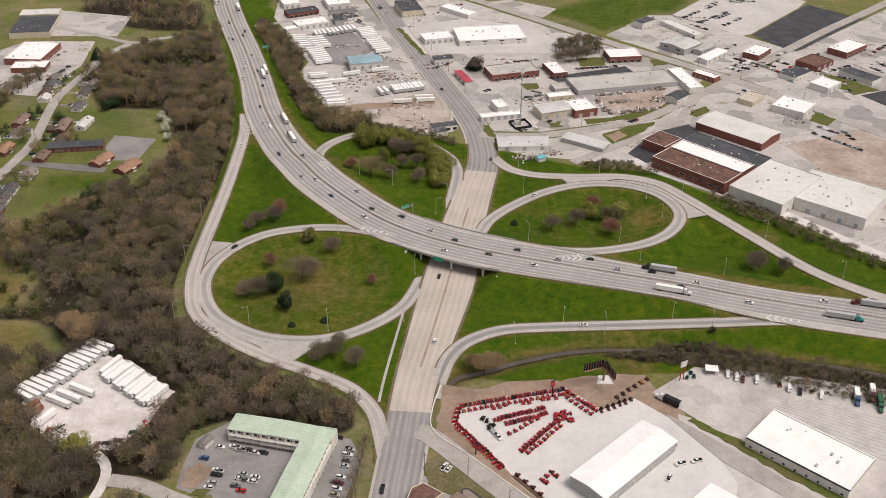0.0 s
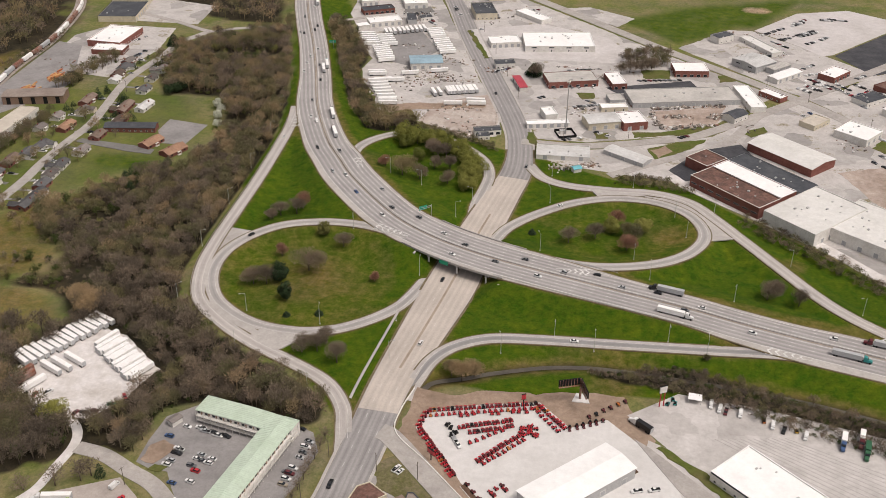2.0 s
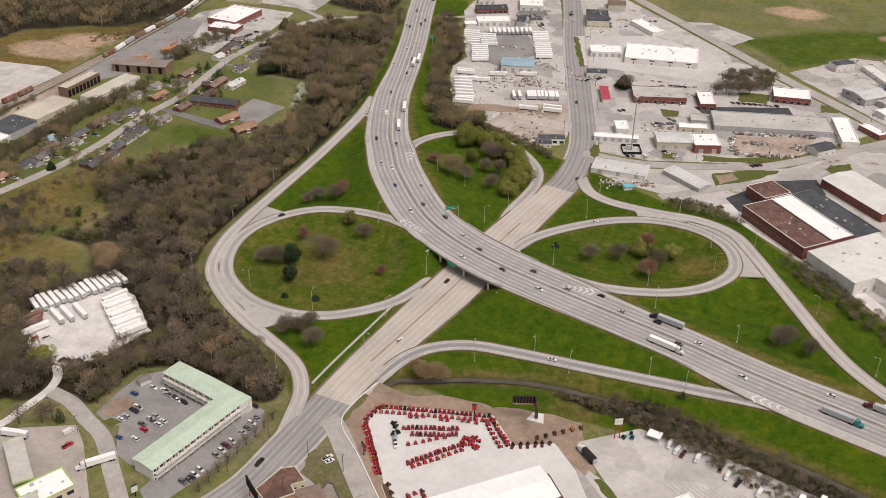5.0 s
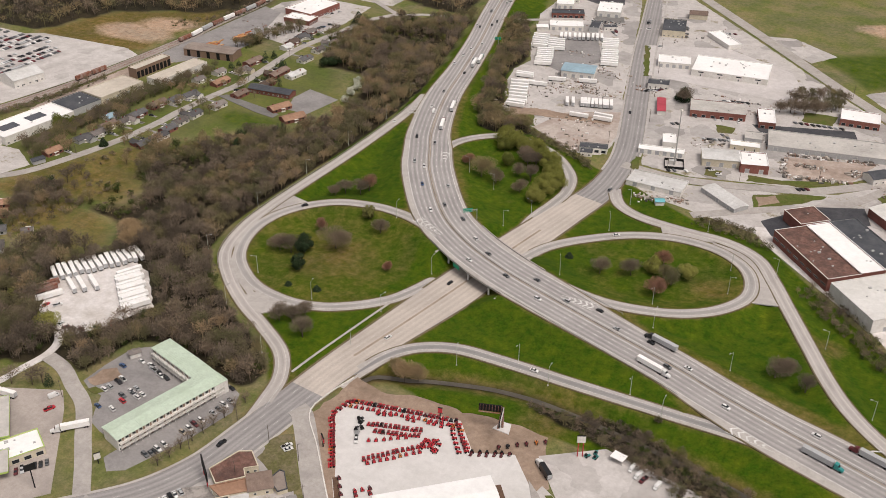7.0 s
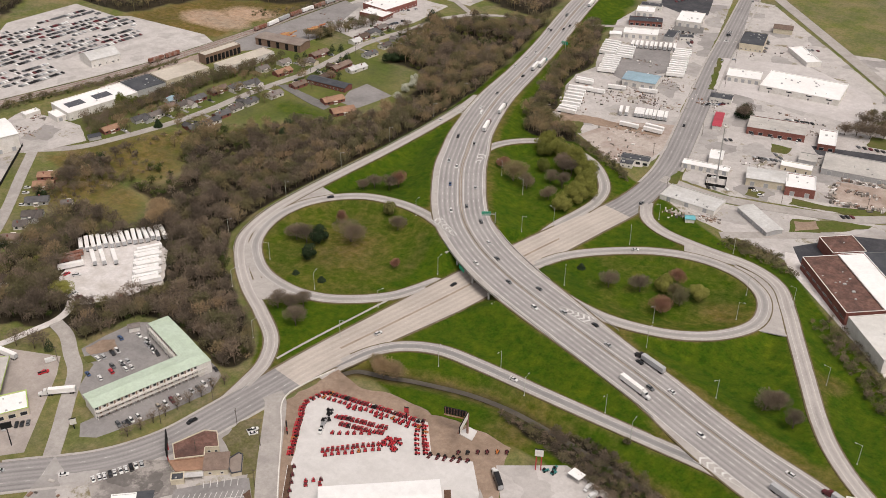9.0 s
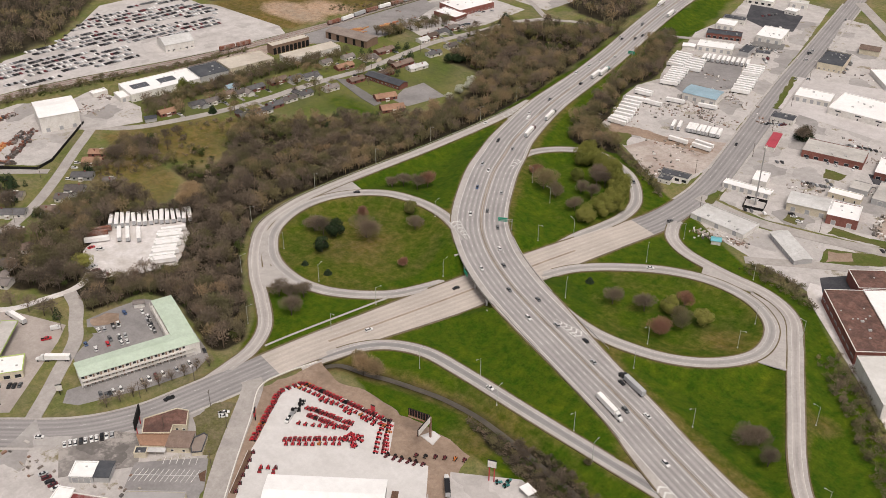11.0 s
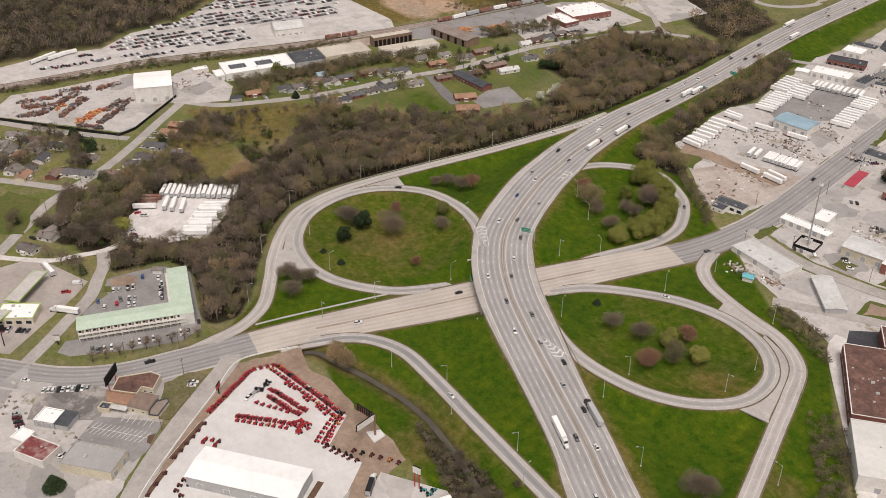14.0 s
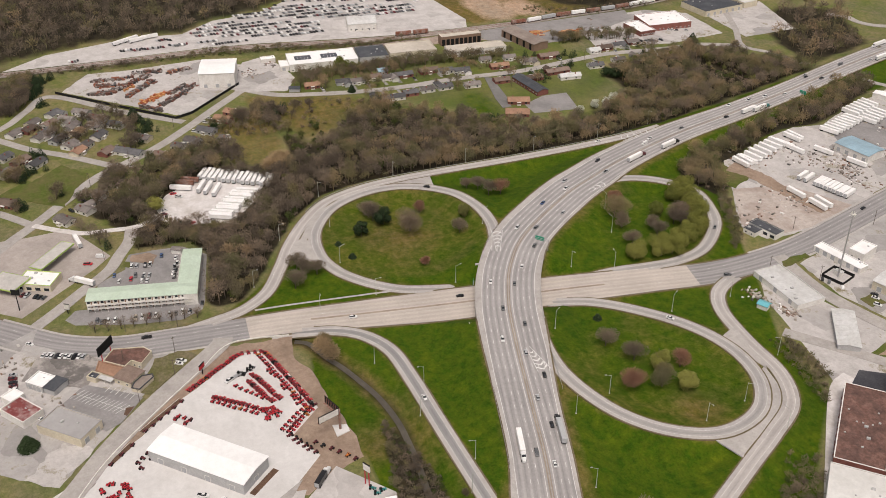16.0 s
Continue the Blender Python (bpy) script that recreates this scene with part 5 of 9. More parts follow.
part("roof", mesh_of("roof", *box_vf(-4.6, 4.6, -1.6, 1.6, 2.7, 2.85), M["metal_roof"]), can)
for px in (-4.3, 0, 4.3):
    part("post", cached("porchpost", lambda: mesh_of("post", *box_vf(-0.08, 0.08, -1.5, -1.34, 0, 2.7), M["white_wall"])), can, "", pose(px, 0, 0))
B("small_repair_shop", "small repair shop with a white flat roof", -5, 276, 11, 10, 4.2, 46, "grey_wall", "white_roof", openings=[(0, "dock", 2)], units=1)
B("small_repair_shop_bay", "repair shop bay with a black gabled roof", 1, 283, 7, 10, 3.7, 46, "grey_wall", "dark_roof", "low")
B("white_corner_store", "small shop with a bright white roof", 3, 262, 8, 8, 4, 36, "white_wall", "white_roof", units=0)
B("rusty_shop", "shop with a patchy rust-red roof", 17, 266, 18, 12, 4.5, 36, "white_wall", "patchy_roof", units=3, trim="white_wall")
B("motel_wing", "three-storey motel wing with a pale green metal roof", -77, 365, 11, 50, 7.2, 77, "white_wall", "green_roof", "low", seams=1.2)
B("motel_building", "three-storey motel front with galleries and a pale green roof", -65, 335, 61, 13, 7.2, 77, "white_wall", "green_roof", "low", seams=1.2)

# ---- freeway fittings ----
def ground_z(x, y):
    i = int(np.clip(np.searchsorted(gx, x) - 1, 0, len(gx) - 2))
    j = int(np.clip(np.searchsorted(gy, y) - 1, 0, len(gy) - 2))
    u, v = (x - gx[i]) / (gx[i + 1] - gx[i]), (y - gy[j]) / (gy[j + 1] - gy[j])
    h = H.reshape(len(gy), len(gx))
    return float((h[j, i] * (1 - u) + h[j, i + 1] * u) * (1 - v) + (h[j + 1, i] * (1 - u) + h[j + 1, i + 1] * u) * v) - 0.02


fs = np.concatenate([[0], np.cumsum(np.hypot(*np.diff(fw[:, :2], axis=0).T))])


def on_path(path, s, off):
    """Place and heading (degrees) at s metres along a path, off metres to its left."""
    ss = np.concatenate([[0], np.cumsum(np.hypot(*np.diff(path[:, :2], axis=0).T))])
    p = [np.interp(s, ss, path[:, k]) for k in range(3)]
    q = [np.interp(s + 1, ss, path[:, k]) for k in range(2)]
    a = math.atan2(q[1] - p[1], q[0] - p[0])
    return p[0] - math.sin(a) * off, p[1] + math.cos(a) * off, p[2], math.degrees(a)


def dashes(name, path, offs, lift, length=3.0, gap=10.4, width=0.24, label="worn white lane dashes"):
    v, f = [], []
    ss = np.concatenate([[0], np.cumsum(np.hypot(*np.diff(path[:, :2], axis=0).T))])
    nrm = normals(path)
    for off in offs:
        s = 0.0
        while s < ss[-1] - length:
            o = len(v)
            for q, e in ((s, -1), (s, 1), (s + length, 1), (s + length, -1)):
                c = [np.interp(q, ss, path[:, k]) for k in range(3)]
                nn = [np.interp(q, ss, nrm[:, k]) for k in range(2)]
                w = off + e * width / 2
                v.append((c[0] + nn[0] * w, c[1] + nn[1] * w, c[2] + lift))
            f.append((o, o + 1, o + 2, o + 3)[::-1])
            s += gap
    return tagged(new(name, mesh_of(name, v, f, M["white_line"])), label, "road marking", "", "structure")


dashes("trim_lane_dashes", fw, (5.4, 8.8, -5.4, -8.8), 0.052)
aux = (fs > np.interp(-640, -fw[:, 1], fs)) & (fw[:, 0] < 90)
dashes("trim_weave_dashes", fw[aux], (12.2, -12.2), 0.052)
for off, w in ((2.1, 0.25), (-2.1, 0.25)):
    structure("trim_freeway_inner_line", strip_vf(fw, off + w / 2, off - w / 2, 0.055, 0.01), "white_line", "", "road marking")
for sgn, col in ((1, 3), (-1, 4)):
    o = sgn * np.minimum(fw[:, col] - 1.9, 15.4)
    structure("trim_freeway_edge_line", strip_vf(fw, o + 0.15, o - 0.15, 0.055, 0.01), "white_line", "", "road marking")
for k, r in ramps.items():
    lift = 0.10 + 0.012 * list(ramps).index(k)
    for o in (2.05, -2.05):
        structure("trim_" + k + "_line", strip_vf(r[8:-8], o + 0.07, o - 0.07, lift + 0.034, 0.01), "white_line", "", "road marking")
dashes("trim_cross_dashes", cr, (4.4, -4.4), 0.115, 3, 12, 0.13)
# central barrier of the freeway
structure("median_barrier", joined(strip_vf(fw, 0.3, -0.3, 0.35, 0.3), strip_vf(fw, 0.1, -0.1, 0.85, 0.55)), "shoulder", "low concrete barrier along the freeway median", "barrier")
# narrow brown median strip of the cross road, and its pavements
med = (cr[:, 1] > 420) & (cr[:, 1] < 600)
structure("road_cross_median", strip_vf(cr[med], 0.7, -0.7, 0.2, 0.15), "median_strip", "", "road")
low = cr[(cr[:, 1] > 250) & (cr[:, 1] < 372)]
structure("pavement_cross_west", strip_vf(low, low[:, 3] + 1.6, low[:, 3] + 0.1, 0.16, 0.3), "shoulder", "", "pavement")
structure("pavement_cross_east", strip_vf(low, -low[:, 4] - 0.1, -low[:, 4] - 1.6, 0.16, 0.3), "shoulder", "", "pavement")
foot = cr[(cr[:, 1] > 392) & (cr[:, 1] < 474)]
structure("pavement_footpath_cross", strip_vf(foot, foot[:, 3] + 6.6, foot[:, 3] + 5.2, 0.14, 0.5), "shoulder", "", "pavement")
upper = cr[(cr[:, 1] > 700) & (cr[:, 1] < 1200)]
structure("pavement_cross_upper_west", strip_vf(upper, upper[:, 3] + 1.8, upper[:, 3] + 0.1, 0.16, 0.3), "shoulder", "", "pavement")
structure("pavement_cross_upper_east", strip_vf(upper, -upper[:, 4] - 0.1, -upper[:, 4] - 1.8, 0.16, 0.3), "shoulder", "", "pavement")


def pave_z(x, y):
    """Height of the highest pavement at a point of the freeway or its ramps."""
    k = int(np.hypot(fw[:, 0] - x, fw[:, 1] - y).argmin())
    z = fw[k, 2] + 0.05
    for i, (key, r) in enumerate(ramps.items()):
        d = np.hypot(r[:, 0] - x, r[:, 1] - y)
        if d.min() < RAMPS[key][1] + 1.5:
            z = max(z, r[int(d.argmin()), 2] + 0.14 + 0.012 * i)
    return z + 0.09


def chevrons(name, tip, toward, w0, w1, length, n=4):
    """Painted V marks in the triangle before a nose, pointing at it, with its two border lines."""
    a = math.atan2(toward[1] - tip[1], toward[0] - tip[0])
    v, f = [], []

    def quad(pts):
        o = len(v)
        for x, y in pts:
            px, py = tip[0] + x * math.cos(a) - y * math.sin(a), tip[1] + x * math.sin(a) + y * math.cos(a)
            v.append((px, py, pave_z(px, py)))
        s = sum(pts[k][0] * pts[(k + 1) % 4][1] - pts[(k + 1) % 4][0] * pts[k][1] for k in range(4))
        f.append((o, o + 1, o + 2, o + 3) if s > 0 else (o + 3, o + 2, o + 1, o))
    for i in range(n):
        t0 = length * (i + 0.1) / n
        half = (w0 + (w1 - w0) * t0 / length) / 2
        for sy in (-1, 1):
            quad([(t0, 0), (t0 + 1.2, 0), (t0 + half * 0.8 + 1.2, sy * half), (t0 + half * 0.8, sy * half)])
    for sy in (-1, 1):
        for i in range(8):
            u0, u1 = i / 8, (i + 1) / 8
            h0, h1 = ((w0 + (w1 - w0) * u) / 2 + 0.3 for u in (u0, u1))
            quad([(u0 * length * 1.15, sy * h0), (u1 * length * 1.15, sy * h1), (u1 * length * 1.15, sy * (h1 + 0.3)), (u0 * length * 1.15, sy * (h0 + 0.3))])
    return tagged(new(name, mesh_of(name, v, f, M["white_line"])), "white chevrons painted in a ramp gore", "road marking", "", "structure")


chevrons("trim_chevrons_west", (-53.6, 557.2), (-32.8, 548.9), 6.5, 1.2, 22.4, 5)
chevrons("trim_chevrons_north", (-149.8, 703.2), (-155.4, 734.3), 6.5, 1.2, 31.7, 5)
chevrons("trim_chevrons_loop_north", (-89, 656), (-82.5, 642), 5.5, 1.2, 16, 3)
chevrons("trim_chevrons_east", (86.1, 522.7), (68.0, 522.8), 6.5, 1.2, 18.1, 5)
chevrons("trim_chevrons_south", (181.5, 463.0), (202.3, 459.0), 6.5, 1.2, 21.2, 5)
chevrons("trim_chevrons_far_east", (244, 483), (276, 468), 7, 2, 26, 4)
# ---- bridge over the cross road ----
bridge = empty("bridge", pose(7, 537, 0), "concrete freeway bridge on round columns over the road", "bridge")
deck = fw[np.hypot(fw[:, 0] - MID[0], fw[:, 1] - MID[1]) < 36].copy()
deck[:, :2] -= MID
part("deck", mesh_of("deck", *strip_vf(deck, deck[:, 3], -deck[:, 4], -0.06, 0.55), M["shoulder"]), bridge)
under = strip_vf(deck, deck[:, 3] - 0.4, -deck[:, 4] + 0.4, -0.6, 0.02)
part("soffit", mesh_of("soffit", under[0], [q[::-1] for q in under[1]], M["concrete"]), bridge)
for o in np.linspace(-0.93, 0.93, 8):
    g = o * (deck[:, 3] if o > 0 else deck[:, 4])
    part("girder", mesh_of("girder", *strip_vf(deck, g + 0.35, g - 0.35, -0.62, 1.0), M["concrete"]), bridge)
for side, col in ((1, 3), (-1, 4)):
    o = side * deck[:, col]
    part("parapet", mesh_of("parapet", *strip_vf(deck, o + 0.2, o - 0.25, 0.85, 1.3), M["shoulder"]), bridge)
cdir = Vector((0.16, 0.987, 0))
fdir = Vector((0.90, -0.44, 0))
col_mesh = mesh_of("column", *tube_vf((0, 0, -0.3), (0, 0, 5.2), 0.6, 0.6, 12), M["concrete_new"])
for k in (-20, 1, 22):
    c = fdir * k
    cap = tube_vf(c - cdir * 17.8 + Vector((0, 0, 5.5)), c + cdir * 17.5 + Vector((0, 0, 5.5)), 0.75, 0.75, 4)
    part("pier_cap", mesh_of("pier_cap", *cap, M["concrete"]), bridge)
    for t in (-17.0, -10.5, -4, 2.5, 9, 15.5):
        part("column", col_mesh, bridge, "", pose(*(c + cdir * t)))
for k in (-30, 32):
    c = fdir * k
    m = pose(c.x, c.y, 0, 0, 0, math.degrees(math.atan2(cdir.y, cdir.x)))
    part("abutment", mesh_of("abutment", *box_vf(-21, 21, -0.7, 0.7, 0.0, 6.3), M["concrete"]), bridge, "", m)

# ---- guard rails ----
def guard_rail(path, off, label):
    rail = empty("guard_rail", pose(*path[0, :3]), label, "guard rail", "guard rails")
    p = path.copy()
    p[:, :3] -= path[0, :3]
    part("beam", mesh_of("beam", *strip_vf(p, off + 0.06, off - 0.06, 0.85, 0.32), M["steel"]), rail)
    posts = []
    nrm = normals(p)
    for i in range(0, len(p), 2):
        x, y = p[i, :2] + nrm[i] * off
        posts.append(box_vf(x - 0.08, x + 0.08, y - 0.08, y + 0.08, p[i, 2] - 0.4, p[i, 2] + 0.75))
    part("posts", mesh_of("posts", *joined(*posts), M["steel"]), rail)


guard_rail(ramps["ramp_west"][10:120], -4.6, "galvanised guard rail along the outer ramp beside woods")
guard_rail(fw[(fw[:, 0] > 32) & (fw[:, 0] < 160)], -17.6, "galvanised guard rail along the freeway shoulder")
guard_rail(fw[(fw[:, 0] > 60) & (fw[:, 0] < 100)], 17.8, "galvanised guard rail along the freeway shoulder")
guard_rail(fw[(fw[:, 0] > -45) & (fw[:, 0] < -28)], -19.5, "galvanised guard rail before the bridge")

# ---- lamp posts ----
def lamp_post(x, y, a):
    z = ground_z(x, y)
    lp = empty("street_lamp", pose(x, y, z, 0, 0, a), "pale tapered steel street lamp with one arm", "street lamp", "ramp lamps")
    if not LAMP:
        LAMP.append(mesh_of("pole", *tube_vf((0, 0, -0.3), (0, 0, 12), 0.16, 0.09, 8), M["pole_green"]))
        LAMP.append(mesh_of("arm", *tube_vf((0, 0, 11.6), (2.8, 0, 12.5), 0.07, 0.05, 6), M["pole_green"]))
        LAMP.append(mesh_of("lamp_head", *box_vf(2.5, 3.6, -0.22, 0.22, 12.4, 12.65, 0.05), M["steel"]))
        LAMP.append(mesh_of("base", *tube_vf((0, 0, -0.3), (0, 0, 0.4), 0.4, 0.35, 8), M["concrete"]))
    for n_, me in zip(("pole", "arm", "lamp_head", "base"), LAMP):
        part(n_, me, lp)


LAMP = []
POSTS = [(-64, 455, 100), (-22, 465, 60), (-17, 514, 90), (-67, 553, 90), (-158, 522, 0), (-160, 579, 0), (-163, 636, 0), (-165, 692, 0), (-172, 741, 0), (-152, 465, 20), (-104, 426, 70), (-56, 399, 70), (-19, 430, 0), (-5, 586, 0), (3, 612, 180),
         (54, 545, 120), (112, 547, 260), (146, 583, 0), (140, 610, 40), (166, 616, 200), (56, 620, 120), (55, 661, 250), (113, 651, 260), (121, 523, 90), (-109, 461, 220), (68, 462, 270), (130, 465, 270), (208, 557, 200), (241, 508, 200), (169, 508, 250), (40, 444, 110), (90, 452, 90), (150, 455, 90), (-36, 632, 200), (-60, 640, 200)]
for x, y, a in POSTS:
    lamp_post(x, y, a)

# ---- trees ----
def tris_of(v, f):
    out = []
    for q in f:
        for i in range(1, len(q) - 1):
            out.append((q[0], q[i], q[i + 1]))
    return np.array(v, float), np.array(out, int)


def stack(parts_):
    v, t, o = [], [], 0
    for a, b in parts_:
        v.append(a)
        t.append(b + o)
        o += len(a)
    return np.concatenate(v), np.concatenate(t)


def wood_frame(rng, h, r, limbs, n=4):
    """A tapered trunk that forks into limbs."""
    bits = [tris_of(*tube_vf((0, 0, -0.3), (rng.normal(0, 0.15), rng.normal(0, 0.15), h * 0.5), 0.030 * h, 0.016 * h, n + 1))]
    for i in range(limbs):
        a = 2 * math.pi * (i + rng.random() * 0.7) / limbs
        z0 = h * rng.uniform(0.22, 0.48)
        z1 = h * rng.uniform(0.6, 0.92)
        rr = r * rng.uniform(0.45, 0.8) * (1.15 - z1 / h * 0.5)
        bits.append(tris_of(*tube_vf((0, 0, z0), (rr * math.cos(a), rr * math.sin(a), z1), 0.013 * h, 0.005 * h, max(3, n - 1))))
    return stack(bits)


def twig_cloud(rng, h, r, n, length, width, up=0.5):
    """Many fine twigs that point outwards, gathered in a few uneven masses."""
    k = 7
    ang = rng.uniform(0, 2 * math.pi, k)
    cen = np.stack([np.cos(ang) * r * 0.45 * rng.uniform(0.5, 1.1, k), np.sin(ang) * r * 0.45 * rng.uniform(0.5, 1.1, k), h * rng.uniform(0.5, 0.8, k)], 1)
    cen[0] = (0, 0, h * 0.78)
    which = rng.integers(0, k, n)
    d = rng.normal(size=(n, 3))
    d /= np.linalg.norm(d, axis=1)[:, None]
    rad = rng.random(n) ** 0.38
    base = cen[which] + d * rad[:, None] * np.array([r * 0.55, r * 0.55, h * 0.22])
    out = d * np.array([1, 1, 0.7]) + np.array([0, 0, up]) + rng.normal(0, 0.35, (n, 3))
    out /= np.linalg.norm(out, axis=1)[:, None]
    side = np.cross(out, rng.normal(size=(n, 3)))
    side /= np.linalg.norm(side, axis=1)[:, None] + 1e-9
    ln = length * rng.uniform(0.6, 1.4, n)[:, None]
    wd = width * rng.uniform(0.6, 1.4, n)[:, None]
    v = np.stack([base - side * wd / 2, base + side * wd / 2, base + out * ln], 1).reshape(-1, 3)
    return v, np.arange(3 * n).reshape(-1, 3)


def leaf_cloud(rng, h, r, n, size, low=0.35):
    """Leaf sprays on uneven clumps with gaps between them."""
    k = 14
    d0 = rng.normal(size=(k, 3))
    d0 /= np.linalg.norm(d0, axis=1)[:, None]
    cen = np.array([0, 0, h * (low + 1) / 2]) + d0 * np.array([r * 0.62, r * 0.62, h * (1 - low) / 2 * 0.62]) * rng.uniform(0.6, 1.15, (k, 1))
    cr_ = r * rng.uniform(0.28, 0.5, k)
    which = rng.integers(0, k, n)
    d = rng.normal(size=(n, 3))
    d /= np.linalg.norm(d, axis=1)[:, None]
    c = cen[which] + d * (cr_[which] * rng.uniform(0.7, 1.05, n))[:, None]
    a = np.cross(d + rng.normal(0, 0.4, (n, 3)), rng.normal(size=(n, 3)))
    a /= np.linalg.norm(a, axis=1)[:, None] + 1e-9
    b = np.cross(a, d + rng.normal(0, 0.3, (n, 3)))
    b /= np.linalg.norm(b, axis=1)[:, None] + 1e-9
    s = size * rng.uniform(0.6, 1.4, n)[:, None]
    v = np.stack([c - a * s, c + a * s, c + b * s * 1.4], 1).reshape(-1, 3)
    return v, np.arange(3 * n).reshape(-1, 3)


def cone_cloud(rng, h, r, n, size):
    """Drooping evergreen sprays in tiers."""
    z = h * (0.08 + 0.92 * (1 - np.sqrt(rng.random(n))))
    z = np.round(z / (h * 0.09)) * h * 0.09 + rng.normal(0, 0.12, n)
    rr = r * (1.02 - z / h) * rng.uniform(0.55, 1.1, n) + 0.1
    a = rng.uniform(0, 2 * math.pi, n)
    c = np.stack([np.cos(a) * rr, np.sin(a) * rr, z], 1)
    out = np.stack([np.cos(a), np.sin(a), rng.uniform(-0.5, 0.15, n)], 1)
    side = np.stack([-np.sin(a), np.cos(a), rng.normal(0, 0.3, n)], 1)
    s = size * rng.uniform(0.6, 1.4, n)[:, None]
    v = np.stack([c - side * s * 0.6, c + side * s * 0.6, c + out * s * 1.5], 1).reshape(-1, 3)
    return v, np.arange(3 * n).reshape(-1, 3)


rng = np.random.default_rng(5)
road_pts = np.vstack([np.column_stack([fw[:, :2], np.maximum(fw[:, 3], fw[:, 4])]), np.column_stack([cr[:, :2], np.maximum(cr[:, 3], cr[:, 4])])]
                     + [np.column_stack([r[:, :2], np.full(len(r), 4.4)]) for r in ramps.values()]
                     + [np.column_stack([p[:, :2], np.full(len(p), STREETS[k][1])]) for k, p in streets.items()])


def free_of_things(x, y, margin=3.0, lots=True):
    ok = np.ones(len(x), bool)
    for i in range(0, len(x), 2000):
        dd = np.hypot(x[i:i + 2000, None] - road_pts[None, :, 0], y[i:i + 2000, None] - road_pts[None, :, 1]) - road_pts[None, :, 2]
        ok[i:i + 2000] &= dd.min(1) > margin
    if lots:
        for n_, m_, z_, poly in LOTS:
            if m_ == "lawn":
                continue
            for ex, ey in ((0, 0), (3.5, 0), (-3.5, 0), (0, 3.5), (0, -3.5)):
                ok &= ~inside(poly, x + ex, y + ey)
    for bx, by, bw, bd, ba in BLOCKS:
        c, s = math.cos(radians(ba)), math.sin(radians(ba))
        u, w = (x - bx) * c + (y - by) * s, -(x - bx) * s + (y - by) * c
        ok &= ~((abs(u) < bw / 2 + margin) & (abs(w) < bd / 2 + margin))
    return ok


def scatter(poly, spacing, margin=3.0, lots=True):
    p = np.array(poly, float)
    xs, ys = np.meshgrid(np.arange(p[:, 0].min(), p[:, 0].max(), spacing), np.arange(p[:, 1].min(), p[:, 1].max(), spacing))
    x = xs.ravel() + rng.uniform(-0.5, 0.5, xs.size) * spacing
    y = ys.ravel() + rng.uniform(-0.5, 0.5, xs.size) * spacing
    k = inside(poly, x, y)
    x, y = x[k], y[k]
    k = free_of_things(x, y, margin, lots)
    return x[k], y[k]


def plant(name, label, x, y, protos, scale, mat, tints, category="woods"):
    """One mesh of many small trees from a few models."""
    V, T, A, o = [], [], [], 0
    for i in range(len(x)):
        v, t = protos[rng.integers(0, len(protos))]
        s = rng.uniform(*scale)
        a = rng.uniform(0, 2 * math.pi)
        c, sn = math.cos(a) * s, math.sin(a) * s
        V.append(np.stack([v[:, 0] * c - v[:, 1] * sn + x[i], v[:, 0] * sn + v[:, 1] * c + y[i], v[:, 2] * s * rng.uniform(0.85, 1.15) + ground_z(x[i], y[i])], 1))
        T.append(t + o)
        # tint index: noise and chance, plus a rise with y from south to north
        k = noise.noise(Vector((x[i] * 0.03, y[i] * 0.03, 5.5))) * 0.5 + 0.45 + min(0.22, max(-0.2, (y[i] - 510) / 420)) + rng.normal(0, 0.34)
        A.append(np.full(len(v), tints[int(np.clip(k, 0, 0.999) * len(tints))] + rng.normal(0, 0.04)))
        o += len(v)
    if V:
        me = big_mesh(name, np.concatenate(V), np.concatenate(T), M[mat], {"tint": np.clip(np.concatenate(A), 0, 1)})
        tagged(new(name, me), label, category, "", "stuff")

# ---- vehicles ----
PAINT = {"white": (0.74, 0.74, 0.73), "silver": (0.45, 0.46, 0.47), "black": (0.02, 0.02, 0.022), "grey": (0.13, 0.135, 0.14), "red": (0.50, 0.028, 0.04), "blue": (0.05, 0.10, 0.22), "maroon": (0.13, 0.025, 0.03), "tan": (0.38, 0.33, 0.26),
         "teal": (0.03, 0.25, 0.24), "green": (0.03, 0.12, 0.06), "yellow": (0.6, 0.38, 0.05), "orange": (0.55, 0.17, 0.04)}
for k, c in PAINT.items():
    M["paint_" + k] = plain("paint_" + k, c, 0.3, 0.0, 0.06)
M["tyre"] = plain("tyre_rubber", (0.022, 0.022, 0.022), 0.9)
M["trailer_white"] = surface("trailer_white", (0.88, 0.88, 0.87), (0.85, 0.84, 0.83), 0.5, 0.8, 0.25, (0.78, 0.76, 0.73), worn=0.92)
M["rust"] = surface("rusted_steel", (0.20, 0.075, 0.05), (0.27, 0.12, 0.08), 0.9, 0.8, 0.3, (0.36, 0.30, 0.27))
M["canopy_red"] = plain("dark_red_canopy", (0.17, 0.03, 0.035), 0.5)
M["solar"] = plain("solar_panel_glass", (0.10, 0.105, 0.12), 0.25)

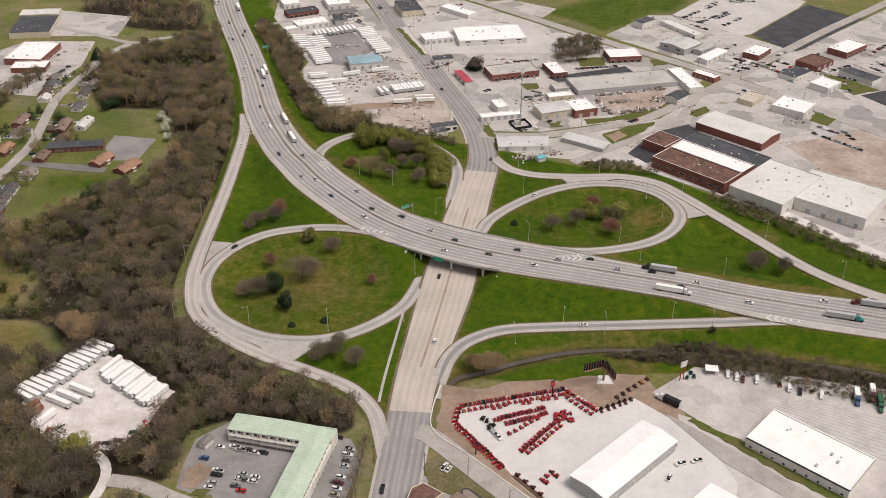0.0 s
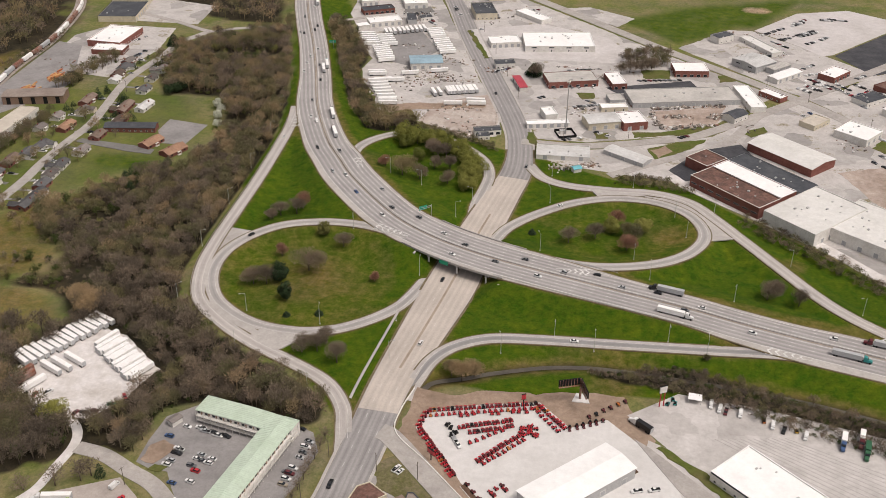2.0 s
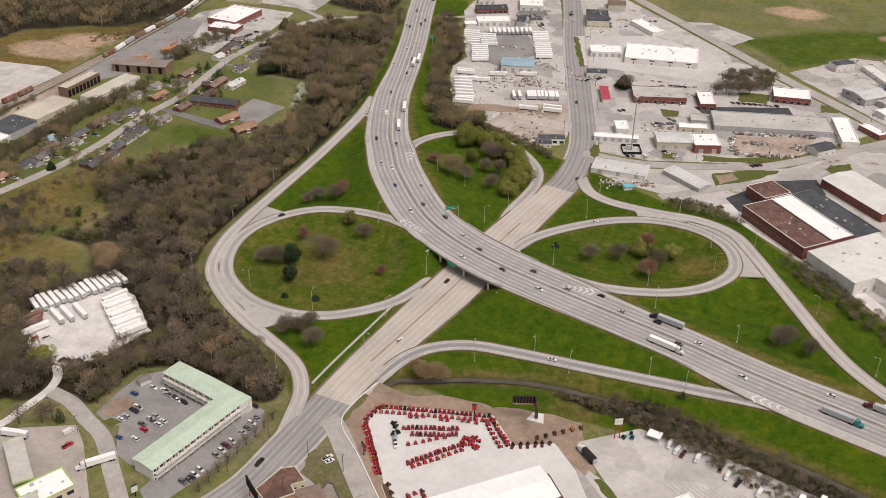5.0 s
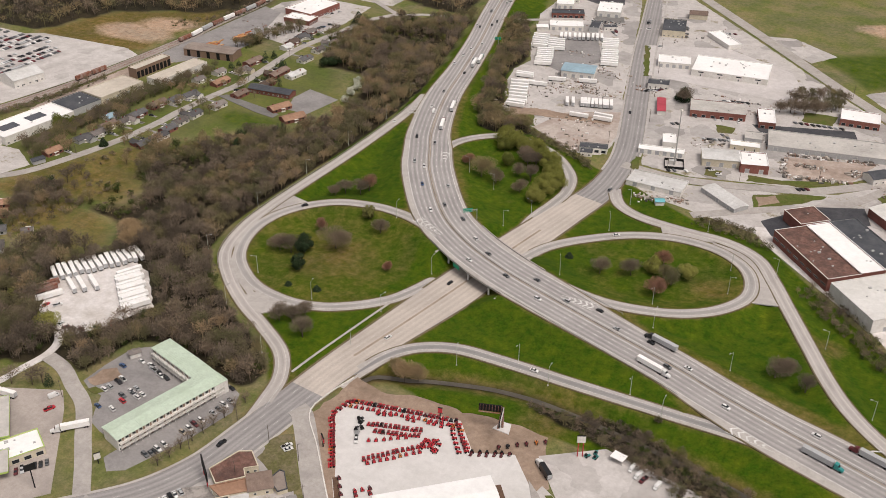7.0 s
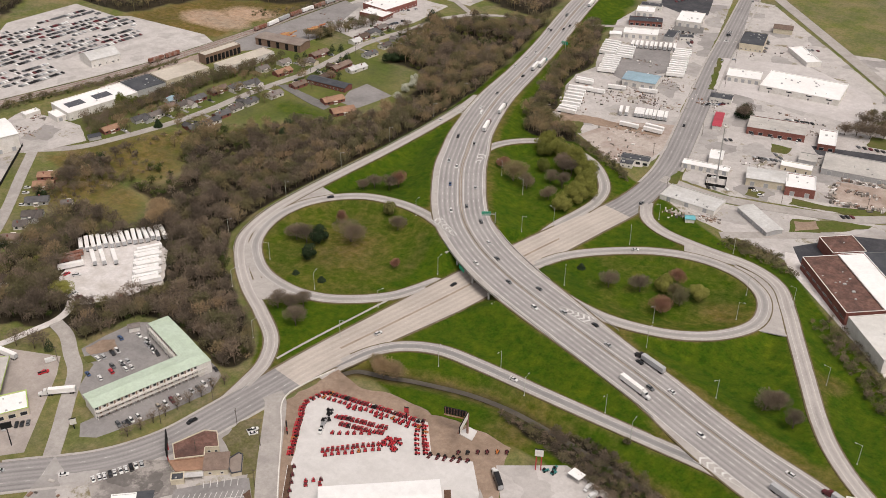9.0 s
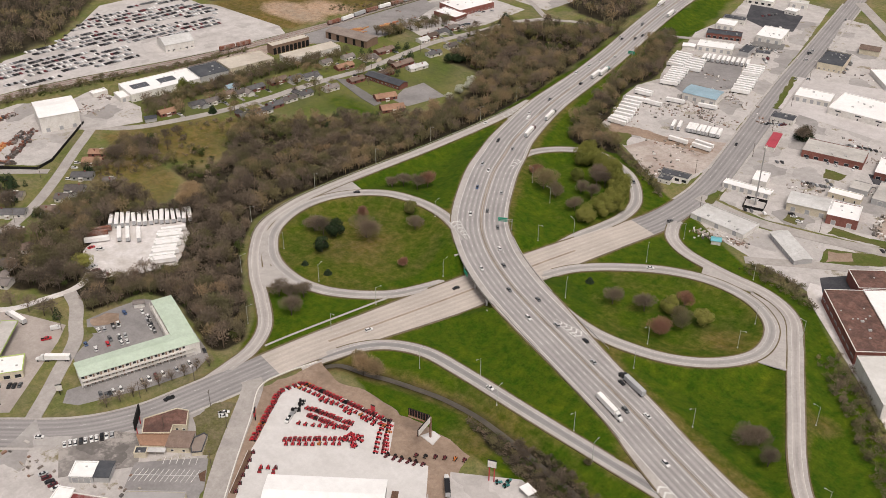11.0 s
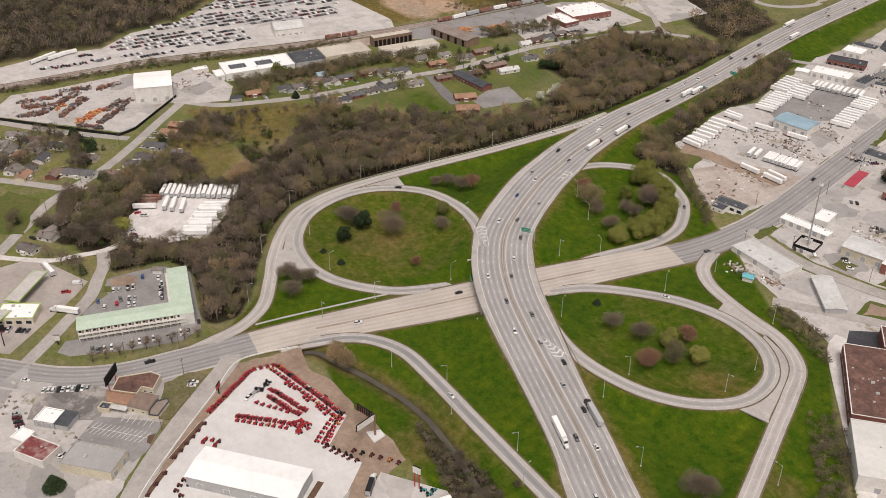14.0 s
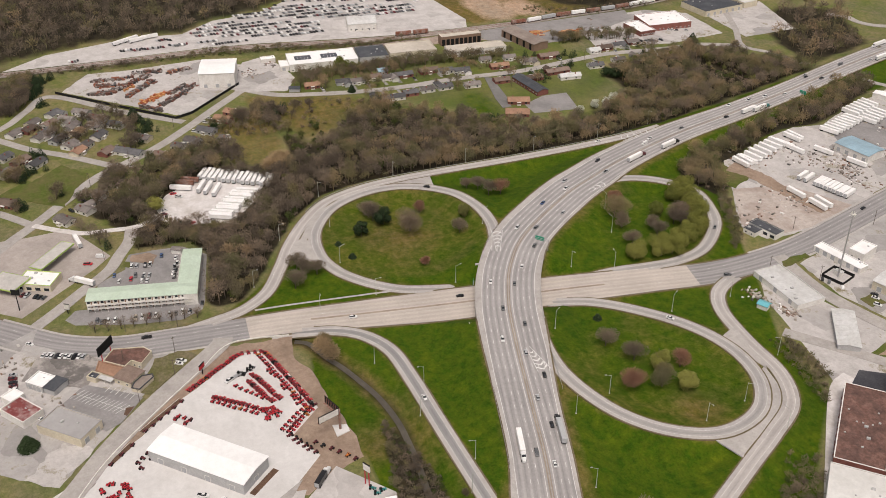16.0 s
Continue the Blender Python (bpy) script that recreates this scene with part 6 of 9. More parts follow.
def loft(sections):
    """A closed skin through cross sections (x, half width, z low, z high), boxes with drawn-in tops."""
    v, f = [], []
    for x, hw, z0, z1, top in sections:
        v += [(x, -hw, z0), (x, hw, z0), (x, hw, z0 + (z1 - z0) * 0.6), (x, hw * top, z1), (x, -hw * top, z1), (x, -hw, z0 + (z1 - z0) * 0.6)]
    n = len(sections)
    for i in range(n - 1):
        for j in range(6):
            a, b = i * 6 + j, i * 6 + (j + 1) % 6
            f.append((a, b, b + 6, a + 6))
    f.append((5, 4, 3, 2, 1, 0))
    f.append(tuple(range((n - 1) * 6, n * 6)))
    return v, [q[::-1] for q in f]


def wheel_mesh(r, w):
    return cached(("wheel", r, w), lambda: mesh_of("wheel", *tube_vf((0, -w / 2, 0), (0, w / 2, 0), r, r, 10), M["tyre"]))


CARS = {  # length scale, body sections, cabin sections
    "sedan": ([(-2.35, 0.78, 0.45, 0.85, 0.9), (-2.2, 0.9, 0.28, 0.98, 0.92), (-0.9, 0.92, 0.25, 1.0, 0.94), (1.0, 0.92, 0.25, 0.98, 0.94), (2.1, 0.88, 0.28, 0.82, 0.9), (2.35, 0.75, 0.4, 0.68, 0.9)],
              [(-1.75, 0.8, 0.95, 1.0, 0.9), (-1.05, 0.8, 0.95, 1.42, 0.8), (0.25, 0.8, 0.95, 1.45, 0.8), (1.1, 0.8, 0.93, 0.98, 0.9)], (-1.45, 1.45, 0.33)),
    "suv": ([(-2.4, 0.85, 0.5, 1.1, 0.92), (-2.3, 0.96, 0.35, 1.18, 0.94), (1.0, 0.97, 0.33, 1.16, 0.95), (2.25, 0.92, 0.36, 1.02, 0.9), (2.45, 0.8, 0.45, 0.85, 0.9)],
            [(-2.25, 0.86, 1.1, 1.2, 0.92), (-2.05, 0.86, 1.1, 1.76, 0.84), (0.2, 0.86, 1.1, 1.78, 0.84), (1.15, 0.86, 1.1, 1.16, 0.9)], (-1.45, 1.5, 0.38)),
    "pickup": ([(-2.9, 0.92, 0.5, 1.05, 0.96), (-2.8, 0.97, 0.42, 1.12, 0.97), (-0.6, 0.97, 0.42, 1.12, 0.97), (1.3, 0.97, 0.4, 1.16, 0.95), (2.7, 0.93, 0.42, 1.08, 0.9), (2.9, 0.85, 0.5, 0.9, 0.9)],
               [(-0.75, 0.86, 1.08, 1.16, 0.95), (-0.55, 0.86, 1.08, 1.78, 0.86), (0.9, 0.86, 1.08, 1.78, 0.86), (1.6, 0.86, 1.08, 1.16, 0.9)], (-1.8, 1.85, 0.4)),
    "van": ([(-2.7, 0.95, 0.45, 2.2, 0.9), (-2.6, 1.0, 0.35, 2.4, 0.88), (1.3, 1.0, 0.35, 2.4, 0.88), (2.0, 0.98, 0.35, 1.6, 0.88), (2.75, 0.9, 0.4, 1.1, 0.9)],
            [(0.6, 0.96, 1.35, 2.1, 0.9), (1.35, 0.98, 1.35, 2.15, 0.9), (2.02, 0.95, 1.3, 1.62, 0.9)], (-1.8, 1.8, 0.38)),
}
NAMES = {"sedan": "car", "suv": "car", "pickup": "pickup_truck", "van": "van"}


def car(kind, color, x, y, a, z=0.1, where="parked on a lot", group="parked cars"):
    key = (kind, color, where, group)
    m = pose(x, y, z, 0, 0, a)
    if key in CACHE:
        return copy_thing(CACHE[key], m)
    body, cab, (wx0, wx1, wr) = CARS[kind]
    what = {"sedan": "sedan", "suv": "sport utility car", "pickup": "pickup truck", "van": "delivery van"}[kind]
    c = empty(NAMES[kind], m, "%s %s %s" % (color, what, where), NAMES[kind].replace("_", " "), group)
    part("body", cached(("body", kind, color), lambda: mesh_of("body", *loft(body), M["paint_" + color])), c)
    cabm = cached(("cabin", kind), lambda: mesh_of("window_band", *loft(cab), M["glass"]))
    cb = part("window_band", cabm, c)
    if kind != "van":
        x0, x1 = cab[1][0], cab[2][0]
        part("roof", cached(("croof", kind, color), lambda: mesh_of("roof", *box_vf(x0 + 0.05, x1 - 0.02, -0.66, 0.66, cab[1][3] - 0.03, cab[1][3] + 0.04, 0.05), M["paint_" + color])), c)
    if kind == "pickup":
        part("load_bed", cached("bed", lambda: mesh_of("load_bed", *box_vf(-2.7, -0.85, -0.8, 0.8, 1.09, 1.13), M["dark_opening"])), c)
    for wx in (wx0, wx1):
        for wy in (-0.82, 0.82):
            part("wheel", wheel_mesh(wr, 0.24), c, "", pose(wx, wy, wr))
    CACHE[key] = c
    return c


def trailer_parts(parent, color, length=15.5, x0=0.0, rust=False):
    """A box trailer whose front end lies at x0; it stretches backwards."""
    bm = cached(("tbox", color, length, x0), lambda: mesh_of("box", *joined(box_vf(x0 - length, x0, -1.28, 1.28, 1.15, 3.95, 0.03), box_vf(x0 - length + 0.3, x0 - 0.3, -0.5, 0.5, 0.95, 1.15)), M[color]))
    part("box", bm, parent)
    part("rear_door", cached(("tdoor", length, x0), lambda: mesh_of("rear_door", *box_vf(x0 - length - 0.05, x0 - length - 0.01, -1.15, 1.15, 1.25, 3.8), M["paint_silver"])), parent)
    for wx in (x0 - length + 1.3, x0 - length + 2.6):
        part("wheel", wheel_mesh(0.5, 2.4), parent, "", pose(wx, 0, 0.5))


def trailer(x, y, a, color="trailer_white", length=15.5, group="parked trailers", label="white box trailer parked on gravel, unhitched"):
    """x, y: the trailer's middle; a: heading of its front."""
    key = ("trailer", color, length, label)
    m = pose(x, y, 0.06, 0, 0, a) @ pose(length / 2, 0, 0)
    if key in CACHE:
        return copy_thing(CACHE[key], m)
    t = empty("trailer", m, label, "trailer", group)
    trailer_parts(t, color, length)
    part("landing_gear", cached(("leg", length), lambda: mesh_of("landing_gear", *box_vf(-2.8, -2.4, -0.9, 0.9, 0, 1.1, 0.1), M["steel"])), t)
    CACHE[key] = t
    return t


def semi(color, box, x, y, a, z=0.1, length=15.5, where="driving on the freeway"):
    key = ("semi", color, box, length, where)
    m = pose(x, y, z, 0, 0, a)
    if key in CACHE:
        return copy_thing(CACHE[key], m)
    s = empty("semi_truck", m, "%s semi-trailer truck with a %s box %s" % (color, "white" if "white" in box else "silver", where), "truck", "semi-trailer trucks")
    cab = part("cab", mesh_of("cab", *joined(loft([(1.0, 1.2, 1.0, 3.6, 0.92), (1.1, 1.22, 0.9, 3.8, 0.92), (2.6, 1.22, 0.9, 3.5, 0.9), (3.3, 1.2, 0.9, 2.4, 0.9)]), loft([(3.25, 1.1, 0.7, 2.1, 0.85), (5.2, 0.95, 0.7, 1.85, 0.85), (5.5, 0.85, 0.6, 1.6, 0.85)])), M["paint_" + color]), s)
    part("windscreen", mesh_of("windscreen", *loft([(2.7, 1.05, 2.3, 3.3, 0.9), (3.34, 1.02, 2.15, 2.5, 0.95)]), M["glass"]), cab)
    part("chassis", cached("chassis", lambda: mesh_of("chassis", *box_vf(-2.2, 5.2, -0.45, 0.45, 0.6, 0.95), M["tyre"])), s)
    part("fuel_tank", cached("tank", lambda: mesh_of("fuel_tank", *tube_vf((0.4, 0.95, 0.75), (2.0, 0.95, 0.75), 0.3, 0.3, 8), M["steel"])), s)
    for wx in (4.3, 0.0, -1.3):
        for wy in (-1.0, 1.0):
            part("wheel", wheel_mesh(0.52, 0.45), s, "", pose(wx, wy, 0.52))
    trailer_parts(s, box, length, 0.4)
    CACHE[key] = s
    return s


def tractor(x, y, a, color="red", canopy=True, label="", group="tractors for sale", z=0.09):
    key = ("tractor", color, canopy)
    m = pose(x, y, z, 0, 0, a)
    if key in CACHE:
        return copy_thing(CACHE[key], m)
    t = empty("tractor", m, label or "%s farm tractor with big black tyres on the dealer lot" % color, "tractor", group)
    part("hood", mesh_of("hood", *loft([(0.1, 0.42, 0.7, 1.5, 0.8), (1.6, 0.38, 0.7, 1.4, 0.8), (1.75, 0.32, 0.75, 1.2, 0.85)]), M["paint_" + color]), t)
    part("rear_body", mesh_of("rear_body", *loft([(-1.25, 0.85, 0.6, 1.35, 0.95), (-0.6, 0.95, 0.55, 1.55, 0.9), (0.12, 0.8, 0.55, 1.3, 0.9)]), M["paint_" + color]), t)
    if not canopy:
        part("seat", mesh_of("seat", *loft([(-0.85, 0.25, 1.4, 2.0, 0.9), (-0.72, 0.27, 1.4, 1.9, 0.9), (-0.65, 0.27, 1.4, 1.62, 0.9), (-0.2, 0.27, 1.4, 1.6, 0.9)]), M["tyre"]), t)
    else:
        part("canopy", mesh_of("canopy", *loft([(-1.05, 0.62, 1.3, 2.45, 0.95), (-0.9, 0.66, 1.3, 2.5, 0.95), (0.0, 0.66, 1.6, 2.5, 0.95), (0.3, 0.62, 2.38, 2.46, 0.95)]), M["tyre" if color == "black" else "canopy_red" if color == "red" else "tyre"]), t)
    if canopy:
        part("loader", mesh_of("loader", *prism_vf([(0.5, -0.62), (2.1, -0.62), (2.1, -0.85), (2.75, -0.85), (2.75, 0.85), (2.1, 0.85), (2.1, 0.62), (0.5, 0.62), (0.5, 0.52), (2.0, 0.52), (2.0, -0.52), (0.5, -0.52)], 0.45, 0.8), M["paint_" + color]), t)
    for wx, wy, r, w in ((-0.55, -0.85, 0.75, 0.45), (-0.55, 0.85, 0.75, 0.45), (1.25, -0.7, 0.45, 0.3), (1.25, 0.7, 0.45, 0.3)):
        part("wheel", wheel_mesh(r, w), t, "", pose(wx, wy, r))
    t.scale = (0.84, 0.84, 0.84)
    CACHE[key] = t
    return t


vr = random.Random(11)
COLORS = ["white"] * 9 + ["silver"] * 6 + ["black"] * 4 + ["grey"] * 4 + ["red"] * 2 + ["blue", "maroon", "tan"]
KINDS = ["sedan"] * 5 + ["suv"] * 4 + ["pickup"] * 2


def parked_row(x0, y0, x1, y1, n, a, fill=1.0, where="parked on a lot", group="parked cars", colours=COLORS):
    for i in range(n):
        if vr.random() > fill:
            continue
        t = (i + 0.5) / n
        car(vr.choice(KINDS), vr.choice(colours), x0 + (x1 - x0) * t + vr.uniform(-0.2, 0.2), y0 + (y1 - y0) * t + vr.uniform(-0.2, 0.2), a + vr.choice((0, 180)) + vr.uniform(-3, 3), 0.1, where, group)


# traffic on the freeway
lane_z = 0.06
for off, sgn in ((3.7, 180), (7.1, 180), (10.4, 180), (-3.7, 0), (-7.1, 0), (-10.4, 0)):
    s = vr.uniform(10, 80)
    while s < fs[-1] - 20:
        x, y, z, a = on_path(fw, s, off)
        r = vr.random()
        if abs(off) > 6 and r < 0.17:
            semi(vr.choice(("white", "white", "black", "teal", "maroon")), vr.choice(("trailer_white", "trailer_white", "paint_silver")), x, y, a + sgn, z + lane_z)
            s += 45
        else:
            car(vr.choice(KINDS + ["van"]), vr.choice(COLORS), x, y, a + sgn, z + lane_z, "driving on the freeway", "cars on the freeway")
        s += vr.uniform(32, 170)
for s, off, kind, color in ((150, -3, "sedan", "white"), (215, 6, "pickup", "black"), (330, -3, "suv", "white"), (395, 6, "sedan", "black"), (560, -6, "suv", "grey"), (700, 4, "sedan", "black"), (860, -3, "sedan", "silver"), (930, 4, "suv", "black"), (1050, -4, "sedan", "grey"), (120, 4, "sedan", "silver")):
    x, y, z, a = on_path(cr, s, off)
    car(kind, color, x, y, a + (0 if off < 0 else 180), 0.12, "driving on the cross road", "cars on the cross road")
for k, s, color in (("ramp_west", 60, "white"), ("loop_west", 150, "black"), ("loop_east", 90, "white"), ("ramp_south", 120, "white"), ("loop_north", 160, "grey")):
    x, y, z, a = on_path(ramps[k], s, 0)
    car("sedan", color, x, y, a, z + 0.2, "driving on a ramp", "cars on the ramps")

# ---- houses ----
def house(x, y, a, w=13, d=8.5, roof="shingle", wall="white_wall", ell=False, label=""):
    rnd = random.Random(int(x * 13 + y * 5))
    h, rise, o = 2.9, d * 0.2, 0.5
    z = ground_z(x, y)
    name = {"white_wall": "white clapboard", "cream_wall": "cream-sided", "brick": "red brick", "grey_wall": "grey-sided"}[wall]
    b = empty("house", pose(x, y, z, 0, 0, a), label or "single-storey %s house with a %s shingle roof" % (name, "brown" if "brown" in roof else "reddish" if roof == "tan_roof" else "dark grey"), "house", "houses on the street")
    BLOCKS.append((x, y, w, d, a))

    def block(w, d, m, suffix=""):
        gv = [(-w / 2, -d / 2, h), (-w / 2, d / 2, h), (-w / 2, 0, h + rise), (w / 2, -d / 2, h), (w / 2, d / 2, h), (w / 2, 0, h + rise)]
        gf = [(0, 2, 1), (3, 4, 5), (0, 3, 5, 2), (2, 5, 4, 1)]
        part("wall", mesh_of("wall", *joined(box_vf(-w / 2, w / 2, -d / 2, d / 2, -0.3, h), (gv, gf)), M[wall]), b, "", m)
        zs = h - rise * o / (d / 2)
        sl = [(-w / 2 - o, -d / 2 - o, zs), (w / 2 + o, -d / 2 - o, zs), (w / 2 + o, 0, h + rise), (-w / 2 - o, 0, h + rise), (-w / 2 - o, d / 2 + o, zs), (w / 2 + o, d / 2 + o, zs)]
        vv = [(p, q, r + 0.03) for p, q, r in sl] + [(p, q, r + 0.2) for p, q, r in sl]
        ff = [(6, 7, 8, 9), (9, 8, 11, 10), (0, 3, 2, 1), (3, 4, 5, 2), (0, 1, 7, 6), (4, 10, 11, 5), (0, 6, 9, 3), (3, 9, 10, 4), (1, 2, 8, 7), (2, 5, 11, 8)]
        part("roof", mesh_of("roof", vv, ff, M[roof]), b, "", m)
    block(w, d, pose(0, 0, 0))
    if ell:
        block(d * 1.1, d * 0.7, pose(w * 0.28, -d * 0.55, 0, 0, 0, 90))
    for side, n in ((0, 3), (2, 2), (1, 1)):
        run = w if side in (0, 2) else d
        for i in range(n):
            if ell and side == 0 and i == 2:
                continue
            is_door = side == 0 and i == 1
            part("door" if is_door else "window", cached(("hopen", is_door), lambda: mesh_of("opening", *(box_vf(-0.5, 0.5, -0.05, 0.06, 0.05, 2.1) if is_door else box_vf(-0.75, 0.75, -0.05, 0.06, 0.9, 2.2)), M["brown_wall" if is_door else "glass"])), b, "", wall_xf(side, w, d) @ pose(-run / 2 + run * (i + 0.5) / n, 0, 0))
    part("chimney", cached("chimney", lambda: mesh_of("chimney", *joined(box_vf(-0.4, 0.4, -0.4, 0.4, 0, 2.2), box_vf(-0.5, 0.5, -0.5, 0.5, 2.2, 2.4)), M["brick"])), b, "", pose(rnd.uniform(-w * 0.3, w * 0.3), d * 0.18, h))
    part("porch", cached("porch", lambda: mesh_of("porch", *joined(box_vf(-1.6, 1.6, 0, 1.8, -0.2, 0.25), box_vf(-1.7, 1.7, -0.1, 1.9, 2.5, 2.62), box_vf(-1.6, -1.45, 1.65, 1.8, 0.25, 2.5), box_vf(1.45, 1.6, 1.65, 1.8, 0.25, 2.5)), M["white_wall"])), b, "", wall_xf(0, w, d))


HOUSES_W = [(-346, 512), (-344, 539), (-341, 552), (-345, 567), (-356, 579), (-340, 580), (-341, 594), (-342, 618), (-336, 632), (-332, 646), (-349, 676), (-330, 682), (-346, 699), (-331, 713), (-337, 735), (-334, 781), (-337, 794), (-339, 810), (-341, 826)]
HOUSES_E = [(-297, 558), (-296, 572), (-300, 586), (-302, 602), (-302, 618), (-298, 642), (-298, 670), (-293, 699), (-300, 725), (-285, 730), (-300, 764), (-304, 790), (-303, 812), (-308, 838)]
STYLE_W = [("tan_roof", "brick"), ("shingle_dark", "grey_wall"), ("shingle", "white_wall"), ("shingle_brown", "cream_wall"), ("blue_roof", "white_wall"), ("shingle", "white_wall"), ("shingle_dark", "brick"), ("shingle_brown", "brick"), ("shingle_dark", "white_wall"), ("shingle_dark", "white_wall"), ("shingle", "white_wall"), ("tan_roof", "brick"), ("shingle", "white_wall"), ("shingle", "cream_wall"), ("shingle_brown", "brick"), ("metal_roof", "white_wall"), ("shingle_brown", "brick"), ("shingle_dark", "white_wall"), ("shingle", "brick")]
STYLE_E = [("shingle_dark", "brick"), ("shingle_dark", "white_wall"), ("shingle_dark", "brick"), ("shingle", "white_wall"), ("shingle_dark", "white_wall"), ("shingle", "white_wall"), ("shingle_brown", "brick"), ("shingle_brown", "brick"), ("shingle_brown", "brick"), ("metal_roof", "white_wall"), ("shingle_dark", "white_wall"), ("shingle", "white_wall"), ("shingle", "grey_wall"), ("shingle_brown", "white_wall")]
WIDTH_W = [13, 12, 12, 14, 8, 14, 16, 17, 13, 14, 10, 17, 11, 12, 19, 11, 13, 13, 12]
WIDTH_E = [15, 14, 13, 12, 13, 14, 14, 15, 22, 19, 14, 12, 12, 13]
for i, (x, y) in enumerate(HOUSES_W):
    house(x, y, 88 + (i * 37 % 9 - 4), WIDTH_W[i], 8.5, *STYLE_W[i], i % 4 == 1)
for i, (x, y) in enumerate(HOUSES_E):
    house(x, y, 268 + (i * 29 % 9 - 4), WIDTH_E[i], 8.5, *STYLE_E[i], i % 4 == 0)
house(-252, 665, 70, 18, 10, "tan_roof", "brick")
house(-230, 654, 65, 19, 11, "tan_roof", "brick")
for i, (x, y, a, w, roof, wall) in enumerate([
        (-333, 270, 138, 13, "shingle", "white_wall"), (-337, 280, 140, 11, "shingle_brown", "brick"), (-319, 288, 140, 12, "shingle", "white_wall"), (-310, 301, 141, 14, "shingle_dark", "grey_wall"), (-328, 294, 140, 12, "shingle_dark", "white_wall"), (-297, 309, 140, 12, "shingle", "white_wall"), (-283, 314, 142, 12, "tan_roof", "cream_wall"), (-292, 320, 142, 11, "shingle", "white_wall"), (-275, 334, 140, 12, "shingle_brown", "brick"),
        (-290, 362, 50, 14, "shingle", "cream_wall"), (-357, 322, 48, 14, "shingle", "white_wall"), (-341, 333, 48, 15, "shingle_brown", "grey_wall"), (-347, 310, 50, 12, "shingle", "white_wall"), (-322, 346, 48, 13, "shingle_dark", "white_wall"), (-281, 273, 138, 14, "shingle_brown", "brick"), (-273, 284, 138, 14, "shingle_dark", "white_wall"), (-264, 262, 138, 13, "shingle", "cream_wall"), (-292, 262, 138, 12, "shingle_dark", "white_wall"),
        (-303, 427, 45, 14, "tan_roof", "brick"), (-313, 437, 45, 14, "tan_roof", "brick"), (-286, 411, 47, 15, "shingle_dark", "grey_wall"), (-265, 386, 45, 9, "shingle", "white_wall"), (-271, 398, 45, 13, "shingle", "grey_wall"), (-266, 421, 45, 7, "shingle", "white_wall"), (-213, 343, 40, 14, "shingle_brown", "white_wall"), (-206, 323, 38, 9, "shingle", "white_wall"),
        (-178, 298, 38, 13, "shingle", "white_wall"), (-188, 312, 38, 12, "shingle", "white_wall"), (-216, 263, 50, 13, "shingle_brown", "brick"), (-208, 250, 50, 13, "shingle_dark", "brick"), (-349, 284, 140, 12, "shingle", "cream_wall"), (-254, 372, 45, 12, "shingle_brown", "grey_wall"), (-362, 300, 140, 12, "shingle_dark", "white_wall"),
        (-342, 296, 140, 12, "shingle_brown", "white_wall"), (-331, 313, 140, 13, "shingle", "grey_wall"), (-318, 316, 140, 11, "tan_roof", "cream_wall"), (-306, 331, 142, 13, "shingle_dark", "white_wall"), (-326, 330, 48, 12, "shingle", "white_wall")]):
    house(x, y, a + (i % 2) * 180, w, 8.5, roof, wall, i % 5 == 2)
house(-268, 350, 50, 22, 9, "shingle_dark", "white_wall", False, "long low white house with a dark shingle roof")
for k in (-18, 6):
    sp = new("solar_array")
    sp.matrix_basis = pose(-400, 536, 6.6, 0, 0, 84) @ pose(k, -2, 0)
    tagged(sp, "dark solar panels lying on the white roof", "solar panels", "solar arrays")
    for i in range(5):
        part("solar_panel", cached("solar", lambda: mesh_of("solar_panel", *box_vf(-1.4, 1.4, -5, 5, 0, 0.18), M["solar"])), sp, "", pose(-6 + 3 * i, 0, 0.05))
B("chapel", "long brick chapel with a dark gabled roof", -278, 688, 40, 11, 4, 8, "brick", "dark_roof", "gable", openings=[(0, "win", 9), (2, "win", 9)])

# ---- trailers ----
for i in range(15):
    t = i / 14
    trailer(-212 + 27 * t, 395 + 43 * t, 152 + vr.uniform(-4, 4), "trailer_white", 15.5 if i % 4 else 12.5)
for i in range(13):
    t = i / 12
    trailer(-175 + 30 * t, 418 - 24 * t + (2 if i % 3 == 0 else 0), 62 + vr.uniform(-3, 3), "trailer_white", 15.5)
for x, y in ((-193, 391), (-189, 395), (-184, 400)):
    trailer(x, y, 153, "trailer_white")
for x, y in ((-206, 385), (-203, 381)):
    trailer(x, y, 63, "rust", 13, "parked trailers", "rusty red flat-topped trailer beside the gravel lot")
trailer(-196, 377, 63)
car("pickup", "white", -186, 374, 60, 0.1, "parked on gravel")
for x, y, c in ((-192, 371, "red"), (-146, 377, "red"), (-150, 370, "green"), (-170, 362, "white"), (-165, 361, "maroon"), (-161, 362, "black"), (-156, 364, "maroon"), (-186, 362, "silver")):
    car("sedan", c, x, y, vr.uniform(0, 180), 0.1, "parked on gravel")
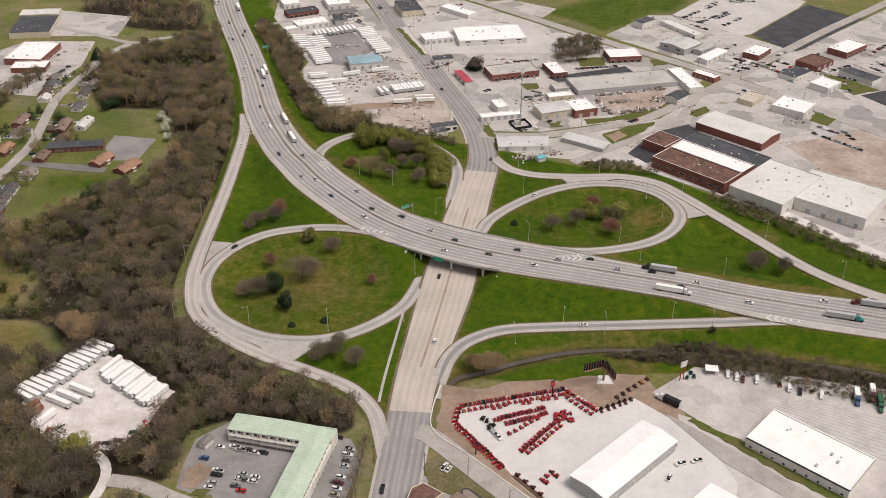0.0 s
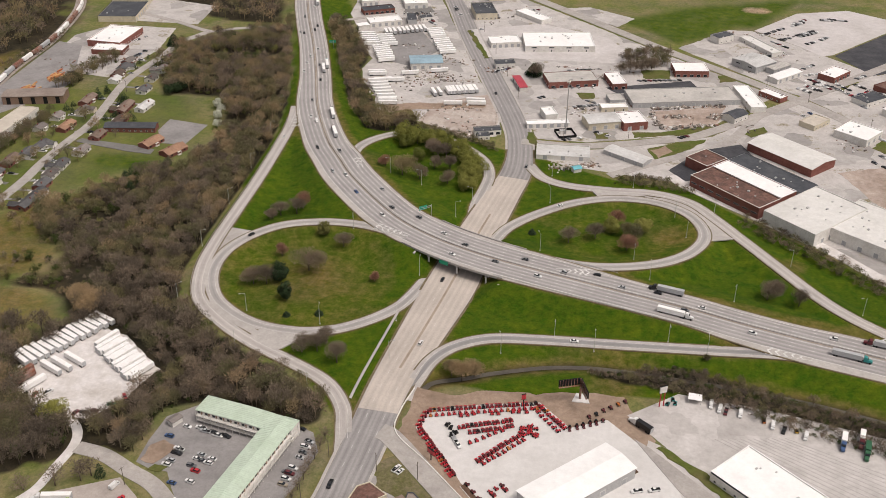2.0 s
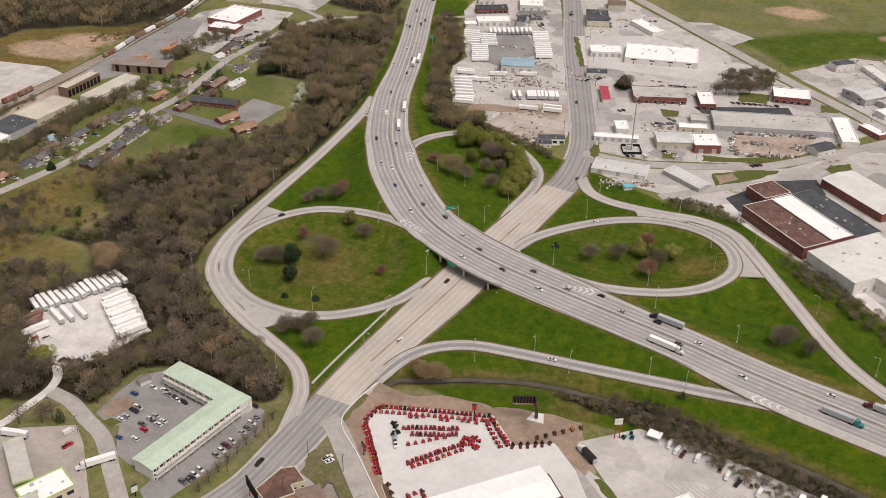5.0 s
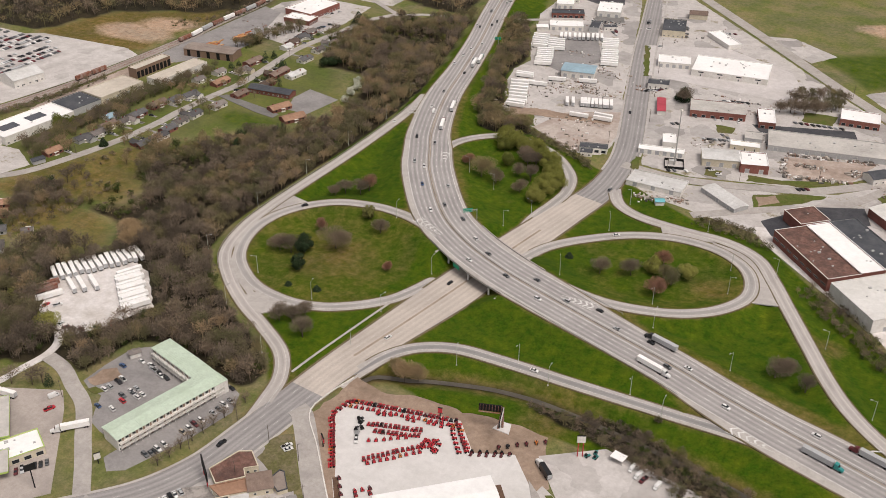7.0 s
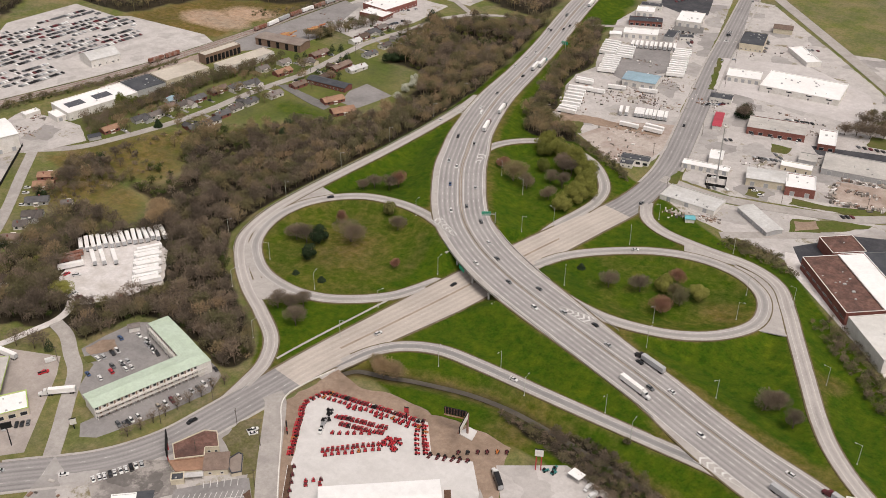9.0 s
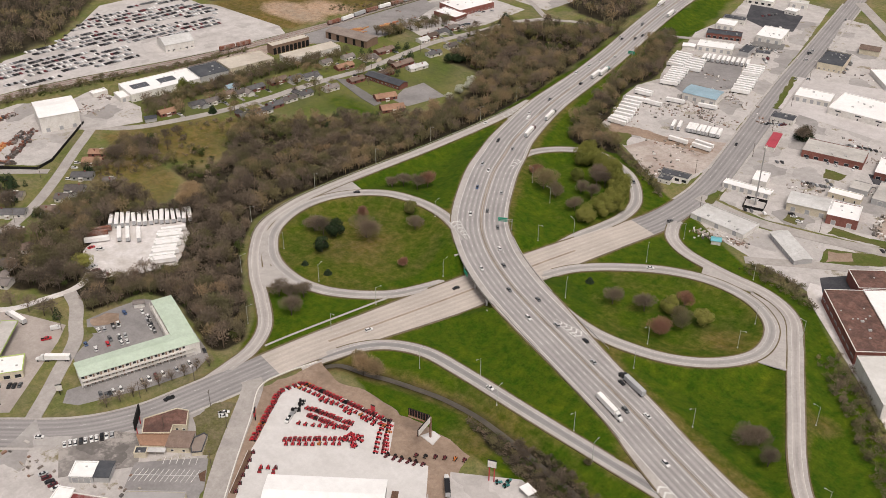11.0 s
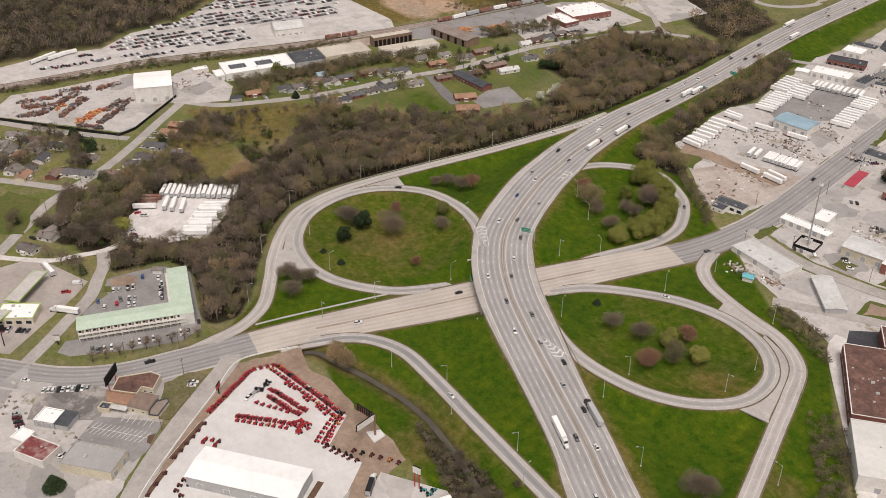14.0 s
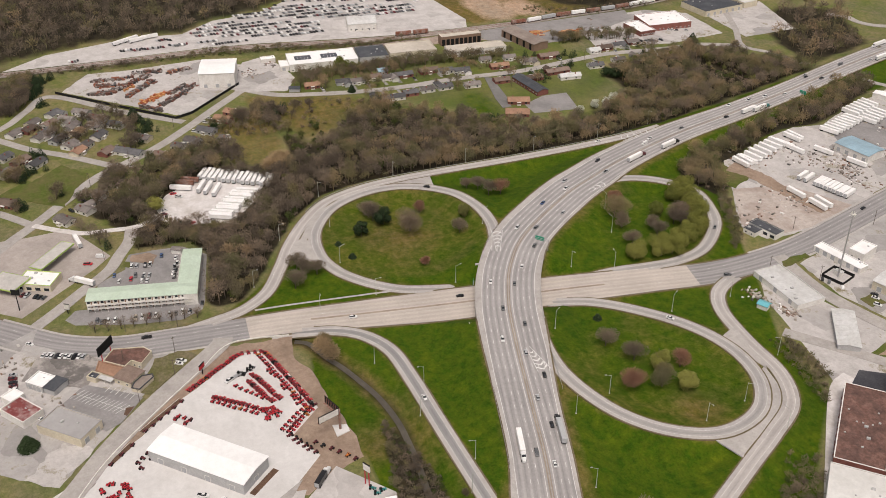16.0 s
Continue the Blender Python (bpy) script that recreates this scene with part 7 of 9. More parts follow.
# stacks of trailers side by side: first and last place, heading, number
STACKS = [(-112, 837, -110, 833, 12, 2), (-103, 820, -103, 820, 21, 1), (-107, 817, -90, 778, 16, 7), (-92, 822, -92, 822, 15, 1), (-90, 775, -88, 770, 10, 2), (-142, 936, -132, 908, 14, 6), (-122, 902, -109, 868, 22, 8), (-124, 932, -115, 910, 16, 5),
          (-79, 958, -72, 939, 22, 5), (-68, 929, -57, 898, 22, 7), (-82, 840, -82, 840, 20, 1), (-57, 850, -57, 850, 19, 1), (-34, 778, -34, 778, 9, 1), (-17, 787, -15, 781, 6, 2), (-125, 944, -90, 961, 112, 10), (-54, 799, -50, 801, 113, 2), (-43, 804, -20, 812, 112, 9)]
for x0, y0, x1, y1, a, n in STACKS:
    for i in range(n):
        t = i / max(1, n - 1)
        trailer(x0 + (x1 - x0) * t + vr.uniform(-0.5, 0.5), y0 + (y1 - y0) * t, a + vr.uniform(-1.5, 1.5), "trailer_white", 15.5 if a < 60 else 13)
# north yard buildings
B("long_white_shed", "long white-roofed shed behind the trailer yard", -133, 974, 17, 33, 5, 115, "white_wall", "white_roof", openings=[(3, "dock", 5)], units=3)
B("small_white_shed", "small white shed beside the trailer yard", -151, 956, 8, 11, 4, 118, "white_wall", "white_roof", "low")
B("small_shed", "small shed with a black flat roof", -107, 986, 20, 9, 5, 104, "grey_wall", "dark_roof", units=1)
B("low_dark_store", "low store with a dark patched roof", -94, 993, 13, 9, 4, 30, "white_wall", "dark_roof", openings=[(0, "win", 3)], units=2)
B("brick_shed", "brick shed with a dark roof and pale openings", -147, 1009, 14, 33, 5, 117, "brick", "dark_roof", openings=[(3, "shop", 6)], units=2)
B("white_workshop", "white-roofed workshop beside the freeway verge", -162, 1036, 17, 18, 5.5, 112, "white_wall", "white_roof", openings=[(3, "dock", 3)], units=1)
B("dark_roofed_store", "store with a black flat roof", -166, 1056, 11, 22, 5, 108, "white_wall", "dark_roof", openings=[(3, "win", 4)], units=2)
B("white_roofed_hall", "white-roofed hall beside the street", -114, 1042, 24, 32, 6, 17, "white_wall", "white_roof", openings=[(0, "dock", 3), (1, "shop", 3)], units=5)
B("far_white_store", "long white-roofed store beside a dark car park", -182, 1131, 14, 27, 5, 108, "white_wall", "white_roof", openings=[(3, "shop", 4)], units=2)
B("far_pale_hall", "pale-roofed hall near the street", -148, 1150, 12, 18, 5.5, 111, "white_wall", "pale_roof", openings=[(3, "dock", 2)], units=1)
B("far_small_office", "small white office on the dark car park", -141, 1124, 12, 12, 4.5, 100, "white_wall", "white_roof", openings=[(3, "win", 3)], units=1)
B("street_shop", "small shop with a dark roof by the street", -30, 1075, 18, 14, 5, 18, "cream_wall", "shingle_brown", "gable")

# ---- machinery dealer ----
def tractor_row(x0, y0, x1, y1, step, a, canopy=True, color="red"):
    n = max(2, int(math.hypot(x1 - x0, y1 - y0) / step))
    for i in range(n):
        t = i / (n - 1)
        tractor(x0 + (x1 - x0) * t + vr.uniform(-0.25, 0.25), y0 + (y1 - y0) * t + vr.uniform(-0.25, 0.25), a + vr.uniform(-6, 6), color if vr.random() < 0.9 else vr.choice(("orange", "black", "maroon")), canopy and vr.random() < 0.8)


for x0, y0, x1, y1, a, two in ((28, 347, 7, 377, 220, 0), (7, 379, 8.5, 389, 180, 0), (10, 390.5, 62, 404, 104, 1), (64, 402.5, 77, 387.5, 38, 1)):
    tractor_row(x0, y0, x1, y1, 2.1, a)
    if two:
        nx, ny = -(y1 - y0), x1 - x0
        ln = math.hypot(nx, ny)
        tractor_row(x0 - nx / ln * 3.6, y0 - ny / ln * 3.6, x1 - nx / ln * 3.6, y1 - ny / ln * 3.6, 2.7, a, False)
tractor_row(26, 380, 51, 389, 1.9, 110)
tractor_row(32, 377, 52, 385, 1.9, 110)
tractor_row(33, 370, 47, 381, 2.6, 120, False)
tractor_row(38, 358, 57, 380, 2.2, 130, True)
tractor_row(41, 357, 58, 376, 2.8, 130, False)
for x, y in ((26, 389), (29, 390), (32, 391.5), (41, 393), (44, 393.5), (51, 396), (54, 396.5), (58, 397)):
    tractor(x, y, 100 + vr.uniform(-30, 30), "red", False)
for i in range(15):
    tractor(61 + vr.uniform(-5, 4), 384 + vr.uniform(-5, 4), vr.uniform(0, 360), "red", False)
tractor_row(80, 388, 96, 396.5, 2.6, 280, True, "maroon")
tractor_row(89, 398, 107, 413, 3.4, 290, False, "maroon")
tractor_row(46, 339, 51, 344, 2.0, 140, False)
tractor_row(48, 337, 53, 341, 2.4, 140)
tractor_row(68, 321, 73, 316, 2.2, 50, False, "maroon")
tractor_row(72, 322, 77, 317, 2.4, 50, False, "maroon")
for x0, y0, x1, y1 in ((34, 341, 50, 321), (58, 314, 68, 303)):
    tractor_row(x0 + 1.2, y0 + 1, x1 + 1.2, y1 + 1, 4.2, 140, False, "maroon")
for i in range(20):
    tractor(89 + vr.uniform(-7, 7), 304 + vr.uniform(-7, 7), vr.uniform(0, 360), "red", False)
for x, y, a in ((22, 379, 80), (20, 381, 60), (23, 374, 100), (25, 376, 140)):
    tractor(x, y, a, "black", True, "dark skid-steer machine on the dealer lot")
car("pickup", "white", 27, 368, 300, 0.1, "with a trailer on the dealer lot")
flat = empty("flatbed_trailer", pose(24.2, 373, 0.1, 0, 0, 120), "grey flatbed trailer hitched to a pickup", "trailer")
part("bed", mesh_of("bed", *box_vf(-3.6, 2.2, -1.1, 1.1, 0.7, 0.85), M["steel"]), flat)
part("drawbar", mesh_of("drawbar", *box_vf(-5.0, -3.6, -0.12, 0.12, 0.6, 0.75), M["steel"]), flat)
for wy in (-1.0, 1.0):
    for wx in (-0.2, 0.8):
        part("wheel", wheel_mesh(0.38, 0.24), flat, "", pose(wx, wy, 0.38))
for x, y, a in ((97, 351, 30), (105, 341, 60), (112, 350, 200), (120, 352, 200)):
    car("pickup", "white", x, y, a, 0.1, "parked on a lot")
# mulch beds between the lot and the street, and the paved strip with kerbs behind the building
for i, (x0, y0, x1, y1, w_) in enumerate(((33, 342, 51, 320, 1.4), (57.5, 315, 69, 303, 1.4), (78, 295, 88, 286, 1.4), (100, 376, 112, 362, 1.6))):
    d_ = np.array([[x0, y0, 0.0], [(x0 + x1) / 2, (y0 + y1) / 2, 0.0], [x1, y1, 0.0]])
    structure("ground_mulch_bed_%d" % (i + 1), strip_vf(d_, w_, -w_, 0.16, 0.2), "mulch", "", "ground")
    structure("trim_bed_kerb_%d" % (i + 1), joined(strip_vf(d_, w_ + 0.25, w_, 0.24, 0.3), strip_vf(d_, -w_, -w_ - 0.25, 0.24, 0.3)), "concrete_new", "", "kerb")
# low kerb walls round the dealer lot
WALL = spline([(-1, 407), (-5, 388), (-4, 372), (14, 354), (40, 327), (66, 302), (92, 284)], 4)
WALL = np.column_stack([WALL, np.full(len(WALL), 0.0)])
structure("wall_dealer_street", strip_vf(WALL, 0.25, -0.25, 0.7, 0.9), "white_wall", "low white wall along the dealer lot", "wall")

# ---- truck yard ----
for x, y in ((150, 417), (154, 414), (164, 412), (179, 405.5), (194, 400)):
    car("van", "white", x, y, 255 + vr.uniform(-6, 6), 0.1, "parked along the truck yard fence", "vans in the truck yard")
car("pickup", "maroon", 157, 413, 255, 0.1, "parked along the truck yard fence")
car("pickup", "black", 184, 403, 250, 0.1, "parked along the truck yard fence")
for x, y, c, b in ((211, 397, "blue", "trailer_white"), (220, 400, "maroon", "trailer_white"), (221, 392, "green", "paint_green")):
    semi(c, b, x, y, 255, 0.1, 7.0, "parked in the truck yard")
semi("white", "paint_black", 113, 396, 140, 0.1, 9.0, "parked beside the fence")
for x, y, c in ((175, 408, "orange"), (190, 403, "yellow"), (128, 414, "teal"), (131, 418, "teal"), (132, 415, "teal")):
    tractor(x, y, vr.uniform(60, 120), c, True, "%s work machine parked in the truck yard" % c, "work machines")
shade = empty("shade_canopy", pose(142, 419.5, 0.2, 0, 0, -8), "white flat canopy on four posts", "canopy")
part("roof", mesh_of("roof", *joined(box_vf(-3.4, 3.4, -2.6, 2.6, 2.6, 2.85), box_vf(-3.2, 3.2, -2.4, 2.4, 2.85, 2.95)), M["white_roof"]), shade)
for px in (-3.1, 3.1):
    for py in (-2.3, 2.3):
        part("post", cached("shadepost", lambda: mesh_of("post", *box_vf(-0.1, 0.1, -0.1, 0.1, -0.1, 2.6), M["steel"])), shade, "", pose(px, py, 0))
# open joints between the concrete lanes of the yard
for i in range(12):
    t = i / 11
    x0, y0, x1, y1 = 150 + 34 * t, 392 + 6 * t, 212 + 22 * t, 352 + 24 * t
    d_ = np.array([[x0, y0, 0.0], [(x0 + x1) / 2, (y0 + y1) / 2, 0.0], [x1, y1, 0.0]])
    structure("trim_yard_joint_%d" % (i + 1), strip_vf(d_, 0.14, -0.14, 0.085, 0.05), "joint", "", "pavement")

# ---- motel ----
for i in range(14):
    t = (i + 0.5) / 14
    if i in (3, 4, 9):
        continue
    car(vr.choice(KINDS), vr.choice(COLORS), -61 + 8 * t + 13 * math.cos(radians(-13)) * 0.75, 308 + 52 * t + 0.4, -13 + vr.uniform(-4, 4), 0.1, "parked before the motel", "cars at the motel")
for x, y, c in ((-106, 333, "white"), (-105, 336, "silver"), (-104, 341, "black"), (-104, 344, "white"), (-93, 339, "white"), (-90, 338, "grey"), (-92, 342, "silver"), (-87, 337, "white"), (-86, 340, "white"), (-91, 324, "white"), (-91, 331, "red"), (-99, 322, "blue"), (-112, 352, "blue"),
                (-106, 360, "white"), (-99, 360, "white"), (-96, 358, "silver"), (-92, 358, "black"), (-89, 356, "white"), (-85, 356, "black"), (-53, 308, "grey"), (-51, 312, "black"), (-49, 337, "grey"), (-45, 355, "white"), (-44, 359, "black"), (-50, 367, "black"), (-94, 334, "grey")):
    car(vr.choice(KINDS), c, x, y, -13 + vr.uniform(-5, 5) + vr.choice((0, 180)), 0.1, "parked at the motel", "cars at the motel")


def galleries(cx, cy, w, d, a, side, n):
    """Open walkways on three floors along a motel front."""
    g = empty("motel_gallery", pose(cx, cy, 0, 0, 0, a), "white open motel galleries with railings on three floors", "gallery")
    m = wall_xf(side, w, d)
    for lv in range(3):
        z = lv * 2.38
        if lv:
            part("floor_slab", mesh_of("floor_slab", *box_vf(-w / 2 + 0.5, w / 2 - 0.5, 0.02, 1.7, z - 0.2, z), M["white_wall"]), g, "", m)
            part("railing", mesh_of("railing", *joined(box_vf(-w / 2 + 0.5, w / 2 - 0.5, 1.62, 1.7, z + 0.9, z + 1.05), box_vf(-w / 2 + 0.5, w / 2 - 0.5, 1.64, 1.68, z + 0.1, z + 0.16), *[box_vf(-w / 2 + 0.6 + i * 0.6, -w / 2 + 0.68 + i * 0.6, 1.63, 1.69, z, z + 0.95) for i in range(int((w - 1.2) / 0.6))]), M["white_wall"]), g, "", m)
        for i in range(n):
            x = -w / 2 + w * (i + 0.5) / n
            part("door", cached("mdoor", lambda: mesh_of("door", *box_vf(-1.4, -0.5, 0.02, 0.08, 0.02, 1.95), M["brown_wall"])), g, "", m @ pose(x, 0, z))
            part("window", cached("mwin", lambda: mesh_of("window", *box_vf(-0.2, 1.4, 0.02, 0.07, 0.6, 1.95), M["glass"])), g, "", m @ pose(x, 0, z))
    for i in range(n + 1):
        part("post", cached("mpost", lambda: mesh_of("post", *box_vf(-0.1, 0.1, 1.5, 1.7, 0, 7.1), M["white_wall"])), g, "", m @ pose(-w / 2 + 0.6 + i * (w - 1.2) / n, 0, 0))


galleries(-65, 335, 61, 13, 77, 0, 16)
galleries(-77, 365, 50, 11, -13, 0, 12)
B("motel_entrance", "white motel stair tower with a pale green roof", -55, 362, 8, 8, 7.6, 77, "white_wall", "green_roof", units=0)
B("motel_outbuilding", "small white outbuilding beside the motel lot", -113, 362, 6, 4, 3, 60, "white_wall", "shingle", "gable")

# ---- fuel station ----
def canopy(cx, cy, w, d, a, h, label, posts=3):
    c = empty("canopy", pose(cx, cy, 0, 0, 0, a), label, "canopy")
    part("roof", mesh_of("roof", *box_vf(-w / 2, w / 2, -d / 2, d / 2, h, h + 0.25), M["grey_roof"]), c)
    part("fascia", mesh_of("fascia", *joined(box_vf(-w / 2 - 0.1, w / 2 + 0.1, -d / 2 - 0.1, -d / 2, h - 0.5, h + 0.5), box_vf(-w / 2 - 0.1, w / 2 + 0.1, d / 2, d / 2 + 0.1, h - 0.5, h + 0.5), box_vf(-w / 2 - 0.1, -w / 2, -d / 2, d / 2, h - 0.5, h + 0.5), box_vf(w / 2, w / 2 + 0.1, -d / 2, d / 2, h - 0.5, h + 0.5)), M["paint_lime"]), c, "lime green fascia")
    for i in range(posts):
        x = -w / 2 + w * (i + 0.5) / posts
        part("post", cached(("cpost", h), lambda: mesh_of("post", *box_vf(-0.2, 0.2, -0.2, 0.2, 0, h), M["grey_wall"])), c, "", pose(x, 0, 0))
        part("pump", cached("pump", lambda: mesh_of("pump", *box_vf(-0.4, 0.4, -0.3, 0.3, 0.15, 1.8, 0.05), M["paint_silver"])), c, "", pose(x + 1.5, 0, 0))


M["paint_lime"] = plain("lime_paint", (0.45, 0.62, 0.16), 0.5)
canopy(-129, 288, 32, 9, 140, 5, "long fuel canopy with a pale roof and lime fascia", 5)
canopy(-107, 262, 20, 16, 50, 5, "fuel canopy with a grey roof and lime fascia", 4)
B("fuel_station_shop", "flat white-roofed fuel station shop with lime trim", -106, 279, 22, 15, 4.5, 62, "cream_wall", "white_roof", units=7, trim="paint_lime", openings=[(0, "shop", 4)])
semi("white", "trailer_white", -100, 300, 228, 0.1, 13.5, "parked beside the fuel station")
semi("white", "trailer_white", -152, 303, 190, 0.1, 13.5, "parked beside the fuel station")
car("pickup", "red", -118, 308, 70, 0.1, "parked at the fuel station")
car("van", "white", -124, 316, 70, 0.1, "parked at the fuel station")
parked_row(-97, 268, -88, 282, 6, 140, 0.6, "parked at the fuel station", "cars at the fuel station")

# ---- corner shops ----
parked_row(-31, 277, -21, 299, 10, -25, 0.95, "parked beside the street", "cars beside the street", ["white"] * 5 + ["silver", "black"])
parked_row(0, 348, 4, 345, 2, 60, 1, "parked on the grass", "cars beside the street", ["white"])
parked_row(-20, 262, -4, 262, 5, 80, 0.8, "parked at the repair shop", "cars at the repair shop")
parked_row(20, 268, 26, 280, 3, 40, 0.8, "parked at the repair shop", "cars at the repair shop")

def post_sign(name, label, x, y, a, h, w, ph, face, two=False):
    s = empty(name, pose(x, y, ground_z(x, y), 0, 0, a), label, "sign")
    for px in ((-w * 0.3, w * 0.3) if two else (0,)):
        part("post", mesh_of("post", *tube_vf((px, 0, -0.3), (px, 0, h), 0.3, 0.25, 8), M["tyre"] if not two else M["paint_red"]), s)
    part("panel", mesh_of("panel", *box_vf(-w / 2, w / 2, -0.3, 0.3, h - ph * 0.3, h + ph * 0.7), M[face]), s)
    part("top_rail", mesh_of("top_rail", *box_vf(-w / 2 - 0.15, w / 2 + 0.15, -0.35, 0.35, h + ph * 0.7, h + ph * 0.7 + 0.15), M["tyre"]), s)
    part("bottom_rail", mesh_of("bottom_rail", *box_vf(-w / 2 - 0.15, w / 2 + 0.15, -0.35, 0.35, h - ph * 0.3 - 0.15, h - ph * 0.3), M["tyre"]), s)


post_sign("billboard", "black-backed billboard beside the road", -17, 310, 142, 7, 13.5, 5, "tyre", True)
post_sign("pole_sign", "dark tall pole sign with a red top", 56, 399, 20, 8, 2.2, 3, "paint_red")
post_sign("pole_sign", "white pole sign on two red posts", 125, 413, 30, 10, 4, 4, "white_wall", True)
post_sign("pole_sign", "black pole sign beside the fuel station", -81, 267, 60, 12, 5, 3, "tyre")
post_sign("pole_sign", "white sign before the motel", -68, 293, 60, 4, 3, 3.5, "white_wall")
post_sign("pole_sign", "red and white dealer sign at the corner", 16, 356, 140, 5, 4.5, 2.5, "paint_red")
bb = empty("billboard", pose(84, 412, ground_z(84, 412)), "V-shaped billboard on one steel column, seen from behind", "billboard")
part("column", mesh_of("column", *tube_vf((0, 0, -0.3), (0, 0, 13), 0.6, 0.55, 10), M["rust"]), bb)
part("footing", mesh_of("footing", *prism_vf([(-4, -3), (5, -3), (3, 4), (-2, 4)], -0.4, 0.5), M["concrete_new"]), bb, "pale concrete footing")
for a, s in ((200, 1), (-72, -1)):
    def slab(x0, x1, y0, y1, z0, z1):
        return box_vf(x0, x1, min(s * y0, s * y1), max(s * y0, s * y1), z0, z1)
    pn = part("panel", mesh_of("panel", *slab(0.5, 12, -0.25, 0.25, 10, 14), M["tyre"]), bb, "", pose(0, 0, 0, 0, 0, a))
    part("catwalk", mesh_of("catwalk", *slab(0.5, 12, 0.3, 1.2, 9.7, 9.8), M["rust"]), pn)
    part("poster", mesh_of("poster", *slab(0.7, 11.8, -0.32, -0.255, 10.2, 13.8), M["white_wall"]), pn, "pale poster face")
    for i in range(8):
        part("brace", mesh_of("brace", *slab(-0.1, 0.1, 0.3, 0.5, 9.8, 14), M["rust"]), pn, "", pose(0.9 + i * 1.5, 0, 0))

# ---- green road signs ----
M["sign_green"] = plain("sign_green", (0.015, 0.33, 0.20), 0.5)
def overhead_sign(x, y, z, a, reach, label):
    s = empty("road_sign", pose(x, y, z, 0, 0, a), label, "road sign")
    part("post", mesh_of("post", *tube_vf((0, 0, -2), (0, 0, 8.2), 0.25, 0.2, 8), M["steel"]), s)
    part("arm", mesh_of("arm", *joined(tube_vf((0, 0, 7.6), (reach, 0, 7.6), 0.12, 0.1, 6), tube_vf((0, 0, 6.6), (reach, 0, 6.6), 0.12, 0.1, 6)), M["steel"]), s)
    p = part("panel", mesh_of("panel", *box_vf(reach - 6, reach, -0.45, -0.2, 5.8, 8.6), M["sign_green"]), s, "green sign panel with white border")
    part("border", mesh_of("border", *joined(box_vf(reach - 5.8, reach - 0.2, -0.5, -0.46, 8.3, 8.4), box_vf(reach - 5.8, reach - 0.2, -0.5, -0.46, 6.0, 6.1), box_vf(reach - 5, reach - 1, -0.5, -0.46, 7.3, 7.6), box_vf(reach - 4.6, reach - 1.4, -0.5, -0.46, 6.7, 6.95)), M["white_wall"]), p)


x, y, z, a = on_path(fw, np.interp(-596, -fw[:, 1], fs), 19.0)
overhead_sign(-20, 577, 7.0, a - 90, 9, "green overhead freeway sign on a cantilever post")
x, y, z, a = on_path(fw, np.interp(-905, -fw[:, 1], fs), 15.5)
overhead_sign(-163, 884, 3.4, a - 90, 4, "green freeway exit sign on a roadside post")
bs = empty("road_sign", pose(0, 0, 0), "green sign hung on the bridge parapet", "road sign")
x, y, z, a = on_path(fw, np.interp(-540, -fw[:, 1], fs) + 4, -20.6)
bs.matrix_basis = pose(x, y, z, 0, 0, a)
part("panel", mesh_of("panel", *box_vf(-3.2, 3.2, -0.25, -0.1, -1.5, 1.0), M["sign_green"]), bs)
part("bracket", mesh_of("bracket", *box_vf(-2.5, 2.5, -0.1, 0.3, -0.4, -0.2), M["steel"]), bs)

# ---- mast with its fenced pad ----
mast = empty("radio_mast", pose(61, 735, 0), "slim grey radio mast in a fenced pad", "mast")
part("pole", mesh_of("pole", *tube_vf((0, 0, 0), (0, 0, 46), 0.6, 0.25, 8), M["steel"]), mast)
part("antennas", mesh_of("antennas", *joined(*[box_vf(math.cos(i) * 1.2 - 0.15, math.cos(i) * 1.2 + 0.15, math.sin(i) * 1.2 - 0.15, math.sin(i) * 1.2 + 0.15, 43, 45.5) for i in range(6)], box_vf(-1.3, 1.3, -1.3, 1.3, 44.2, 44.35)), M["white_wall"]), mast)
fence = empty("fence", pose(61, 735, 0, 0, 0, 20), "dark screened fence round the mast", "fence")
for i in range(4):
    part("panel", cached("fpan", lambda: mesh_of("panel", *box_vf(-7, 7, -7.05, -6.95, 0, 2.2), M["tyre"])), fence, "", pose(0, 0, 0, 0, 0, 90 * i))
B("equipment_cabin", "small pale equipment cabin beside the mast", 59, 737, 5, 3, 2.8, 20, "white_wall", "metal_roof", units=0)
B("teal_shed", "small shed with a teal roof", 72, 672, 6, 5, 3, 30, "white_wall", "teal_roof", "gable")

# ---- railway ----
structure("railway_bed", strip_vf(RAIL, 5.5, -5.5, 0.0, 0.8), "rail_ballast", "brown ballast bed of the railway", "railway")
for o in (2.9, 1.5, -1.5, -2.9):
    structure("railway_rail", strip_vf(RAIL, o + 0.08, o - 0.08, 0.15, 0.15), "rust", "", "railway")


def rail_car(s, off, color, label, h=4.2):
    x, y, z, a = on_path(RAIL, s, off)
    c = empty("rail_car", pose(x, y, z + 0.15, 0, 0, a), label, "rail car", "freight train")
    part("body", cached(("rc", color, h), lambda: mesh_of("body", *loft([(-7.6, 1.45, 1.1, h, 0.85), (7.6, 1.45, 1.1, h, 0.85)]), M[color])), c)
    part("frame", cached("rcf", lambda: mesh_of("frame", *box_vf(-8, 8, -1.0, 1.0, 0.8, 1.08), M["tyre"])), c)
    for bx in (-5.5, 5.5):
        part("bogie", cached("bog", lambda: mesh_of("bogie", *joined(*[tube_vf((dx, -0.9, 0.45), (dx, 0.9, 0.45), 0.45, 0.45, 8) for dx in (-0.9, 0.9)]), M["tyre"])), c, "", pose(bx, 0, 0))


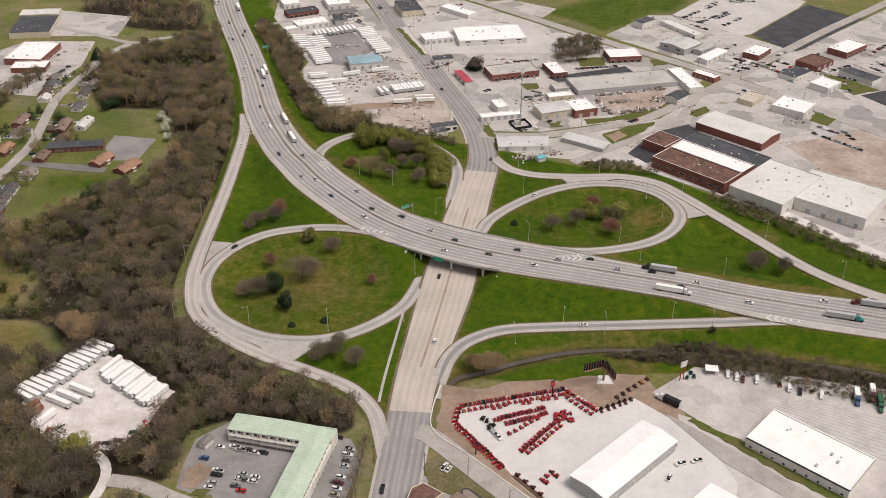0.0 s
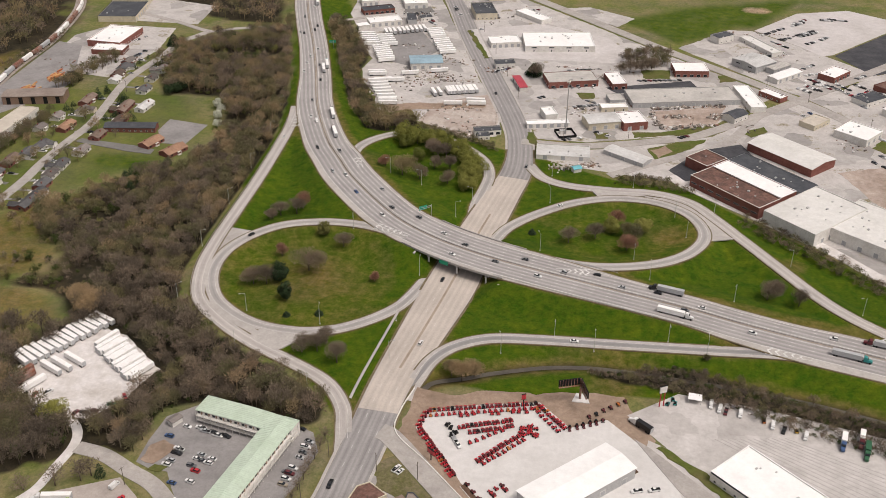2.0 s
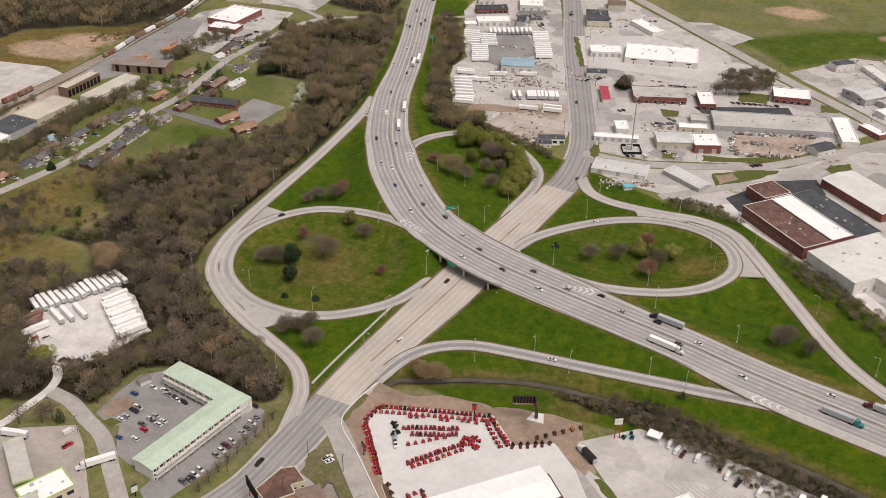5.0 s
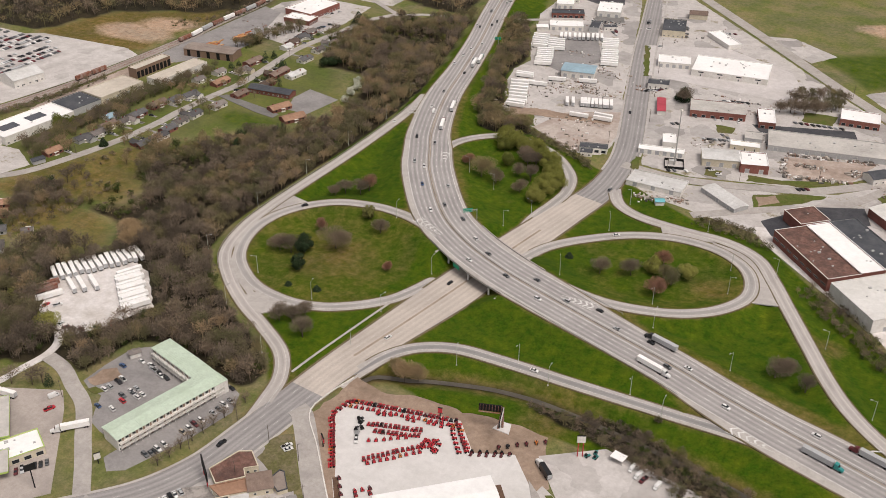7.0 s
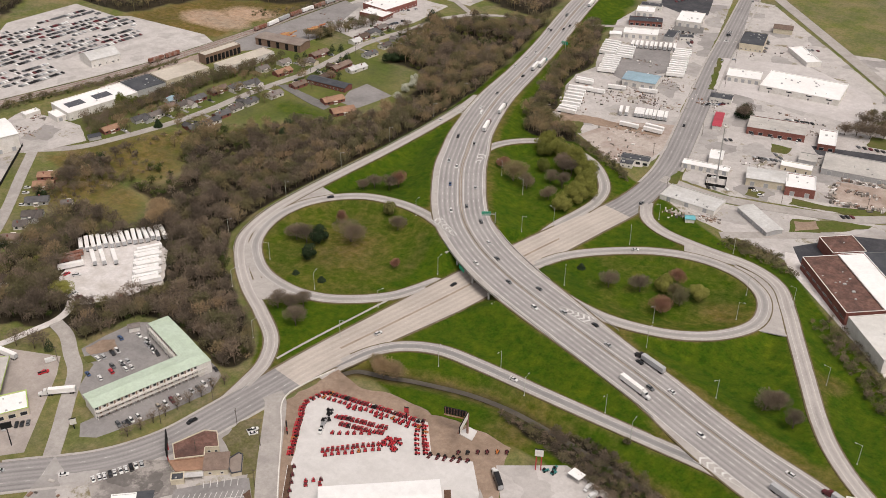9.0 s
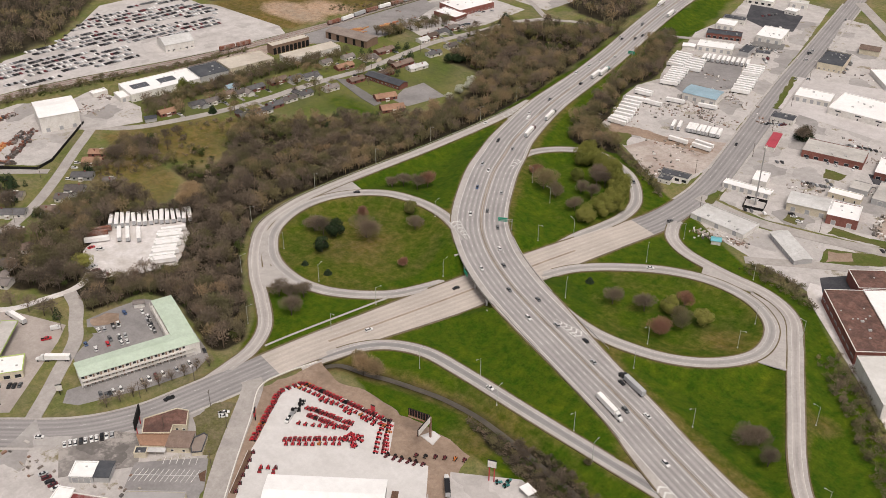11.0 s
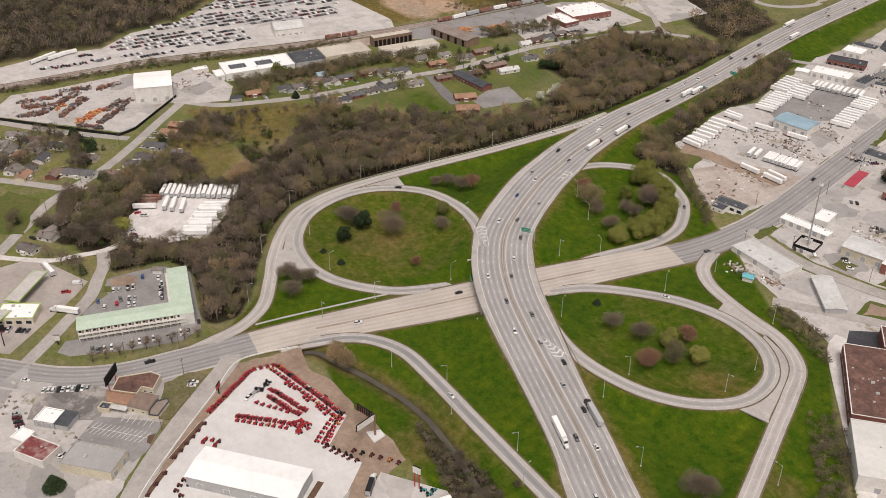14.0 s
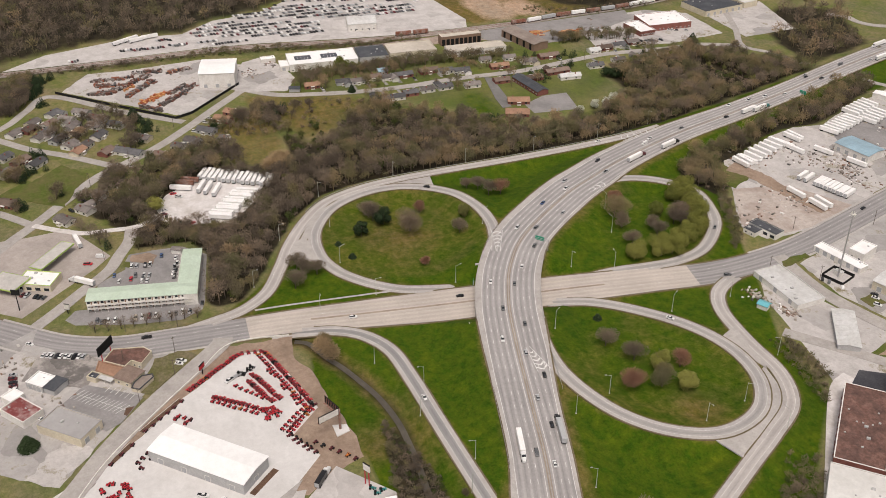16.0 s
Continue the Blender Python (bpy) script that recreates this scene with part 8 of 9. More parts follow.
rs = np.concatenate([[0], np.cumsum(np.hypot(*np.diff(RAIL[:, :2], axis=0).T))])
s0 = np.interp(748, RAIL[:, 1], rs)
for i in range(14):
    rail_car(s0 + 17.5 * i, -2.2, ("trailer_white", "trailer_white", "paint_silver", "rust")[i % 4 if i % 5 else 3], ("white hopper rail car on the railway", "rusty brown rail car on the railway")[0 if i % 5 else 1])
s0 = np.interp(628, RAIL[:, 1], rs)
for i in range(2):
    rail_car(s0 + 17.5 * i, 2.2, "rust", "rusty brown rail car on the railway", 4.4)

# ---- single trees ----
def tree_thing(x, y, h, r, kind, label, tint, name="tree"):
    g = np.random.default_rng(int(abs(x * 77 + y * 13)) + 3)
    t = empty(name, pose(x, y, ground_z(x, y), 0, 0, g.uniform(0, 360)), label, "tree" if name == "tree" else "shrub", "trees in the interchange" if name == "tree" else "")
    if kind in ("bare", "red") and name == "tree":
        h, r = h * 1.25, r * 1.3
    if kind == "leaf":
        h, r = h * 1.08, r * 1.18
    v, f = wood_frame(g, h, r, 11, 5)
    part("trunk", big_mesh("trunk", v, f, M["bark"]), t)
    if kind == "street":
        cloud, mat = twig_cloud(g, h, r, 420, 1.4, 0.10), "twigs"
    elif kind == "bare":
        cloud, mat = twig_cloud(g, h, r, int(1200 + 36 * r * r), 1.15, 0.15), "twigs"
    elif kind == "red":
        cloud, mat = twig_cloud(g, h, r, int(1300 + 50 * r * r), 1.1, 0.15), "reddish"
    elif kind == "leaf":
        cloud, mat = leaf_cloud(g, h, r, int(2600 + 80 * r * r), 0.30, 0.12), "leaves"
    elif kind == "white":
        cloud, mat = leaf_cloud(g, h, r, int(1200 + 40 * r * r), 0.30, 0.15), "blossom"
    elif kind == "round":
        cloud, mat = leaf_cloud(g, h, r, int(1500 + 50 * r * r), 0.4, 0.12), "evergreen"
    elif kind == "pine":
        cloud, mat = leaf_cloud(g, h, r, int(1500 + 50 * r * r), 0.38, 0.1), "spring_scrub"
    else:
        cloud, mat = cone_cloud(g, h, r, int(1100 + 40 * r * r), 0.55), "evergreen"
    part("crown", big_mesh("crown", *cloud, M[mat], {"tint": np.clip(tint + g.normal(0, 0.05, len(cloud[0])), 0, 1)}), t)


TREES = [(-85, 509, 12, 9.5, "bare", 0.3), (-99, 495, 12, 7.0, "round", 0.1), (-90, 477, 11, 6.0, "round", 0.3), (-114, 489, 9, 6.5, "bare", 0.3), (-106, 490, 10, 6, "bare", 0.05), (-106, 523, 7, 3.4, "red", 0.2), (-70, 538, 8, 5, "bare", 0.2), (-85, 547, 10, 5.0, "pine", 0.9),
         (-122, 573, 8, 5.5, "bare", 0.15), (-112, 577, 9, 5.5, "bare", 0.1), (-126, 566, 6, 4, "bare", 0.3), (-110, 585, 10, 5, "red", 0.3), (-56, 438, 8, 5, "bare", 0.14),
         (-62, 701, 12, 8, "leaf", 0.5), (-51, 699, 12, 8.5, "leaf", 0.45), (-58, 692, 9, 6, "leaf", 0.2), (-41, 699, 11, 7.5, "leaf", 0.5), (-33, 697, 12, 8, "leaf", 0.55), (-23, 689, 11, 7.5, "leaf", 0.4), (-14.5, 680, 12, 8.5, "leaf", 0.5), (-9, 671, 11, 7, "leaf", 0.4), (-4, 664, 12, 8, "leaf", 0.55), (1, 655, 11, 7.5, "leaf", 0.5), (1, 647, 10, 7, "leaf", 0.6), (-6, 649, 11, 7.5, "leaf", 0.5), (-3.6, 631, 10, 7.5, "leaf", 0.65), (-36, 683, 10, 7, "bare", 0.3), (-31, 676, 9, 6, "bare", 0.1), (-25, 678, 9, 6, "bare", 0.05), (-19, 656, 9, 5.5, "bare", 0.1), (-18, 637, 8, 5, "bare", 0.3), (-31, 659, 8, 4.5, "bare", 0.2), (-46, 671, 9, 5.5, "leaf", 0.05), (-52, 643, 12, 9.5, "bare", 0.7), (-39, 641, 9, 5.5, "bare", 0.35), (-66, 651, 7, 4.5, "red", 0.5),
         (71, 568, 8, 5.5, "bare", 0.2), (88, 576, 9, 6, "bare", 0.1), (98, 586, 10, 6, "leaf", 0.7), (118, 590, 10, 5.5, "leaf", 0.9), (113, 578, 9, 5.5, "bare", 0.5), (108, 564, 9, 6.5, "red", 0.3), (102, 596, 9, 5, "red", 0.5), (107, 582, 8, 4.5, "bare", 0.6),
         (190, 521, 10, 7.0, "bare", 0.2), (196, 526, 8, 5, "bare", 0.2), (207, 515, 9, 4.5, "bare", 0.05), (-67, 428, 9, 5.5, "bare", 0.14), (-59, 430, 8, 5, "bare", 0.1), (-46, 422, 10, 6, "bare", 0.15),
         (22, 420, 10, 6, "bare", 0.9), (28, 424, 9, 5, "bare", 0.8), (16, 423, 8, 4.5, "bare", 0.7), (27, 858, 12, 8, "ever", 0.1), (30, 852, 11, 7, "bare", 0.1), (112, 877, 10, 7, "bare", 0.2), (122, 879, 10, 7, "bare", 0.15), (131, 883, 9, 6, "bare", 0.25), (104, 874, 9, 6, "bare", 0.2),
         (-330, 360, 12, 6, "ever", 0.1), (-290, 440, 11, 8, "bare", 0.1), (-196, 445, 12, 9, "bare", 0.95), (-205, 452, 11, 8, "bare", 0.9), (-174, 356, 9, 7, "leaf", 0.9), (-226, 740, 9, 4.5, "white", 0.5), (-217, 718, 9, 4.5, "white", 0.6), (-212, 702, 8, 4, "white", 0.4), (-219, 730, 8, 4, "white", 0.7), (43, 268, 8, 5, "ever", 0.6), (-318, 878, 12, 7, "ever", 0.1), (-309, 872, 10, 5, "ever", 0.2), (-271, 772, 9, 8, "round", 0.4), (-276, 764, 8, 7, "round", 0.5), (-323, 541, 7, 3.2, "ever", 0.3), (-377, 546, 10, 6, "leaf", 0.1), (-371, 553, 9, 5, "leaf", 0.05)]
KIND = {"white": "small tree in white spring blossom", "bare": "leafless grey-brown deciduous tree with fine twigs", "red": "budding tree with a reddish thin crown", "leaf": "spring tree with a fresh yellow-green crown", "round": "dark green rounded evergreen tree with a dense crown", "ever": "dark green evergreen tree with a dense crown", "pine": "bright green conifer with a loose broad crown"}
for x, y, h, r, k, tint in TREES:
    tree_thing(x, y, h, r, k, KIND[k], tint)
for x, y, r, k in ((-43, 504, 3.2, "red"), (-67, 464, 2, "ever"), (-85, 460, 1.6, "ever"), (47, 576, 2, "ever"), (150, 452, 1.8, "bare")):
    tree_thing(x, y, r * 1.7, r, k, "small rounded shrub standing in the mown grass", 0.5, "shrub")
# leafless street trees before the motel
for i in range(9):
    t = i / 8
    tree_thing(-43 + 6 * t, 306 + 56 * t, 7.5, 3.8, "street", "small leafless street tree on the verge", 0.3)

# ---- woods, hedges and yard trees ----
def bare_protos(n, h, r, twigs, length, width, limbs=5):
    return [stack([wood_frame(rng, h, r, limbs, 3), twig_cloud(rng, h, r, twigs, length, width)]) for _ in range(n)]


near = bare_protos(9, 10, 5.3, 450, 0.95, 0.30)
far = bare_protos(6, 11, 6.0, 110, 1.7, 0.58, 3)
shrubs = [twig_cloud(rng, 3.0, 2.4, 70, 0.8, 0.32) for _ in range(5)]
leafy = [stack([wood_frame(rng, 9, 4, 4, 3), leaf_cloud(rng, 9, 4.2, 260, 0.42, 0.2)]) for _ in range(4)]
bushes = [leaf_cloud(rng, 3.2, 2.6, 110, 0.36, 0.05) for _ in range(4)]
cones = [stack([wood_frame(rng, 9, 3, 3, 3), cone_cloud(rng, 9, 3.4, 220, 0.6)]) for _ in range(3)]
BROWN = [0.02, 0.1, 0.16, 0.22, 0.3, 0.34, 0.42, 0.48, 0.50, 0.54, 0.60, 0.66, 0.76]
for k, poly in WOODS.items():
    distant = k in ("woods_far_west", "woods_beyond_clay", "woods_far_north", "woods_rail_edge")
    x, y = scatter(poly, 10.6 if distant else 6.2, 2.0)
    clearing = np.array([noise.noise(Vector((a * 0.018, b * 0.018, 3.1))) for a, b in zip(x, y)])
    if k == "woods_belt":
        thin = np.where(x > -205, 0.5, np.where(y > 600, 0.3, 0.05))
        keep = (clearing < thin) & ~inside(MEADOW, x, y) & ~inside(OPEN_LAND, x, y)
        x, y = x[keep], y[keep]
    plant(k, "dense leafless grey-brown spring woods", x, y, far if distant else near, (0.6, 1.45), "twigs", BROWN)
    if not distant:
        x, y = scatter(poly, 7.5, 1.0)
        keep = ~inside(MEADOW, x, y) & ~inside(OPEN_LAND, x, y)
        x, y = x[keep], y[keep]
        plant(k + "_undergrowth", "low brown thicket under the woods", x, y, shrubs, (0.7, 1.6), "twigs", BROWN)
        x, y = scatter(poly, 11, 2)
        if k == "woods_belt":
            keep = (rng.random(len(x)) < np.where(x < -225, 1.0, 0.45)) & ~inside(MEADOW, x, y)
            x, y = x[keep], y[keep]
        plant(k + "_green_trees", "scattered budding green trees in the woods", x, y, leafy + bushes + bushes, (0.6, 1.15), "spring_scrub", [0.0, 0.0, 0.2, 0.4, 0.6, 1.0])
HEDGES = {
    "creek_thicket": (THICKET, 2.5),
    "warehouse_hedge": ([(186, 617), (203, 616), (240, 574), (278, 528), (320, 486), (312, 474), (270, 520), (224, 564), (181, 606)], 3.6),
    "ramp_hedge": ([(98, 656), (104, 668), (149, 667), (165, 646), (130, 650)], 3.4),
    "factory_tree_line": ([(-372, 506), (-372, 540), (-370, 600), (-372, 645), (-360, 655), (-358, 700), (-348, 706), (-346, 690), (-356, 640), (-362, 540), (-364, 506)], 3.9),
    "motel_thicket": ([(-123, 336), (-124, 352), (-122, 368), (-106, 381), (-80, 377), (-56, 371), (-60, 379), (-104, 391), (-132, 374), (-133, 338)], 4.3),
    "rail_scrub": ([(-459, 300), (-459, 440), (-451, 505), (-433, 575), (-426, 640), (-420, 640), (-424, 575), (-440, 505), (-450, 440), (-450, 330)], 3.3),
    "school_hedge": ([(-380, 760), (-376, 790), (-368, 830), (-356, 842), (-350, 826), (-362, 790), (-366, 758)], 4.6),
    "diner_hedge": ([(-62, 740), (-26, 722), (2, 708), (13, 696), (10, 692), (-2, 701), (-32, 714), (-62, 730)], 3.0),
    "clay_scrub": ([(-477, 772), (-474, 789), (-450, 815), (-444, 866), (-446, 920), (-434, 905), (-429, 860), (-432, 800), (-450, 775)], 5.5),
    "depot_brush": ([(102, 896), (110, 925), (140, 936), (149, 924), (146, 896), (125, 886)], 5.0),
    "scrap_yard_edge": ([(-470, 232), (-462, 330), (-452, 350), (-450, 300), (-440, 240)], 6),
}
RUSSET = [0.04, 0.3, 0.34, 0.38, 0.46, 0.5, 0.56, 0.62, 0.5, 0.4]
TALL = ("factory_tree_line", "depot_brush", "motel_thicket", "school_hedge")
for k, (poly, sp) in HEDGES.items():
    x, y = scatter(poly, sp, 1.0, False)
    order = rng.permutation(len(x))
    x, y = x[order], y[order]
    n = len(x)
    plant(k, "tangled leafless brown bushes in a row", x[: n * 4 // 5], y[: n * 4 // 5], near if k in TALL else shrubs, (0.7, 1.05) if k in TALL else (0.5, 1.15) if k == "creek_thicket" else (0.7, 1.5), "twigs", RUSSET, "bushes")
    plant(k + "_green", "dark green bushes among the brown ones", x[n * 4 // 5:], y[n * 4 // 5:], bushes, (0.4, 0.9), "spring_scrub", [0.0, 0.1, 0.3], "bushes")
    if sp < 4:
        x, y = scatter(poly, max(8.5, sp * 2.6), 1.0, False)
        plant(k + "_trees", "small leafless trees in the hedge", x, y, near, (0.35, 0.75), "twigs", RUSSET, "bushes")
x, y = scatter(SCRUB, 5.5, 1.0)
keep = ~inside(OPEN_LAND, x, y) | (np.array([noise.noise(Vector((a * 0.04, b * 0.04, 1.7))) for a, b in zip(x, y)]) > 0.05)
x, y = x[keep], y[keep]
plant("scrub_thicket", "tangled brown and green scrub on rough ground", x, y, shrubs + [bushes[0]], (0.5, 1.5), "twigs", BROWN, "bushes")
YARD_TREES = {
    "yard_trees_street": ([(-368, 500), (-356, 760), (-345, 850), (-290, 850), (-280, 700), (-300, 560), (-340, 480)], 12),
    "yard_trees_corner": ([(-385, 275), (-375, 305), (-345, 345), (-318, 372), (-296, 378), (-272, 352), (-282, 330), (-300, 300), (-326, 274), (-350, 262)], 8.0),
    "yard_trees_gravel_lane": ([(-300, 245), (-292, 285), (-270, 300), (-262, 290), (-246, 268), (-222, 288), (-200, 276), (-206, 250), (-240, 232), (-270, 232)], 6.4),
    "yard_trees_main_street": ([(-246, 330), (-262, 356), (-246, 380), (-222, 368), (-196, 345), (-176, 326), (-188, 304), (-210, 316), (-226, 330)], 5.6),
    "yard_trees_lane": ([(-172, 306), (-160, 330), (-138, 328), (-122, 318), (-128, 312), (-146, 318), (-160, 296)], 5.0),
    "yard_trees_trailer_lot": ([(-262, 345), (-252, 375), (-262, 420), (-232, 410), (-205, 372), (-180, 345), (-203, 322), (-228, 330)], 7.5),
    "yard_trees_brick": ([(-300, 449), (-280, 458), (-308, 480), (-333, 475), (-325, 456)], 6),
    "yard_trees_school_lot": ([(-376, 760), (-372, 800), (-350, 806), (-338, 790), (-350, 760)], 7),
    "yard_trees_rail_bend": ([(-472, 240), (-472, 262), (-459, 281), (-431, 303), (-400, 308), (-379, 291), (-369, 272), (-373, 258), (-400, 245)], 5.2),
    "yard_trees_west_lane": ([(-266, 256), (-253, 275), (-230, 268), (-207, 277), (-201, 256), (-230, 245)], 5.0),
    "yard_trees_lawn_edge": ([(-231, 280), (-222, 299), (-193, 299), (-190, 281)], 6.0),
    "yard_trees_meadow_edge": ([(-310, 404), (-303, 422), (-262, 420), (-222, 410), (-221, 395), (-262, 402)], 5.0),
    "yard_trees_far": ([(-420, 200), (-470, 240), (-440, 320), (-400, 320), (-360, 230)], 8),
    "scrub_trees": ([(-262, 440), (-276, 395), (-318, 442), (-318, 500), (-300, 552), (-262, 590), (-240, 630), (-226, 650), (-220, 610), (-240, 560), (-262, 500)], 11),
    "yard_trees_school": ([(-360, 760), (-320, 780), (-318, 850), (-350, 850)], 11),
    "yard_trees_town": ([(300, 720), (400, 640), (560, 800), (560, 1000), (420, 900)], 28),
}
for k, (poly, sp) in YARD_TREES.items():
    x, y = scatter(poly, sp * 0.62, 2.0)
    clump = np.array([noise.noise(Vector((a * 0.035, b * 0.035, 8.7))) for a, b in zip(x, y)]) > -0.02
    x, y = x[clump], y[clump]
    if k == "scrub_trees":
        keep = ~inside(OPEN_LAND, x, y) | (rng.random(len(x)) < 0.08)
        x, y = x[keep], y[keep]
    n = len(x)
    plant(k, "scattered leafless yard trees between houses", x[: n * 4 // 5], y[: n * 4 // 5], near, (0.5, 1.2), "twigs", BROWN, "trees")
    plant(k + "_evergreen", "scattered evergreen yard trees between houses", x[n * 4 // 5:], y[n * 4 // 5:], cones, (0.5, 0.9), "evergreen", [0.2, 0.5], "trees")

# ---- vehicle auction yard and scrap yard ----
def many_mat(name, cols):
    m, n, l, b = tree_of(name, 0.45)
    g = n.new("ShaderNodeNewGeometry")
    r = n.new("ShaderNodeValToRGB")
    r.color_ramp.interpolation = "CONSTANT"
    els = r.color_ramp.elements
    els[0].color, els[1].color, els[1].position = (*cols[0], 1), (*cols[1], 1), 1 / len(cols)
    for i, c in enumerate(cols[2:], 2):
        els.new(i / len(cols)).color = (*c, 1)
    l.new(g.outputs["Random Per Island"], r.inputs[0])
    l.new(r.outputs[0], b.inputs["Base Color"])
    return m


M["many_cars"] = many_mat("mixed_car_paint", [PAINT["white"], PAINT["black"], PAINT["grey"], PAINT["silver"], PAINT["grey"], PAINT["black"], PAINT["white"], PAINT["silver"], PAINT["grey"], PAINT["black"], PAINT["maroon"]])
M["many_scrap"] = many_mat("mixed_scrap", [(0.17, 0.075, 0.05), (0.26, 0.09, 0.05), (0.12, 0.10, 0.09), (0.22, 0.19, 0.17), (0.06, 0.055, 0.055), (0.14, 0.06, 0.045), (0.36, 0.33, 0.31), (0.10, 0.08, 0.07)])
M["many_orange"] = many_mat("orange_steel_and_timber", [(0.42, 0.13, 0.05), (0.50, 0.24, 0.09), (0.36, 0.10, 0.045), (0.55, 0.31, 0.13)])
M["many_clutter"] = many_mat("mixed_clutter", [(0.46, 0.43, 0.40), (0.25, 0.22, 0.19), (0.38, 0.34, 0.30), (0.12, 0.11, 0.10), (0.72, 0.70, 0.68), (0.24, 0.14, 0.10), (0.33, 0.27, 0.22), (0.16, 0.13, 0.11)])
cv, cf = loft([(-2.3, 0.85, 0.3, 0.95, 0.9), (-1.9, 0.9, 0.25, 1.05, 0.9), (-1.2, 0.9, 0.25, 1.5, 0.75), (0.3, 0.9, 0.25, 1.5, 0.75), (1.0, 0.9, 0.25, 1.0, 0.9), (2.3, 0.85, 0.3, 0.8, 0.9)])
cv = np.array(cv)
quads_ = [q for q in cf if len(q) == 4]


bxv = np.array(box_vf(-0.5, 0.5, -0.5, 0.5, 0, 1)[0])
bxf = [tuple(q) for q in BOX_F]


def crowd(name, label, spots, mat, category, verts=cv, faces=quads_):
    V, F, o = [], [], 0
    for x, y, a, sx, sy, sz in spots:
        c, s = math.cos(a), math.sin(a)
        px, py = verts[:, 0] * sx, verts[:, 1] * sy
        V.append(np.stack([x + px * c - py * s, y + px * s + py * c, verts[:, 2] * sz + 0.06], 1))
        F.append(np.array(faces) + o)
        o += len(verts)
    me = big_mesh(name, np.concatenate(V), np.concatenate(F), M[mat])
    me.shade_flat()
    tagged(new(name, me), label, category, "", "stuff")


spots = []
for row in range(15):
    x0 = -480 - row * 9.5
    for i in range(90):
        y = 390 + row * 5 + i * 2.9
        if vr.random() < 0.07 or (i // 11 + row) % 5 == 3 or (x0 > -500 and y > 560):
            continue
        if inside([(-482, 436), (-524, 436), (-552, 470), (-566, 520), (-604, 566), (-632, 606), (-632, 672), (-570, 680), (-526, 690), (-470, 696), (-458, 600), (-470, 520)], np.array([x0]), np.array([y]))[0] and not (-500 < x0 < -460 and 572 < y < 626):
            spots.append((x0 + vr.uniform(-0.4, 0.4), y, radians(15 + vr.uniform(-4, 4)), 1, 1, 1))
for x0, y0, x1, y1, n in ((-493, 367, -490, 408, 17), (-511, 402, -508, 417, 6), (-491, 412, -490, 430, 8), (-480, 320, -484, 330, 4)):
    for i in range(n):
        t = i / n
        spots.append((x0 + (x1 - x0) * t + vr.uniform(-2, 2), y0 + (y1 - y0) * t, radians(vr.uniform(-10, 30)), 1, 1, 1))
for x, y, a in ((-514, 368, 120), (-517, 373, 120), (-520, 379, 120), (-515, 384, 110), (-518, 390, 110), (-520, 397, 100)):
    trailer(x, y, a, label="white box trailer parked on the auction yard")
crowd("auction_cars", "hundreds of mixed cars parked in rows on the auction yard", spots, "many_cars", "cars")
spots = []
for x0, y0, x1, y1, n, sp in ((-351, 384, -364, 400, 60, 0.9), (-364, 400, -387, 418, 70, 0.9), (-380, 361, -409, 385, 110, 1.2), (-392, 346, -424, 384, 190, 1.3), (-396, 331, -394, 347, 70, 1.6), (-424, 335, -423, 371, 90, 1.2), (-412, 338, -408, 356, 60, 1.6), (-374, 394, -388, 410, 60, 1.0), (-422, 399, -427, 420, 40, 1.6), (-355, 369, -342, 382, 50, 1.2), (-432, 372, -430, 396, 50, 1.6)):
    for i in range(n):
        t = vr.random()
        spots.append((x0 + (x1 - x0) * t + vr.gauss(0, sp), y0 + (y1 - y0) * t + vr.gauss(0, sp), math.atan2(y1 - y0, x1 - x0) + vr.choice((0, 1.57)) + vr.gauss(0, 0.2), vr.choice((1.2, 2.4, 3.5, 5.5)) * vr.uniform(0.7, 1.2), vr.uniform(0.8, 2.4), vr.uniform(0.5, 2.4)))
lot = []
for x0, y0, x1, y1, n in ((242, 1000, 267, 1026, 11), (276, 1034, 290, 1049, 6), (276, 1005, 296, 1023, 9), (279, 1002, 299, 1020, 9), (254, 993, 267, 987, 6), (297, 995, 309, 1010, 7), (282, 981, 292, 990, 5), (307, 1059, 320, 1057, 6), (257, 863, 270, 851, 6), (262, 872, 275, 859, 7), (266, 881, 281, 869, 7), (270, 889, 286, 875, 7)):
    for i in range(n):
        if vr.random() < 0.85:
            t = i / n
            lot.append((x0 + (x1 - x0) * t + vr.uniform(-0.3, 0.3), y0 + (y1 - y0) * t, math.atan2(y1 - y0, x1 - x0) + 1.57 + vr.uniform(-0.1, 0.1), 1, 1, 1))
